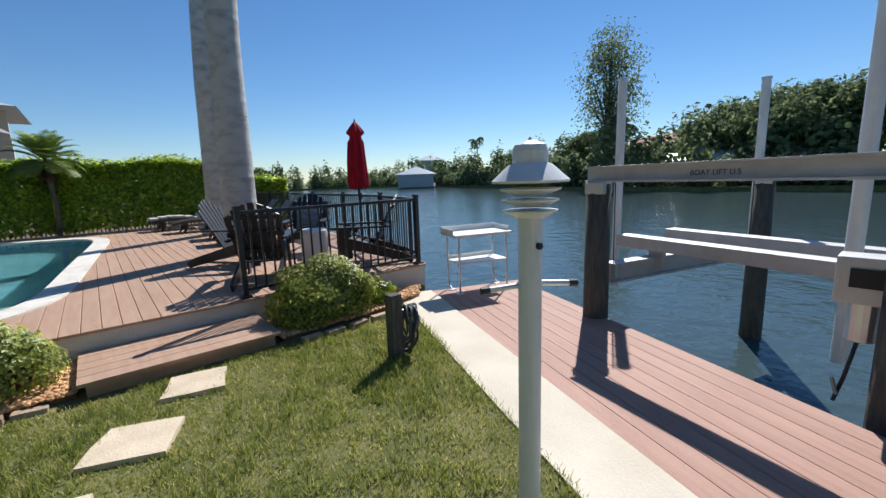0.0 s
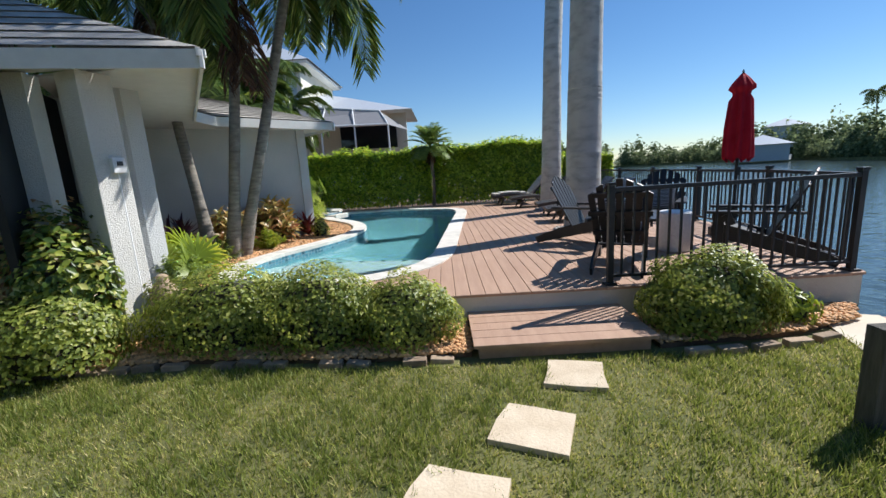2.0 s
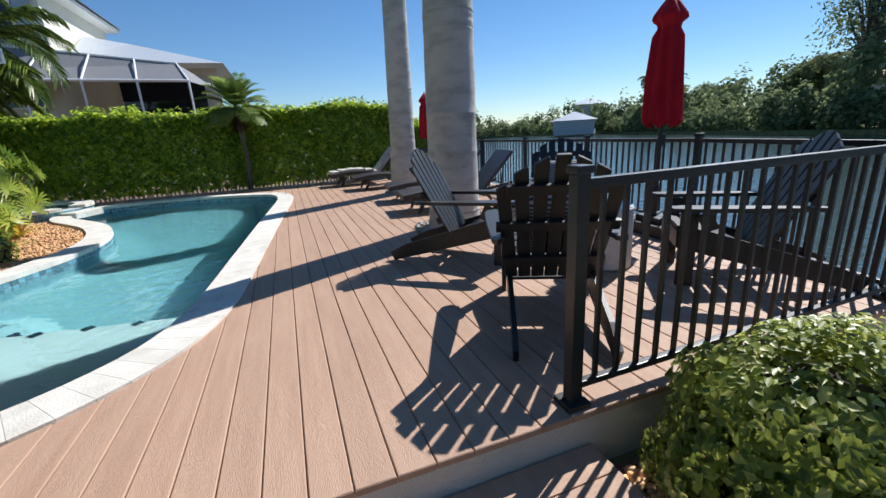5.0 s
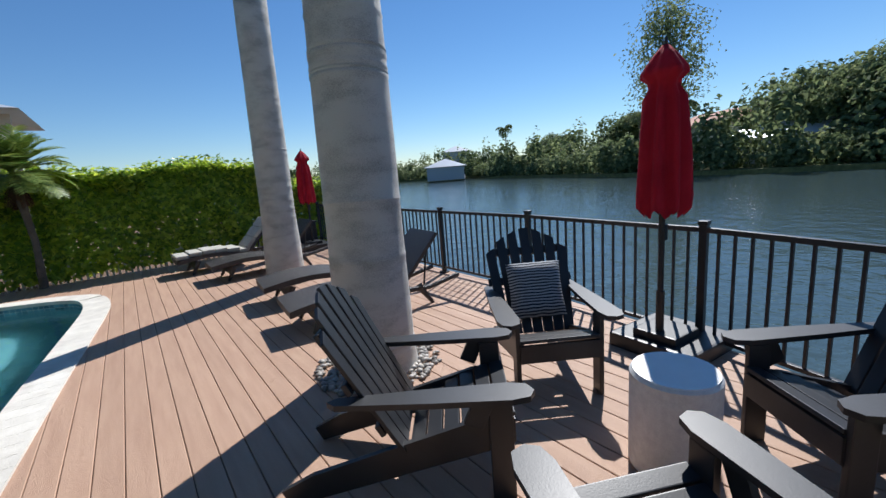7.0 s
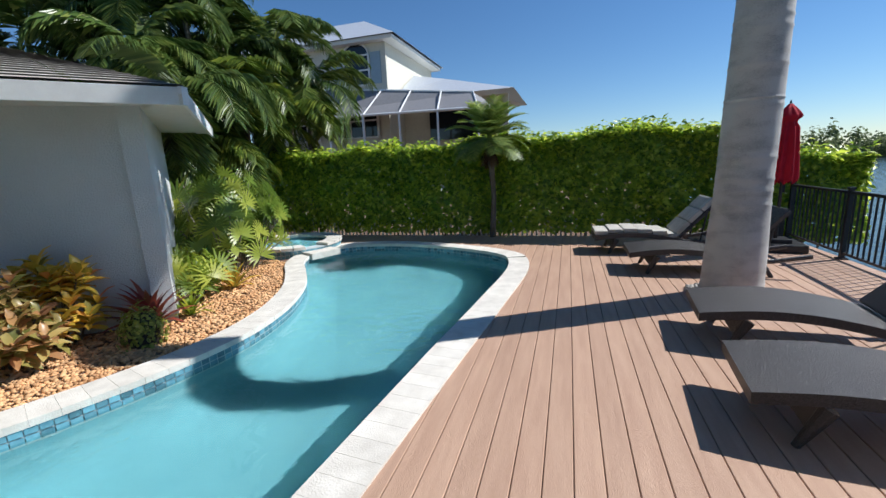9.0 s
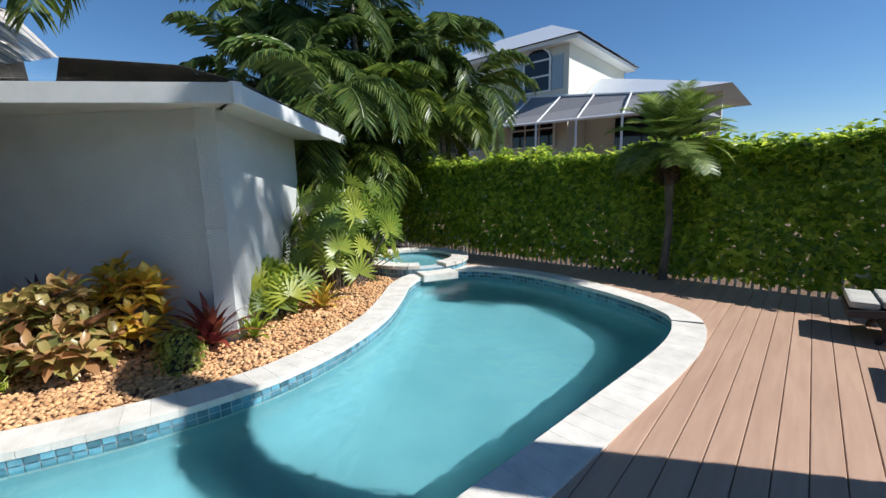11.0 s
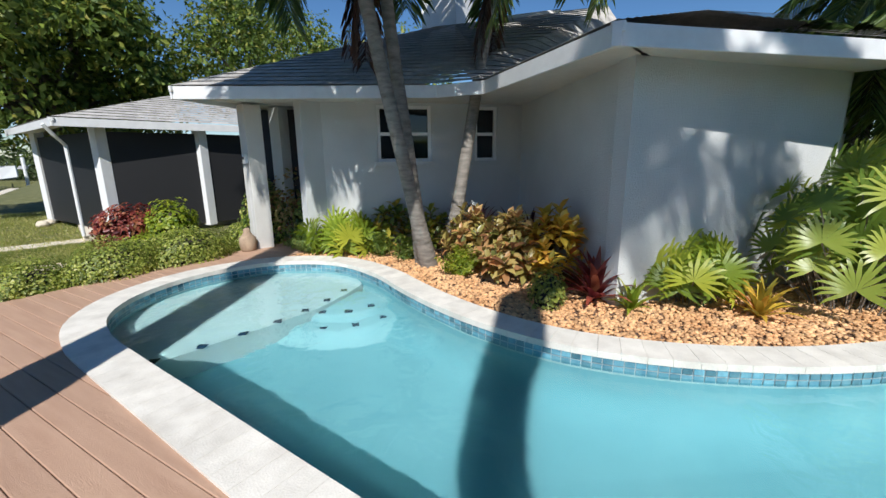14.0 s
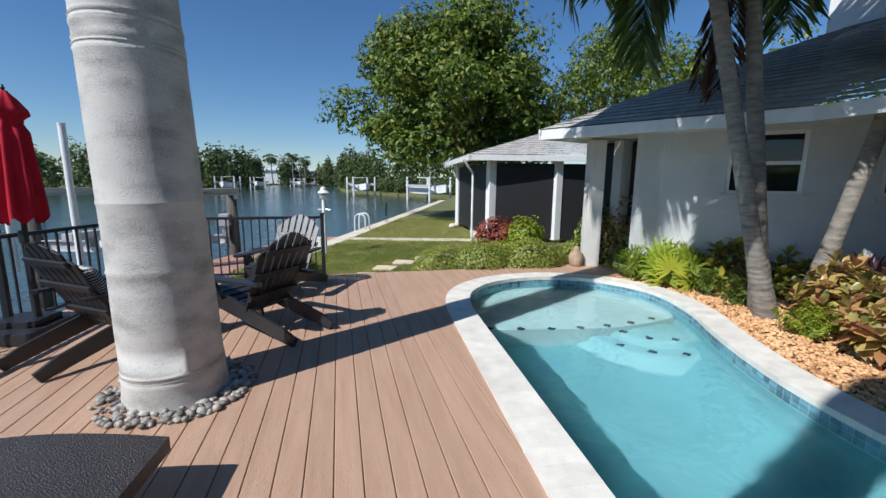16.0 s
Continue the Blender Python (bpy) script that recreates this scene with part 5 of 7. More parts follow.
def lounger(at, rz, cushion=False):
    """A curved woven sun lounger; its foot is at the origin and it runs along local +x."""
    lg = thing("sun_lounger", "brown woven sun lounger with a raised back" + (" and striped cushion" if cushion else ""), "sun lounger", "sun loungers on the deck", at=at, rz=rz)
    w = 0.68

    def curve(x):
        return 0.29 + 0.075 * math.sin(min(1, x / 1.25) * math.pi) - 0.04 * (x / 1.25)
    xs = np.linspace(0, 1.28, 15)
    bm = bmesh.new()
    rows = [[bm.verts.new((x, y, curve(x) + dz)) for y in (-w / 2, w / 2)] for x in xs for dz in (0.0,)]
    low = [[bm.verts.new((x, y, curve(x) - 0.07)) for y in (-w / 2, w / 2)] for x in xs]
    for i in range(len(xs) - 1):
        bm.faces.new((rows[i][0], rows[i + 1][0], rows[i + 1][1], rows[i][1]))
        bm.faces.new((low[i][0], low[i][1], low[i + 1][1], low[i + 1][0]))
        for s in (0, 1):
            bm.faces.new((rows[i][s], low[i][s], low[i + 1][s], rows[i + 1][s]))
    bm.faces.new((rows[0][0], rows[0][1], low[0][1], low[0][0]))
    bm.faces.new((rows[-1][0], low[-1][0], low[-1][1], rows[-1][1]))
    bmesh.ops.recalc_face_normals(bm, faces=bm.faces)
    part("seat", bm, "wicker", lg)
    bm = bmesh.new()
    box(bm, 0.36, 0, 0, 0.74, w - 0.04, 0.045, None, 0.012)
    bmesh.ops.transform(bm, matrix=pose(1.25, 0, 0.28) @ turn(0, -48, 0), verts=bm.verts)
    part("backrest", bm, "wicker", lg)
    for y in (-w / 2 + 0.03, w / 2 - 0.03):
        bm = bmesh.new()
        tube(bm, [(1.2, y, 0.22), (1.6, y, 0.2), (2.0, y, 0.27)], 0.03, 8)
        part("rear_rail", bm, "wicker", lg)
        bm = bmesh.new()
        tube(bm, [(1.55, y * 0.8, 0.21), (1.62, y * 0.8, 0.66)], 0.012, 6)
        part("back_prop", bm, "black", lg)
        for x0, x1 in ((0.34, 0.22), (1.45, 1.62)):
            bm = bmesh.new()
            tube(bm, [(x0, y, 0.24), (x1, y, 0.0)], [0.045, 0.022], 8)
            part("leg", bm, "wicker", lg)
    bm = bmesh.new()
    box(bm, 0.30, 0, 0.17, 0.05, w - 0.08, 0.14, turn(0, 26, 0), 0.01)
    part("front_skirt", bm, "wicker", lg)
    if cushion:
        for k in range(6):
            bm = bmesh.new()
            x = 0.11 + 0.215 * k
            box(bm, x, 0, curve(x) + 0.035, 0.21, w - 0.08, 0.07, None, 0.03)
            part("cushion", bm, "cushion", lg, "grey striped cushion pad")
        for k in range(3):
            bm = bmesh.new()
            box(bm, 0.13 + 0.24 * k, 0, 0.06, 0.235, w - 0.08, 0.075, None, 0.03)
            bmesh.ops.transform(bm, matrix=pose(1.25, 0, 0.28) @ turn(0, -48, 0), verts=bm.verts)
            part("cushion", bm, "cushion", lg, "grey striped cushion pad")
    return lg

M["cushion"] = mat("grey_striped_fabric", (0.30, 0.285, 0.25), (0.62, 0.59, 0.52), 2, 0.9, 0.3, 120, stretch=(1, 24, 1))
lounger((-0.05, 9.5, D), 2, True)
l2 = lounger((0.33, 8.3, D), 0)
for x, y, a in ((0.59, 6.06, -6), (0.515, 4.85, -6)):
    copy_thing(l2, pose(x, y, D, 0, 0, a))

def umbrella(at, label, top, low, r, off=(0, 0)):
    """A closed canvas umbrella on a pole, hanging in folds, with a square base."""
    u = thing("patio_umbrella", label, "umbrella", "closed red umbrellas", at=at)
    bm = bmesh.new()
    tube(bm, [(0, 0, 0.1), (0, 0, top)], 0.022, 12)
    part("pole", bm, "black", u)
    bm = bmesh.new()
    n, rings = 64, []
    prof = [(low, 1.0), (low + 0.12, 1.02), (low + 0.45, 0.93), (low + 0.8, 0.78), (top - 0.28, 0.62), (top - 0.24, 0.66), (top - 0.20, 0.95), (top - 0.16, 0.9), (top - 0.07, 0.5), (top, 0.12)]
    for z, s in prof:
        amp = 0.20 if z < top - 0.3 else 0.08
        rings.append([bm.verts.new((r * s * (1 + amp * math.sin(8 * a) + 0.06 * math.sin(3 * a + z * 4)) * math.cos(a), r * s * (1 + amp * math.sin(8 * a) + 0.06 * math.sin(3 * a + z * 4)) * math.sin(a), z + (0.035 * math.sin(8 * a) if z == low else 0))) for a in (2 * math.pi * k / n for k in range(n))])
    for A, B in zip(rings, rings[1:]):
        for k in range(n):
            bm.faces.new((A[k], A[(k + 1) % n], B[(k + 1) % n], B[k]))
    bm.faces.new(rings[-1])
    part("canopy", bm, "red", u, "folded red canvas canopy", smooth=True)
    bm = bmesh.new()
    lathe(bm, [(0.01, top), (0.016, top + 0.02), (0.004, top + 0.05)], 12)
    part("finial", bm, "black", u)
    bm = bmesh.new()
    box(bm, 0.02, 0, 0.95 - D * 0, 0.05, 0.05, 0.12, None, 0.008)
    part("crank_box", bm, "black", u)
    bm = bmesh.new()
    box(bm, off[0], off[1], 0.06, 0.66, 0.66, 0.12, turn(0, 0, -6), 0.02)
    part("base", bm, "poly", u, "black weighted base box")
    bm = bmesh.new()
    box(bm, off[0] * 0.5, off[1] * 0.5, 0.15, 0.34, 0.34, 0.06, turn(0, 0, -6), 0.012)
    part("base_cap", bm, "poly", u)
    bm = bmesh.new()
    tube(bm, [(0, 0, 0.17), (0, 0, 0.5)], 0.03, 12)
    part("sleeve", bm, "black", u)
    return u

umbrella((2.5, 1.94, D), "closed red patio umbrella in a black square base", 2.25, 1.10, 0.155, (0.16, -0.02))
umbrella((2.67, 9.76, D), "closed red patio umbrella near the hedge", 2.2, 1.05, 0.16)
# dark storage box by the far umbrella
bx = thing("deck_box", "dark blue storage box at the deck corner", "storage box", at=(2.5, 10.3, D))
bm = bmesh.new()
box(bm, 0, 0, 0.28, 0.8, 0.5, 0.56, None, 0.02)
part("body", bm, "navy" if "navy" in M else "black", bx)
bm = bmesh.new()
box(bm, 0, 0, 0.585, 0.84, 0.54, 0.045, None, 0.015)
part("lid", bm, "black", bx)

# ---- railing ----
rail = thing("railing", "black metal deck railing with slim balusters", "railing")
for x, y in RAILS:
    bm = bmesh.new()
    box(bm, x, y, D + 0.485, 0.055, 0.055, 0.97, None, 0.004)
    post = part("post", bm, "black", rail)
    bm = bmesh.new()
    box(bm, x, y, D + 0.985, 0.072, 0.072, 0.03, None, 0.008)
    part("post_cap", bm, "black", post)
    bm = bmesh.new()
    box(bm, x, y, D + 0.012, 0.11, 0.11, 0.024, None, 0.004)
    part("base_plate", bm, "black", post)
bmb = bmesh.new()
box(bmb, 0, 0, 0, 0.018, 0.018, 0.84)
bal = bpy.data.meshes.new("baluster")
bmb.to_mesh(bal)
bmb.free()
bal.materials.append(M["black"])
for (x0, y0), (x1, y1) in zip(RAILS, RAILS[1:]):
    d, L = unit((x0, y0), (x1, y1))
    rz = math.degrees(math.atan2(d.y, d.x))
    for z, h, w in ((D + 0.93, 0.04, 0.045), (D + 0.09, 0.03, 0.035)):
        bm = bmesh.new()
        box(bm, (x0 + x1) / 2, (y0 + y1) / 2, z, L - 0.058, w, h, turn(0, 0, rz), 0.005)
        part("rail", bm, "black", rail)
    k = int((L - 0.06) / 0.115)
    for i in range(k):
        s = (i + 1) / (k + 1)
        ob = new("baluster", bal)
        ob.parent = rail
        ob.matrix_basis = pose(x0 + (x1 - x0) * s, y0 + (y1 - y0) * s, D + 0.505, 0, 0, rz)

# ---- lawn edge: lamp, bollard, table, pavers ----
lp = thing("dock_lamp", "white post lamp with a louvred head and peaked cap", "lamp post", at=(0.03, -3.79, 0.0))
bm = bmesh.new()
tube(bm, [(0, 0, -0.1), (0, 0, 1.42)], 0.045, 24)
part("post", bm, "white", lp)
for k in range(3):
    bm = bmesh.new()
    z = 1.43 + 0.04 * k
    lathe(bm, [(0.055, z - 0.01), (0.100 + 0.006 * k, z + 0.012), (0.102 + 0.006 * k, z + 0.017), (0.055, z + 0.02)], 32)
    part("louvre", bm, "white", lp)
bm = bmesh.new()
lathe(bm, [(0.075, 1.545), (0.140, 1.548), (0.143, 1.556), (0.078, 1.615), (0.066, 1.617), (0.066, 1.662), (0.058, 1.684), (0.026, 1.698), (0.002, 1.702)], 32)
part("cap", bm, "white", lp)
bm = bmesh.new()
lathe(bm, [(0.004, 1.700), (0.010, 1.705), (0.002, 1.713)], 12)
part("knob", bm, "alu", lp)
for sx in (-1, 1):
    bm = bmesh.new()
    tube(bm, [(sx * 0.045, -sx * 0.02, 1.16), (sx * 0.15, -sx * 0.08, 1.15)], 0.012, 12)
    peg = part("peg", bm, "alu", lp)
    bm = bmesh.new()
    tube(bm, [(sx * 0.145, -sx * 0.078, 1.15), (sx * 0.175, -sx * 0.095, 1.148)], 0.015, 12)
    part("end_cap", bm, "black", peg)
bm = bmesh.new()
tube(bm, [(-0.01, -0.045, 1.315), (-0.012, -0.058, 1.315)], 0.013, 12)
part("sensor", bm, "black", lp)

bo = thing("hose_post", "weathered square wooden post holding a coiled hose", "post", at=(0.6, -1.93, 0.0))
bm = bmesh.new()
box(bm, 0, 0, 0.29, 0.105, 0.105, 0.68, None, 0.008)
part("post", bm, "pile", bo)
bm = bmesh.new()
tube(bm, [(0.05, -0.01, 0.47), (0.16, -0.02, 0.46)], 0.018, 8)
part("hanger", bm, "black", bo)
rh = random.Random(3)
M["hose"] = plain("grey_rubber_hose", (0.055, 0.057, 0.062), 0.5, vary=0.3)
hose = thing("garden_hose", "coiled dark grey garden hose hanging on the post", "hose", at=(0.6, -1.93, 0.0))
for k in range(11):
    bm = bmesh.new()
    rx, rz_ = rh.uniform(0.075, 0.12), rh.uniform(0.15, 0.21)
    off = rh.uniform(0.075, 0.17)
    sk = rh.uniform(-0.3, 0.3)
    ring_ = []
    for i in range(25):
        a = 2 * math.pi * i / 24
        ring_.append((off + 0.25 * rx * math.cos(a) + 0.02 * math.sin(3 * a + k), -0.01 + rx * math.sin(a) * math.cos(sk) , 0.49 - rz_ + rz_ * math.cos(a) + 0.012 * math.sin(2 * a + k)))
    tube(bm, ring_, 0.0105, 8)
    part("coil", bm, "hose", hose, smooth=True)
bt = thing("fish_table", "white fish cleaning table with metal tube legs", "table", at=(2.74, -0.80, 0.034), rz=-17)
bm = bmesh.new()
box(bm, 0, 0, 0.79, 0.86, 0.48, 0.035, None, 0.008)
box(bm, 0, 0.235, 0.835, 0.86, 0.014, 0.09, None, 0.004)
for s in (-1, 1):
    box(bm, s * 0.423, 0.05, 0.83, 0.014, 0.38, 0.08, None, 0.004)
part("tabletop", bm, "white", bt)
bm = bmesh.new()
box(bm, 0, 0, 0.42, 0.74, 0.4, 0.025, None, 0.006)
box(bm, 0, 0.195, 0.45, 0.74, 0.012, 0.06, None, 0.004)
part("shelf", bm, "white", bt)
for x in (-0.36, 0.36):
    for y in (-0.19, 0.19):
        bm = bmesh.new()
        tube(bm, [(x, y, 0.78), (x, y, 0.22), (x, y - 0.05 if y > 0 else y, 0.06), (x, y - 0.12 if y > 0 else y, 0.012)], 0.014, 10)
        leg = part("leg", bm, "alu", bt)
        bm = bmesh.new()
        box(bm, x, y - (0.12 if y > 0 else 0), 0.018, 0.09, 0.06, 0.012, None, 0.003)
        part("foot", bm, "white", leg)
PV = "square tan sandstone paver set in the lawn"
for x, y, a, s in ((-0.79, -1.21, -14, 0.40), (-1.22, -1.81, -24, 0.43), (-1.69, -2.32, -22, 0.44), (-2.25, -2.66, -18, 0.46), (-2.95, -3.0, -12, 0.44)):
    pv = thing("paver", PV, "paver", "stepping stones in the lawn", at=(x, y, LZ), rz=a)
    bm = bmesh.new()
    rr = random.Random(int(x * 100))
    slab(bm, [(s * px / 2 + rr.uniform(-0.02, 0.02), s * py / 2 + rr.uniform(-0.02, 0.02)) for px, py in ((-1, -0.9), (0, -0.93), (1, -0.88), (1.02, 0), (0.96, 0.92), (0, 0.95), (-0.98, 0.9), (-1.0, 0))], -0.03, 0.014)
    part("stone", bm, "paver", pv)
re_ = random.Random(8)
ED = [(-1.62, -0.87), (-2.3, -0.87), (-3.0, -0.8), (-3.9, -0.7), (-4.9, -0.74), (-6.4, -0.78)]
edge_ = thing("bed_edging", "row of weathered concrete edging blocks round the bed", "edging")
run_ = 0.0
for (x0, y0), (x1, y1) in zip(ED, ED[1:]):
    d, L = unit((x0, y0), (x1, y1))
    for k in range(int(L / 0.235)):
        p = Vector((x0, y0)) + d * (k + 0.5) * 0.235
        bm = bmesh.new()
        box(bm, p.x + re_.uniform(-0.01, 0.01), p.y + re_.uniform(-0.015, 0.015), LZ - 0.012 + re_.uniform(-0.014, 0.012), 0.19, 0.085, 0.08, turn(re_.uniform(-4, 4), re_.uniform(-4, 4), math.degrees(math.atan2(d.y, d.x)) + re_.uniform(-6, 6)), 0.012)
        part("block", bm, "edging", edge_)
for k, (x, y) in enumerate(((0.25, -0.98), (0.5, -0.98), (0.78, -0.96), (1.06, -0.92), (1.34, -0.86))):
    bm = bmesh.new()
    box(bm, x, y, LZ - 0.004, 0.2, 0.08, 0.07, turn(0, 0, re_.uniform(-3, 14)), 0.012)
    part("block", bm, "edging", edge_)

# urn and meter box at the porch column
ur = thing("stone_urn", "small grey stone urn at the column's foot", "urn", at=(-4.5, 0.02, D))
bm = bmesh.new()
lathe(bm, [(0.10, 0), (0.115, 0.02), (0.13, 0.12), (0.125, 0.2), (0.075, 0.26), (0.05, 0.3), (0.055, 0.34), (0.03, 0.36)], 24)
part("body", bm, "edging", ur, smooth=True)
mb = thing("meter_box", "small white meter box with conduit on the column", "meter box", at=(-4.70, -0.06, 1.79), rz=-17)
bm = bmesh.new()
box(bm, 0.02, 0.03, 0, 0.08, 0.12, 0.14, None, 0.01)
part("box", bm, "white", mb)
bm = bmesh.new()
box(bm, 0.066, 0.03, 0.015, 0.012, 0.05, 0.04, None, 0.003)
part("dial", bm, "black", mb)
bm = bmesh.new()
tube(bm, [(0.01, 0.03, -0.07), (0.01, 0.03, -1.35)], 0.012, 8)
part("conduit", bm, "white", mb)
bm = bmesh.new()
box(bm, 0.0, 0.03, 0.17, 0.012, 0.13, 0.09, None, 0.003)
part("notice_plate", bm, "white", mb)
# ---- boat lift beside the dock ----
lift = thing("boat_lift", "aluminium boat lift on timber piles beside the dock", "boat lift")
PL = [(2.78, -2.55), (2.27, -4.78), (5.6, -3.35), (5.0, -5.75)]
for i, (x, y) in enumerate(PL):
    bm = bmesh.new()
    pts = [(x, y, -2.0), (x + 0.01, y, 0.0), (x + 0.02, y + 0.01, 1.46)]
    tube(bm, pts, [0.135, 0.13, 0.12], 20)
    part("pile", bm, "pile", lift, "weathered dark timber pile", smooth=True)

def ibeam(bm, p, q, h=0.16, w=0.12, t=0.02):
    p, q = Vector(p), Vector(q)
    d = q - p
    c = (p + q) / 2
    m_ = turn(0, -math.degrees(math.atan2(d.z, math.hypot(d.x, d.y))), 0)
    m_ = turn(0, 0, math.degrees(math.atan2(d.y, d.x))) @ m_
    for oz, sy, sz in ((h / 2 - t / 2, w, t), (-h / 2 + t / 2, w, t), (0, t, h - 2 * t)):
        box(bm, c.x, c.y, c.z + oz, d.length, sy, sz, m_, 0.003)
    return bm

for a, b in ((0, 1), (2, 3)):
    bm = bmesh.new()
    d = (Vector(PL[b]) - Vector(PL[a])).normalized() * 0.35
    ibeam(bm, (PL[a][0] - d.x * 0.4, PL[a][1] - d.y * 0.4, 1.56), (PL[b][0] + d.x, PL[b][1] + d.y, 1.56))
    part("top_beam", bm, "galv", lift, "pale aluminium top beam")
for z, a, b in ((0.50, 0, 2), (0.34, 1, 3)):
    bm = bmesh.new()
    pa, pb = Vector(PL[a]), Vector(PL[b])
    ibeam(bm, (*pa.lerp(pb, 0.06), z), (*pa.lerp(pb, 0.94), z), 0.22, 0.14)
    part("cradle_beam", bm, "galv", lift, "pale aluminium cradle beam")
for s in (0.32, 0.62):
    bm = bmesh.new()
    pa, pb = Vector(PL[0]).lerp(Vector(PL[2]), s), Vector(PL[1]).lerp(Vector(PL[3]), s)
    d = (pa - pb).normalized() * 0.5
    box(bm, (pa.x + pb.x) / 2, (pa.y + pb.y) / 2, 0.74, (pa - pb).length + 1.0, 0.2, 0.14, turn(0, 0, math.degrees(math.atan2(d.y, d.x))), 0.01)
    part("bunk", bm, "galv", lift, "long bunk board of the cradle")
    for p in (pa, pb):
        bm = bmesh.new()
        box(bm, p.x, p.y, 0.6, 0.1, 0.16, 0.24, None, 0.01)
        part("bunk_bracket", bm, "galv", lift)
for i, (x, y) in enumerate(PL):
    o = PL[(2, 3, 0, 1)[i]]
    p = Vector((x, y)).lerp(Vector(o), 0.08)
    bm = bmesh.new()
    tube(bm, [(p.x, p.y, 1.5), (p.x + 0.02, p.y, 0.5)], 0.006, 6)
    part("cable", bm, "black", lift)
    bm = bmesh.new()
    box(bm, p.x, p.y, 0.52, 0.06, 0.1, 0.16, None, 0.01)
    part("pulley_block", bm, "alu", lift)
    bm = bmesh.new()
    box(bm, x, y, 1.42, 0.2, 0.2, 0.12, None, 0.01)
    part("pile_bracket", bm, "alu", lift)
for x, y, z1 in ((4.2, -2.05, 2.75), (5.9, -3.2, 2.75), (3.2, -4.44, 3.2)):
    bm = bmesh.new()
    tube(bm, [(x, y, 0.0), (x + 0.02, y, z1)], 0.055, 16)
    gp = part("guide_pole", bm, "white", lift, "white plastic guide pole")
    bm = bmesh.new()
    tube(bm, [(x + 0.02, y, z1), (x + 0.02, y, z1 + 0.02)], 0.062, 16)
    part("pole_cap", bm, "white", gp)
# motor with its gearbox at the near pile
bm = bmesh.new()
box(bm, 2.42, -4.58, 0.86, 0.22, 0.3, 0.3, None, 0.02)
gb = part("gearbox", bm, "galv", lift, "grey gearbox housing")
bm = bmesh.new()
box(bm, 2.30, -4.58, 0.88, 0.012, 0.16, 0.12, None, 0.003)
part("data_plate", bm, "screen", gb, "dark data plate")
bm = bmesh.new()
tube(bm, [(2.42, -4.58, 0.72), (2.42, -4.58, 0.46)], 0.08, 16)
part("motor", bm, "alu", lift, "round electric motor")
bm = bmesh.new()
tube(bm, [(2.42, -4.57, 0.47), (2.36, -4.53, 0.2), (2.42, -4.49, 0.0), (2.34, -4.51, 0.08), (2.46, -4.47, 0.14)], 0.012, 8)
part("power_cord", bm, "black", lift)
# writing on the beam: readable words, small bars for the rest
pa, pb = Vector(PL[0]), Vector(PL[1])
dd = (pb - pa).normalized()
nr = Vector((dd.y, -dd.x))
if nr.x > 0:
    nr = -nr
cu = bpy.data.curves.new("beam_lettering", "FONT")
cu.body, cu.size, cu.extrude = "BOAT LIFT U.S", 0.06, 0.001
cu.align_x = "CENTER"
txt = new("beam_lettering", cu)
tp = pa.lerp(pb, 0.50) + nr * 0.016
txt.matrix_basis = Matrix.Translation((tp.x, tp.y, 1.53)) @ turn(0, 0, math.degrees(math.atan2(-dd.y, -dd.x)) + (180 if (nr.x * -dd.y - nr.y * -dd.x) > 0 else 180)) @ turn(90, 0, 0)
txt.data.materials.append(M["navyink"] if "navyink" in M else M["black"])
txt.parent = lift
for k in range(2):
    p = pa.lerp(pb, 0.68) + nr * 0.015
    bm = bmesh.new()
    box(bm, p.x, p.y, 1.575 - 0.04 * k, 0.34, 0.002, 0.012, turn(0, 0, math.degrees(math.atan2(dd.y, dd.x))))
    part("small_print", bm, "galv", lift)

# ---- seawall things further along ----
lad = thing("swim_ladder", "white curved swim ladder rails on the seawall", "ladder", at=(shore(-5.3, 0.35)[0], shore(-5.3, 0.35)[1], 0), rz=-23)
for o in (-0.22, 0.22):
    bm = bmesh.new()
    tube(bm, [(-0.15, o, 0.0), (-0.15, o, 0.45)] + [(0.05 - 0.2 * math.cos(a), o, 0.45 + 0.2 * math.sin(a)) for a in np.linspace(0.3, 2.9, 8)] + [(0.25, o, 0.3), (0.25, o, -0.9)], 0.025, 10)
    part("rail", bm, "white", lad, smooth=True)
sg = thing("wire_stand", "dark wire stand at the seawall edge", "stand", at=(shore(-8.1, 0.2)[0], shore(-8.1, 0.2)[1], 0), rz=10)
for o in (-0.14, 0.14):
    bm = bmesh.new()
    tube(bm, [(0, o, 0), (0, o, 0.95)], 0.015, 8)
    part("post", bm, "black", sg)
bm = bmesh.new()
box(bm, 0, 0, 0.62, 0.01, 0.28, 0.55)
part("mesh_panel", bm, "screen", sg)
pw = thing("power_pedestal", "white dock power pedestal on the seawall", "pedestal", at=(shore(-1.1, 0.35)[0], shore(-1.1, 0.35)[1], 0))
bm = bmesh.new()
box(bm, 0, 0, 0.16, 0.26, 0.2, 0.32, None, 0.02)
part("body", bm, "white", pw)
bm = bmesh.new()
slab(bm, [shore(-3.0, -0.05), shore(-2.6, -0.05), (-6.2, -4.6), (-6.3, -5.2)], -0.02, LZ + 0.005)
part("path", bm, "concrete", kind="structure", label="narrow pale concrete path across the lawn")
rk = random.Random(5)
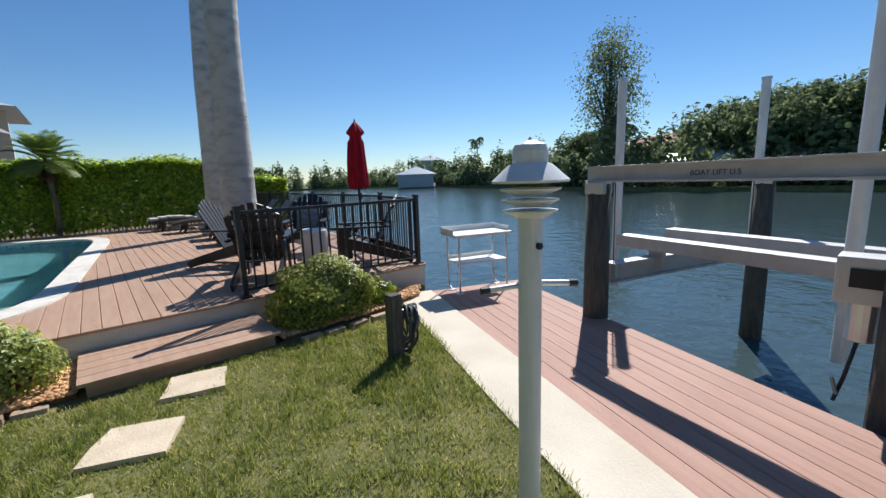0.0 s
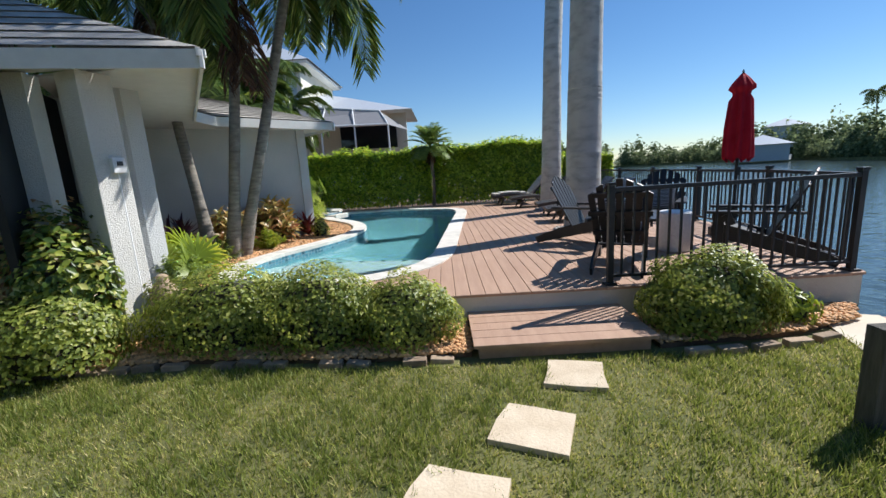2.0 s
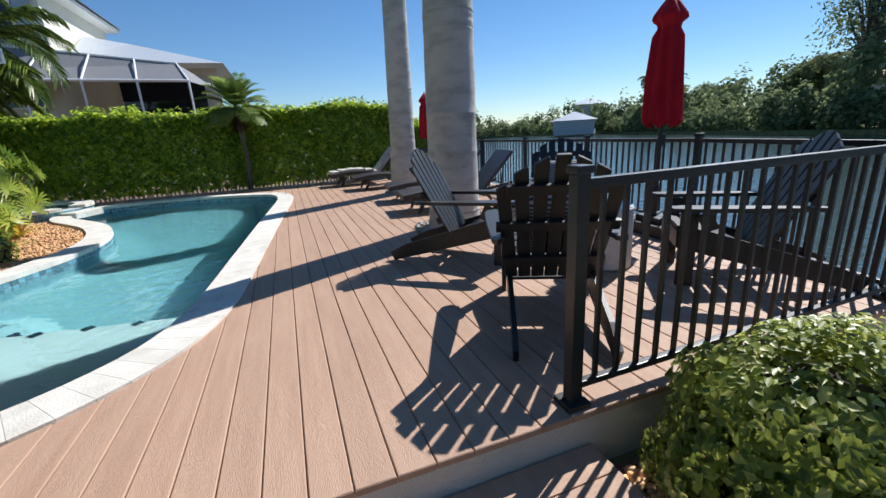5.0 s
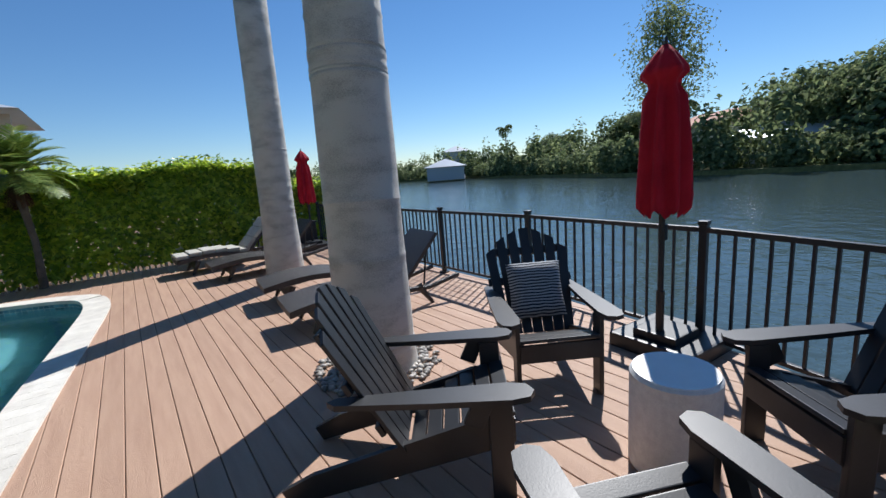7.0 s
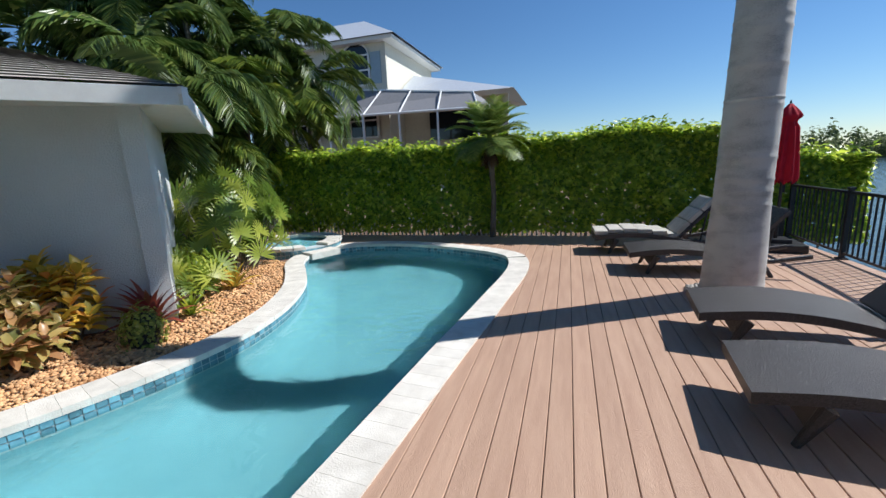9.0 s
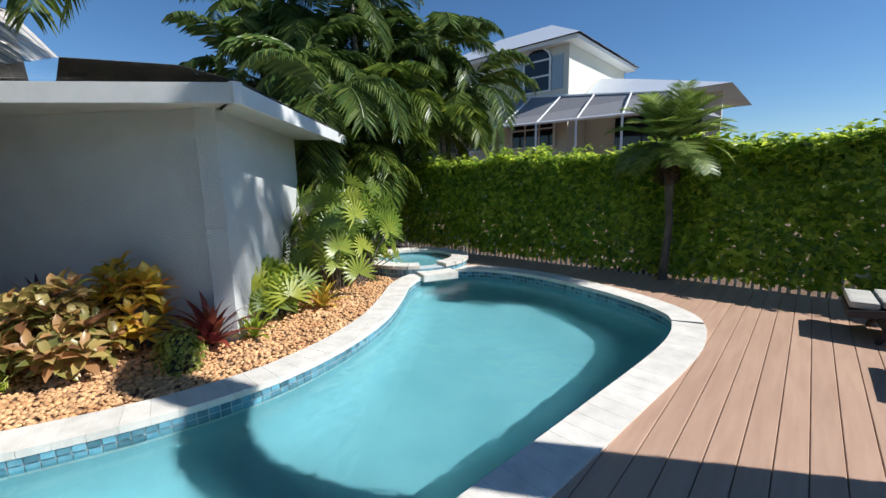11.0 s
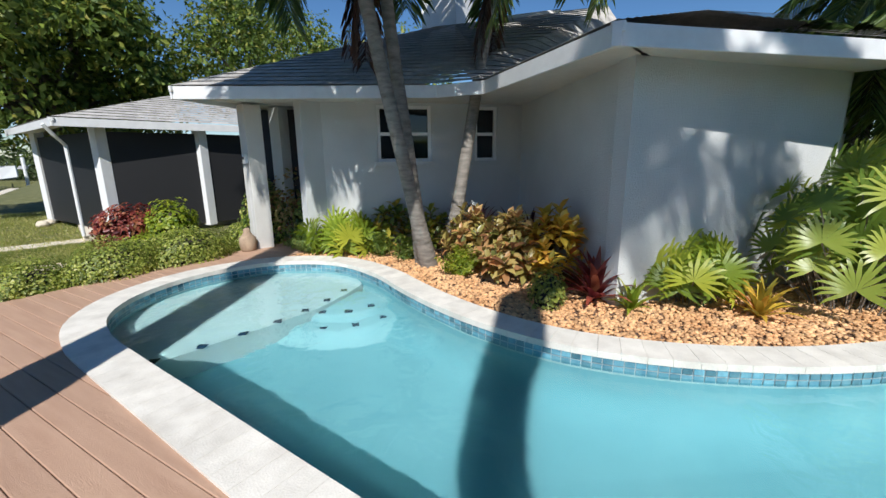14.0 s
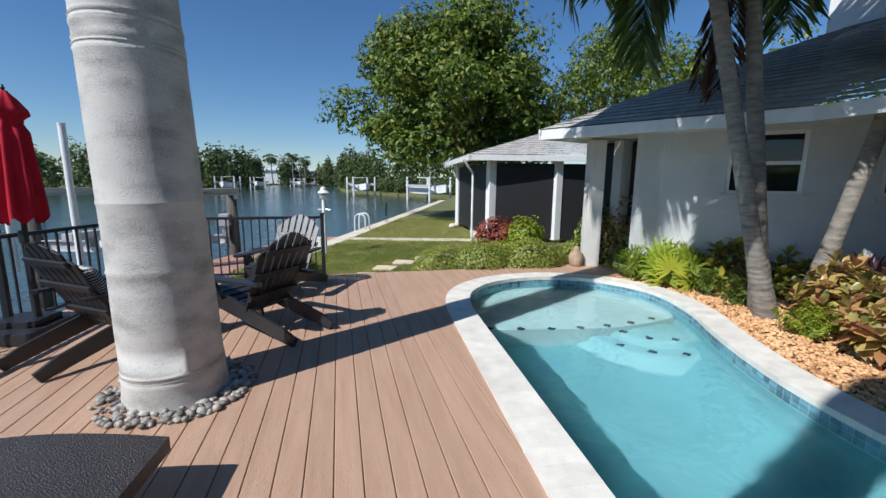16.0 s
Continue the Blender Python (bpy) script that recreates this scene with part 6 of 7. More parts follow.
for k in range(7):
    bm = bmesh.new()
    bmesh.ops.create_icosphere(bm, subdivisions=2, radius=0.16 * rk.uniform(0.7, 1.2))
    for v in bm.verts:
        v.co *= 1 + 0.16 * noise.noise(v.co * 7 + Vector((k, 0, 0)))
        v.co.z *= 0.7
    ob = part("rock", bm, "concrete", label="pale rounded garden boulder beside the lawn")
    ob.location = (-4.6 - rk.uniform(0, 0.9), -8.7 - rk.uniform(0, 0.8), LZ + 0.05)
    tagged(ob, category="rock", group="boulders by the lawn")
bush((-4.7, -4.2, 0.0), (0.75, 0.5, 0.62), 2600, 0.10, "redleaf", "red leaved copperleaf bush before the porch", 60, lumps=0.15)
bush((-5.1, -3.4, 0.0), (0.55, 0.45, 0.7), 2000, 0.09, "lime", "bright yellow green bush before the porch", 61, lumps=0.15)
bush((-4.4, -3.0, 0.0), (0.6, 0.4, 0.28), 2000, 0.06, "lime", "low yellow green ground cover", 65)

# ---- broad trees ----
def tree(at, height, radii, clumps, per, size, material, label, seed, name="tree", trunk=0.3, lean=(0, 0), spread=1.0, clump=0.21):
    """A branching trunk with leaf clumps at the limb ends, gaps between."""
    rng = random.Random(seed)
    t = thing(name, label, "tree", at=at)
    bm = bmesh.new()
    fork = Vector((lean[0] * 0.3, lean[1] * 0.3, height * 0.32))
    tube(bm, [(0, 0, -0.3), (lean[0] * 0.15, lean[1] * 0.15, height * 0.16), fork], [trunk, trunk * 0.8, trunk * 0.6], 12)
    part("trunk", bm, "woodbark", t)
    P, N = [], []
    for k in range(clumps):
        a = 2.399 * k + rng.uniform(-0.3, 0.3)
        u = rng.uniform(-0.55, 1)
        rr = math.sqrt(max(0, 1 - u * u)) * rng.uniform(0.45, 1.0) * spread
        c = Vector((lean[0] + radii[0] * rr * math.cos(a), lean[1] + radii[1] * rr * math.sin(a), height * 0.62 + radii[2] * u * rng.uniform(0.6, 1.0)))
        if k % 2 == 0:
            mid = fork.lerp(c, 0.5) + Vector((rng.uniform(-0.3, 0.3), rng.uniform(-0.3, 0.3), 0.3))
            bm = bmesh.new()
            tube(bm, [fork, mid, c], [trunk * 0.35, trunk * 0.18, trunk * 0.06], 6)
            part("limb", bm, "woodbark", t)
        s = rng.uniform(0.6, 1.2) * (radii[0] + radii[2]) * clump
        p, d = blob_points(per, (0, 0, 0), (s * 1.2, s * 1.2, s * 0.8), seed * 100 + k, 0.7, 0.25, low=-2)
        P.append(p + np.array(c))
        N.append(d)
    leaves("crown", np.concatenate(P), np.concatenate(N), size, material, t, seed=seed, droop=0.2)
    return t

tree((-6.9, -13.5, 0.0), 8.7, (4.2, 4.0, 4.3), 70, 620, 0.27, "tree", "large spreading seagrape tree beside the porch", 1, trunk=0.28, lean=(1.2, 0.5), spread=1.12, clump=0.155)
tree((-13.5, -11.0, 0.0), 9.0, (4.2, 3.6, 2.8), 50, 330, 0.2, "tree", "open branched tree behind the house", 2, trunk=0.25, clump=0.15)
tree((-15.0, -4.0, 0.0), 6.5, (3.0, 3.0, 2.2), 26, 260, 0.18, "tree", "green garden tree behind the house", 3, trunk=0.2)

# ---- neighbour's house beyond the hedge ----
M["cream"] = plain("cream_siding", (0.66, 0.64, 0.54), 0.8, vary=0.05)
M["meshroof"] = plain("grey_screen_roof", (0.20, 0.20, 0.21), 0.7, vary=0.1)
M["metalroof"] = plain("pale_metal_roof", (0.62, 0.65, 0.68), 0.4, 0.2, vary=0.06)
M["shutter"] = plain("blue_grey_shutter", (0.34, 0.44, 0.50), 0.6, vary=0.05)
nb = thing("neighbour_house", "two storey cream house with a screened pool cage", "house")
bm = bmesh.new()
wall(bm, (-22, 27), (-11.3, 27), 0.2, 9.5, 0.25, ((7.85, 9.35, 7.3, 9.1),))
part("front_wall", bm, "cream", nb, "cream horizontal siding wall")
bm = bmesh.new()
wall(bm, (-11.31, 27.26), (-11.31, 36), 0.2, 9.48, 0.25)
part("side_wall", bm, "cream", nb)
bm = bmesh.new()
wall(bm, (-11.28, 29.5), (-4.2, 29.5), 0.2, 6.2, 0.25)
part("low_wall", bm, "cream", nb)
bm = bmesh.new()
box(bm, -16.6, 31.4, 9.6, 12.0, 9.9, 0.22, None, 0.02)
part("eave_board", bm, "white", nb)
bm = bmesh.new()
tp = [bm.verts.new(v) for v in ((-22.8, 26.3, 9.72), (-10.4, 26.3, 9.72), (-10.4, 36.5, 9.72), (-22.8, 36.5, 9.72), (-18.5, 31, 12.2), (-14.5, 31, 12.2))]
for f_ in ((0, 1, 5, 4), (1, 2, 5), (2, 3, 4, 5), (3, 0, 4)):
    bm.faces.new([tp[i] for i in f_])
part("upper_roof", bm, "metalroof", nb, "pale standing seam metal roof")
bm = bmesh.new()
tp = [bm.verts.new(v) for v in ((-11.2, 27.6, 6.2), (-3.6, 27.6, 6.2), (-3.6, 36, 6.2), (-11.2, 36, 6.2), (-11.2, 31.5, 8.3), (-9.0, 31.5, 7.9))]
for f_ in ((0, 1, 5, 4), (1, 2, 5), (2, 3, 4, 5)):
    bm.faces.new([tp[i] for i in f_])
part("lower_roof", bm, "metalroof", nb, "pale standing seam metal roof")

def far_window(cx, z0, z1, w, y, arch=False, bars=2):
    bm = bmesh.new()
    box(bm, cx, y - 0.02, (z0 + z1) / 2, w, 0.06, z1 - z0)
    if arch:
        a0 = [bm.verts.new((cx + w / 2 * math.cos(a), y - 0.05, z1 + w * 0.42 * math.sin(a))) for a in np.linspace(0, math.pi, 14)]
        bm.faces.new(a0)
    wn_ = part("window", bm, "glass", nb, "dark window with white bars")
    bm = bmesh.new()
    for s in (-0.5, 0.5):
        box(bm, cx + s * w, y - 0.06, (z0 + z1) / 2, 0.12, 0.1, z1 - z0 + 0.1)
    for z in (z0, (z0 + z1) / 2, z1):
        box(bm, cx, y - 0.06, z, w, 0.09, 0.09)
    for k in range(1, bars):
        box(bm, cx - w / 2 + w * k / bars, y - 0.055, (z0 + z1) / 2, 0.07, 0.07, z1 - z0)
    if arch:
        pts = [(cx + w / 2 * math.cos(a), y - 0.07, z1 + w * 0.42 * math.sin(a)) for a in np.linspace(0, math.pi, 14)]
        tube(bm, pts, 0.06, 6)
    part("window_frame", bm, "white", wn_)
    return wn_

far_window(-13.3, 7.1, 8.85, 1.75, 26.99, True, 1)
for s in (-1, 1):
    bm = bmesh.new()
    box(bm, -13.3 + s * 1.32, 26.96, 8.05, 0.66, 0.07, 1.85)
    part("shutter", bm, "shutter", nb, "blue grey louvred shutter")
for cx, w, bars in ((-17.7, 2.6, 3), (-13.5, 2.9, 3), (-20.6, 2.2, 2)):
    far_window(cx, 3.9, 6.0, w, 26.9, False, bars)
bm = bmesh.new()
box(bm, -7.2, 29.3, 4.5, 4.4, 0.08, 1.8)
part("glass_door", bm, "glass", nb)
# screened pool cage
q = [(-20.5, 24.0, 5.0), (-5.0, 24.0, 4.75), (-5.9, 27.0, 6.05), (-19.5, 27.0, 7.5)]
bm = bmesh.new()
bm.faces.new([bm.verts.new(v) for v in q])
part("cage_roof", bm, "meshroof", nb, "dark grey screen roof of the pool cage")
bm = bmesh.new()
bm.faces.new([bm.verts.new(v) for v in ((-5.0, 24.0, 4.75), (-3.9, 28.0, 4.7), (-5.9, 27.0, 6.05))])
part("cage_side_roof", bm, "meshroof", nb)
for k in range(8):
    s = k / 7
    a, b = Vector(q[0]).lerp(Vector(q[1]), s), Vector(q[3]).lerp(Vector(q[2]), s)
    bm = bmesh.new()
    tube(bm, [a + Vector((0, 0, 0.04)), b + Vector((0, 0, 0.04))], 0.05, 6)
    part("cage_rib", bm, "white", nb)
    bm = bmesh.new()
    tube(bm, [(a.x, a.y, 0.2), a], 0.06, 6)
    part("cage_post", bm, "white", nb)
for s0, s1 in ((0, 1), (3, 2)):
    bm = bmesh.new()
    tube(bm, [Vector(q[s0]) + Vector((0, 0, 0.03)), Vector(q[s1]) + Vector((0, 0, 0.03))], 0.07, 6)
    part("cage_beam", bm, "white", nb)

# ---- far shores ----
EAST = [(30, -190), (42, -120), (46, -60), (50, -20), (50, -2), (49, 8), (48, 16), (52, 31), (60, 48), (66, 66), (78, 92), (70, 120), (30, 135), (-20, 140), (-80, 130)]
SOUTH = [(24, -80), (24, -114), (18, -185), (4, -185), (-0.5, -98), (-6.5, -72), (-15, -57), (-17, -44), (-19, -30)]
bm = bmesh.new()
slab(bm, EAST + [(-80, 400), (500, 400), (500, -400), (30, -400)], -3, -0.3)
part("far_bank", bm, "lawn", kind="structure", label="low green bank across the canal")
bm = bmesh.new()
slab(bm, [(14, -190), (0, -185), (-0.8, -98), (-6.8, -72), (-15.3, -57), (-17.3, -44), (-19.5, -26), (-80, -26), (-80, -200)], -3, -0.3)
part("far_bank", bm, "lawn", kind="structure", label="low green bank at the canal bend")

def along(line, step, seed, jitter):
    rng = random.Random(seed)
    out = []
    for (x0, y0), (x1, y1) in zip(line, line[1:]):
        L = math.hypot(x1 - x0, y1 - y0)
        for k in range(max(1, int(L / step))):
            s = (k + rng.random()) / max(1, int(L / step))
            out.append((x0 + (x1 - x0) * s, y0 + (y1 - y0) * s, rng.uniform(0, jitter)))
    return out

def thicket(name, spots, normal, h0, h1, size, per, seed, label, material="far"):
    rng = random.Random(seed)
    P, N = [], []
    for i, (x, y, j) in enumerate(spots):
        h = rng.uniform(h0, h1)
        r = rng.uniform(1.6, 3.2)
        nx, ny = normal(x, y)
        p, d = blob_points(per, (x + nx * (1.5 + j), y + ny * (1.5 + j), h * 0.45 - 0.5), (r, r, h * 0.55), seed * 1000 + i, 0.6, 0.2, low=-0.9)
        P.append(p)
        N.append(d)
    ob = leaves(name, np.concatenate(P), np.concatenate(N), size, material, None, label, "stuff", seed=seed, ratio=0.8)
    return tagged(ob, category="trees")

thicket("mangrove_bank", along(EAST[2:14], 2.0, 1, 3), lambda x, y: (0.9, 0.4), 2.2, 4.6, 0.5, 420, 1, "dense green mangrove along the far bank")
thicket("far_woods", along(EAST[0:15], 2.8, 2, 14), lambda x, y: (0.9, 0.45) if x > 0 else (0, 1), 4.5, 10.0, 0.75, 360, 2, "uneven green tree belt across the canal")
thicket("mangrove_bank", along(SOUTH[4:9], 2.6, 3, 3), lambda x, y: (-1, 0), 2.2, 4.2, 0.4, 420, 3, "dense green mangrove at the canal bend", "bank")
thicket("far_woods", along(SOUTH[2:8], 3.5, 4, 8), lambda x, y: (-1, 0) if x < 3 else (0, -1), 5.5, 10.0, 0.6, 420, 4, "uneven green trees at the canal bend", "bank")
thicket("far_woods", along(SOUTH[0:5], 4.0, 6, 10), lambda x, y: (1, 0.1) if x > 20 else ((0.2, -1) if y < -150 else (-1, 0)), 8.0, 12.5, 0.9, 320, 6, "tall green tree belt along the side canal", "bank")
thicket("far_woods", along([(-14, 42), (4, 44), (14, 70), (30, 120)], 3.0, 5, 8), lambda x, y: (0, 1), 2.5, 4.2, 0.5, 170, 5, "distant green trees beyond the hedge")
tree((59, 27, -0.3), 21, (4.0, 4.0, 9.8), 80, 60, 0.5, "far", "tall thin casuarina tree across the canal", 11, "casuarina", 0.5, spread=0.75)
for i, (x, y, h, r) in enumerate(((62, 8, 11, 6.5), (66, 13, 10, 6), (60, 2, 10, 6), (62, -6, 11, 5), (75, 40, 9, 6), (90, 70, 9, 6), (60, -40, 11, 6.5), (56, -62, 9, 6), (40, 140, 7, 6))):
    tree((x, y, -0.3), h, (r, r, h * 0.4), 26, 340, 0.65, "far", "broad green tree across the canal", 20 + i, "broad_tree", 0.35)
for i, (x, y, h) in enumerate(((58, -4, 12), (62, 26, 9), (66, 30, 8), (70, 36, 8.5), (30, -118, 9), (22, -150, 10), (16, -160, 11), (12, -165, 10), (34, -100, 9), (86, 60, 8), (100, 95, 14))):
    pm = thing("coconut_palm", "tall palm on the far bank", "palm tree", "palms across the canal", at=(x, y, -0.4))
    palm_trunk("trunk", [(0, 0, 0), (0.4, 0.2, h * 0.5), (0.2, 0.5, h)], [0.25, 0.18, 0.15], pm, "bark2", 8, 0.0, 8, i)
    crown("crown", (0.2, 0.5, h), 16, 3.0, 1.2, pm, "far", 70 + i, (-0.6, 1.2), 1.7, 12, 0.6, 0.14)
M["tileroof"] = plain("terracotta_roof", (0.42, 0.17, 0.11), 0.8, vary=0.1)
M["greywall"] = plain("grey_siding", (0.45, 0.48, 0.5), 0.8, vary=0.06)

def far_house(at, rz, w, d, h, wallm, roofm, label, rows=1):
    """A far house with openings, eaves and a hip roof."""
    hs = thing("far_house", label, "house", "houses across the canal", at=at, rz=rz)
    bm = bmesh.new()
    box(bm, 0, 0, h / 2, w, d, h)
    part("wall", bm, wallm, hs)
    bm = bmesh.new()
    v = [bm.verts.new(p) for p in ((-w / 2 - 0.7, -d / 2 - 0.7, h), (w / 2 + 0.7, -d / 2 - 0.7, h), (w / 2 + 0.7, d / 2 + 0.7, h), (-w / 2 - 0.7, d / 2 + 0.7, h), (-w / 4, 0, h + d * 0.22), (w / 4, 0, h + d * 0.22))]
    for f_ in ((0, 1, 5, 4), (1, 2, 5), (2, 3, 4, 5), (3, 0, 4), (3, 2, 1, 0)):
        bm.faces.new([v[i] for i in f_])
    part("roof", bm, roofm, hs)
    for r in range(rows):
        for k in range(5):
            bm = bmesh.new()
            box(bm, -w / 2 + w * (k + 0.5) / 5, -d / 2 - 0.03, h * (r + 0.55) / rows, w / 5 * 0.55, 0.1, h / rows * 0.45)
            part("window", bm, "glass", hs)
    return hs

far_house((66, 84, -0.4), 48, 13, 9, 3.2, "greywall", "metalroof", "low white roofed boathouse across the canal")
far_house((93, 112, -0.4), 50, 12, 9, 8.2, "greywall", "metalroof", "grey two storey house across the canal", 2)
far_house((74, 26, 0.6), 60, 15, 9, 5.0, "cream", "tileroof", "house with a terracotta roof among trees", 1)
far_house((62, 12, -0.2), 78, 20, 8, 3.0, "greywall", "metalroof", "low white house across the canal", 1)
far_house((22, -205, 0.0), 0, 24, 10, 6, "white", "metalroof", "white house at the canal bend", 2)
far_house((64, -14, -0.2), 95, 16, 9, 3.2, "cream", "metalroof", "low pale house across the canal", 1)

def far_lift(at, rz):
    """A far boat on its lift: piles, beams and a white hull."""
    fl = thing("far_boat_lift", "white boat on a piled lift at the far bank", "boat lift", "far boat lifts", at=at, rz=rz)
    for x in (-1.8, 1.8):
        for y in (-2.6, 2.6):
            bm = bmesh.new()
            tube(bm, [(x, y, -1.5), (x, y, 3.2)], 0.14, 8)
            part("pile", bm, "white", fl)
        bm = bmesh.new()
        box(bm, x, 0, 2.0, 0.2, 5.8, 0.3)
        part("beam", bm, "galv", fl)
    bm = bmesh.new()
    hull = [(-1.1, 0.5), (1.1, 0.5), (1.3, 1.5), (-1.3, 1.5)]
    rr = []
    for y, s in ((-3.0, 1.0), (1.5, 1.0), (3.0, 0.55), (3.9, 0.05)):
        rr.append([bm.verts.new((x * s, y, z + (1 - s) * 0.3)) for x, z in hull])
    for a, b in zip(rr, rr[1:]):
        for k in range(4):
            bm.faces.new((a[k], a[(k + 1) % 4], b[(k + 1) % 4], b[k]))
    bm.faces.new(rr[0])
    bm.faces.new(rr[-1][::-1])
    bmesh.ops.recalc_face_normals(bm, faces=bm.faces)
    bmesh.ops.translate(bm, vec=(0, 0, 0.4), verts=bm.verts)
    part("hull", bm, "white", fl)
    bm = bmesh.new()
    box(bm, 0, -0.4, 3.1, 1.8, 2.2, 0.08)
    part("canopy", bm, "white", fl)
    return fl

f1 = far_lift((-4.0, -66, SEA), 10)
for x, y, a in ((-12.5, -50.0, 25), (22, -88, 0), (20, -112, 0), (14, -150, 20)):
    copy_thing(f1, pose(x, y, SEA, 0, 0, a))

# ---- grass ----
def tufts(p):
    """Slow and quick unevenness of the lawn, from -1 to 1."""
    x, y = p[:, 0], p[:, 1]
    return (np.sin(x * 2.1 + 1.3 * np.sin(y * 1.7)) * np.sin(y * 2.6 + 0.8 * np.sin(x * 3.1)) + 0.8 * np.sin(x * 9.3 + 2 * np.sin(y * 4.1)) * np.sin(y * 8.1 + 1.5 * np.sin(x * 5.3)) + 0.6 * np.sin(x * 23 + y * 7) * np.sin(y * 21 - x * 5)) / 1.6

def grass(name, spots, h, w, seed, label, material="grass"):
    rng = np.random.default_rng(seed)
    p = np.asarray(spots, float)
    n = len(p)
    a = rng.uniform(0, 6.283, n)
    hh = h * rng.uniform(0.5, 1.25, n) * (0.95 + 0.35 * tufts(p) )
    lean = rng.uniform(0.1, 0.9, n)
    b = rng.uniform(0, 6.283, n)
    wx, wy = np.cos(a) * w / 2, np.sin(a) * w / 2
    z = np.full(n, LZ - 0.024)
    v0 = np.stack([p[:, 0] - wx, p[:, 1] - wy, z], 1)
    v1 = np.stack([p[:, 0] + wx, p[:, 1] + wy, z], 1)
    v2 = np.stack([p[:, 0] + np.cos(b) * hh * lean, p[:, 1] + np.sin(b) * hh * lean, z + hh], 1)
    v = np.stack([v0, v1, v2], 1).reshape(-1, 3)
    ob = np_mesh(name, v, np.arange(3 * n).reshape(-1, 3), material, None, label, "stuff")
    return tagged(ob, category="grass")

PAV = ((-0.79, -1.21, 0.19), (-1.22, -1.81, 0.2), (-1.69, -2.32, 0.21), (-2.25, -2.66, 0.22), (-2.95, -3.0, 0.21))
rng = np.random.default_rng(12)

def lawn_spots(x0, x1, y0, y1, n):
    q = np.stack([rng.uniform(x0, x1, n), rng.uniform(y0, y1, n)], 1)
    keep = ((q[:, 0] - 0.37) * SN.x + (q[:, 1] + 3.8) * SN.y) < 0.03
    front = np.interp(q[:, 0], [-7, -6.2, -4.6, -3.4, -2.3, -1.6, -1.45, 0.1, 0.2, 1.4, 1.9, 2.2], [-0.85, -0.85, -0.8, -0.82, -0.93, -0.93, -0.94, -0.94, -1.02, -0.9, -0.6, -0.4])
    keep &= q[:, 1] < front
    for x, y, r in PAV:
        keep &= np.maximum(abs(q[:, 0] - x), abs(q[:, 1] - y)) > r * 0.86
    return q[keep]

near_lawn = lawn_spots(-5.5, 2.3, -5.2, -0.4, 230000)
deep_spot = tufts(near_lawn) + rng.normal(0, 0.35, len(near_lawn)) > 0.05
grass("lawn_grass", near_lawn[~deep_spot], 0.042, 0.0085, 1, "short pale green lawn grass with dry blades")
grass("lawn_grass", near_lawn[deep_spot], 0.058, 0.0085, 3, "deeper green tufts of lawn grass", "grassdark")
grass("lawn_grass", lawn_spots(-7.5, 0.6, -13.5, -5.2, 80000), 0.055, 0.014, 2, "short green lawn grass along the seawall")
# ---- deck, step, coping: pieces ----
deck = thing("deck", "warm brown composite board deck round the pool", "deck")
deck["kind"] = "structure"
bm = bmesh.new()
slab(bm, [(-5.25, -0.03), (2.25, -0.05)] + [(x - 0.12, y) for x, y in DECK[2:6]] + [(-0.7, 10.9), (-0.7, 2.5), (-1.6, 1.0), (-2.6, 0.56), (-4.0, 0.6), (-5.3, 0.6)], 0.0, D - 0.034)
part("deck_base", bm, "gapdark", deck, "dark framing under the boards")
bm = bmesh.new()
slab(bm, [(-7.6, 10.1), (-0.7, 10.15), (-0.7, 10.9), (-7.6, 10.9)], 0.0, D - 0.034)
part("deck_base", bm, "gapdark", deck)
bm = bmesh.new()
wall(bm, (-5.3, -0.085), (2.35, -0.1), 0.0, D - 0.03, 0.05)
wall(bm, (2.355, -0.1), (2.92, 1.76), -0.95, D - 0.03, 0.12)
wall(bm, (2.92, 1.76), (3.14, 3.7), -0.95, D - 0.03, 0.12)
wall(bm, (3.14, 3.7), (3.32, 10.9), -0.95, D - 0.03, 0.12)
part("fascia_wall", bm, "stucco", deck, "cream stucco edge of the deck")
PITCH = 0.1475

def board_piece(x0, x1, ya0, ya1, yb0, yb1, z1, th, parent, material="board"):
    """One board between x0 and x1, whose ends are cut along slanting lines."""
    bm = bmesh.new()
    c = 0.004
    lo = [bm.verts.new(v) for v in ((x0, ya0, z1 - th), (x1, ya1, z1 - th), (x1, yb1, z1 - th), (x0, yb0, z1 - th))]
    mid = [bm.verts.new(v) for v in ((x0, ya0, z1 - c), (x1, ya1, z1 - c), (x1, yb1, z1 - c), (x0, yb0, z1 - c))]
    top = [bm.verts.new(v) for v in ((x0 + c, ya0 + c, z1), (x1 - c, ya1 + c, z1), (x1 - c, yb1 - c, z1), (x0 + c, yb0 - c, z1))]
    bm.faces.new(top)
    for A, B in ((lo, mid), (mid, top)):
        for k in range(4):
            bm.faces.new((A[k], A[(k + 1) % 4], B[(k + 1) % 4], B[k]))
    return part("board", bm, material, parent)

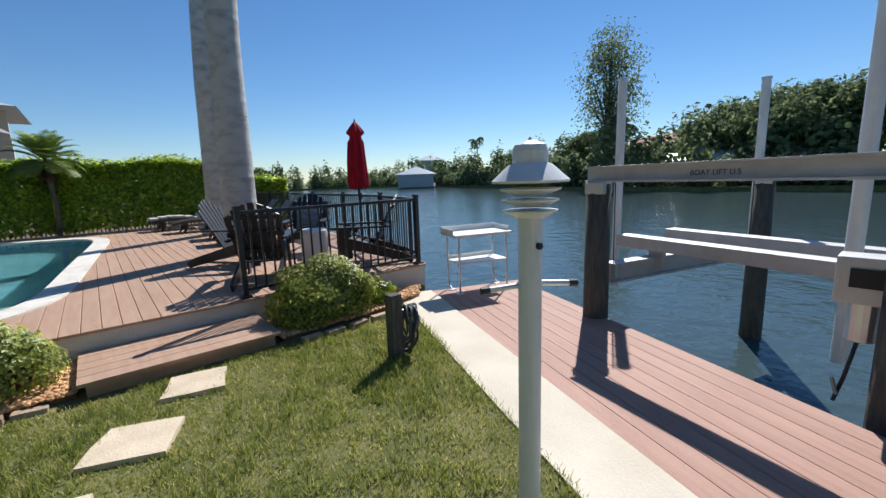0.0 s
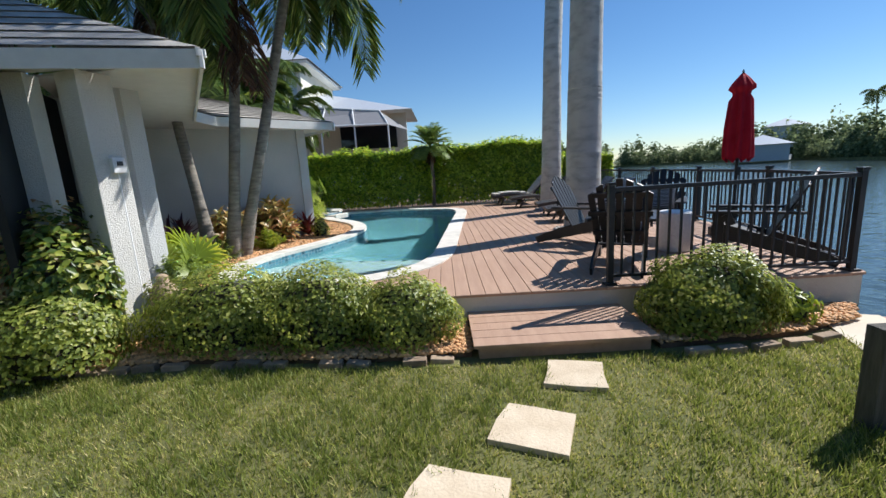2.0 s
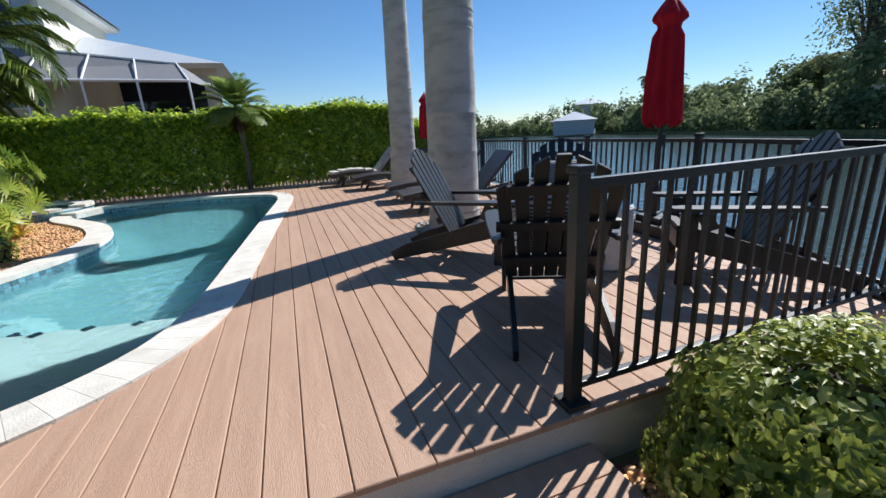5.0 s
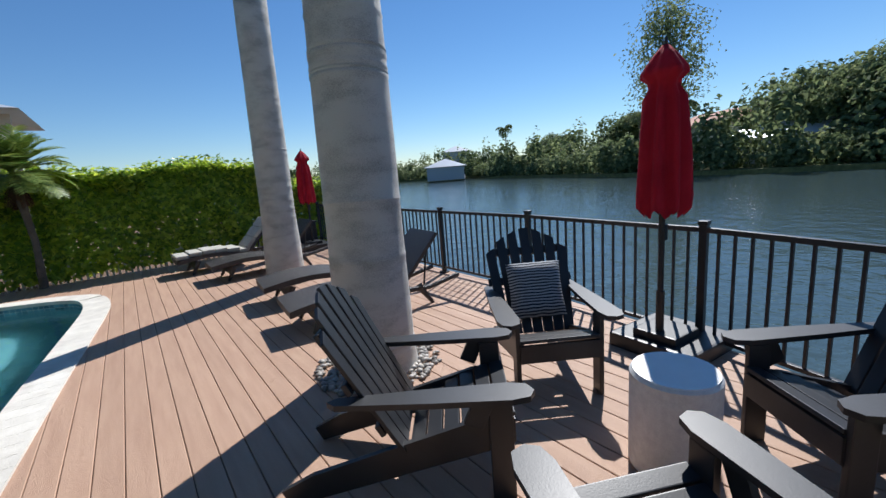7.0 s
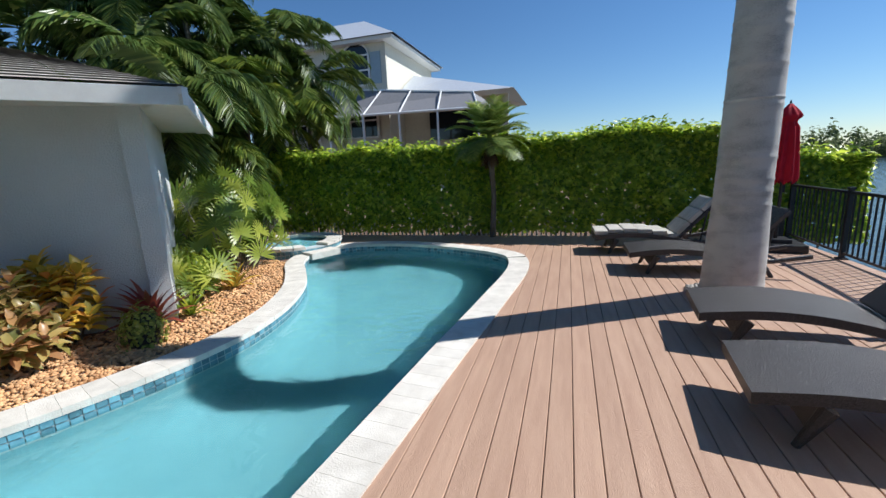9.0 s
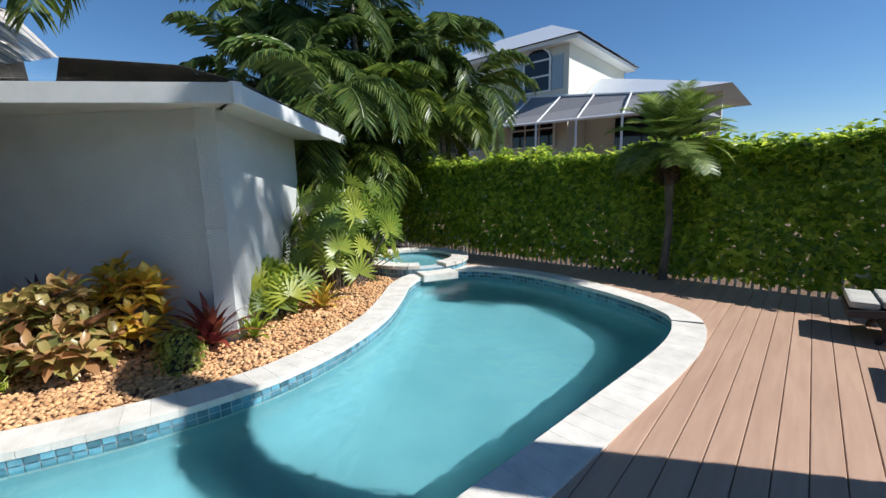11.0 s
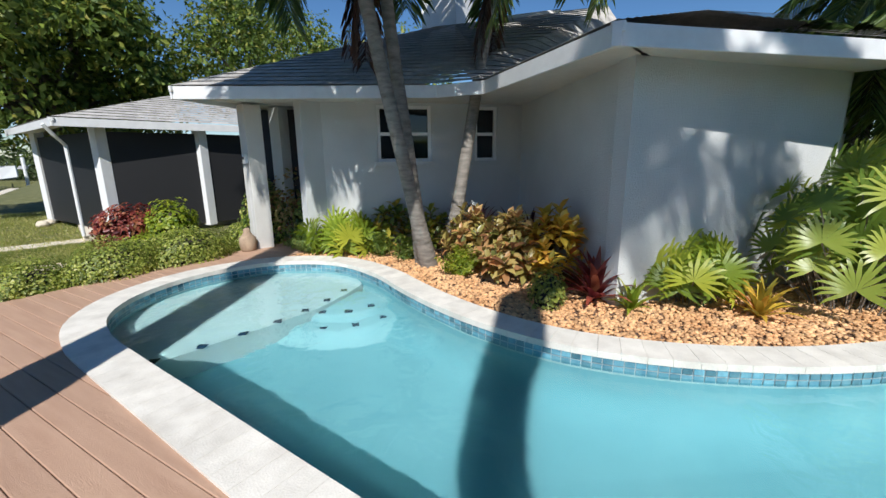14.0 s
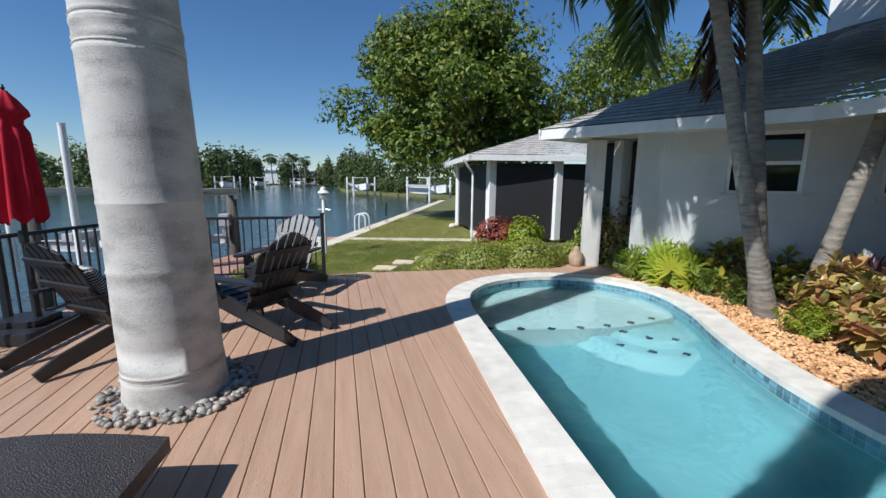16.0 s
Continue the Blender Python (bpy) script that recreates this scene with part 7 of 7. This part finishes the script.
rb = random.Random(4)
x = -5.28
while x < 3.35:
    x0, x1 = x, x + PITCH - 0.0045
    ends = []
    for xx in (x0, x1):
        d = cross_y(xx, DECK)
        p = cross_y(xx, RIM)
        ends.append((d, p))
    (da, pa), (db, pb) = ends
    if len(da) >= 2 and len(db) >= 2:
        if len(pa) >= 2 and len(pb) >= 2:
            segs = [((da[0], db[0]), (pa[0], pb[0])), ((pa[-1], pb[-1]), (da[-1], db[-1]))]
            if x < -4.55:
                segs = [((da[0], db[0]), (0.85, 0.85)), segs[1]]
        elif x < -4.2:
            segs = [((da[0], db[0]), (0.85, 0.85)), ((max(da[0], 9.9), max(db[0], 9.9)), (da[-1], db[-1]))]
        else:
            segs = [((da[0], db[0]), (da[-1], db[-1]))]
        for (s0, s1), (e0, e1) in segs:
            if min(e0 - s0, e1 - s1) < 0.05:
                continue
            if min(e0 - s0, e1 - s1) > 6.0 and x < -4.6:
                m = s0 + (e0 - s0) * rb.uniform(0.3, 0.7)
                board_piece(x0, x1, s0, s1, m, m, D, 0.028, deck)
                board_piece(x0, x1, m + 0.004, m + 0.004, e0, e1, D, 0.028, deck)
            else:
                board_piece(x0, x1, s0, s1, e0, e1, D, 0.028, deck)
    x += PITCH
# strip behind the pool, left of the main boards
for k in range(14):
    x0 = -5.3 - PITCH * (k + 1)
    board_piece(x0, x0 + PITCH - 0.006, 9.85 + 0.02 * k, 9.85 + 0.02 * k, 10.85, 10.85, D, 0.028, deck)
step = thing("deck_step", "low brown composite board step on the lawn before the deck", "step")
bm = bmesh.new()
box(bm, -0.75, -0.49, 0.075, 1.38, 0.72, 0.15)
part("riser", bm, "board", step, "shaded brown riser")
for k in range(5):
    y0 = -0.905 + 0.161 * k
    bm = bmesh.new()
    box(bm, -0.75, y0 + 0.08, 0.172, 1.47, 0.155, 0.028, None, 0.004)
    part("board", bm, "board", step)
pts = ring_walk(COPE, 0.155)
for k in range(len(pts) - 1):
    (a, da_), (b, db_) = pts[k], pts[k + 1]
    na, nb = np.array((-da_[1], da_[0])), np.array((-db_[1], db_[0]))
    a2, b2 = a + (b - a) * 0.006, b - (b - a) * 0.006
    bm = bmesh.new()
    slab(bm, [tuple(a2), tuple(b2), tuple(b2 + nb * 0.31), tuple(a2 + na * 0.31)], D - 0.035, D + 0.017)
    part("coping_stone", bm, "coping", pool)
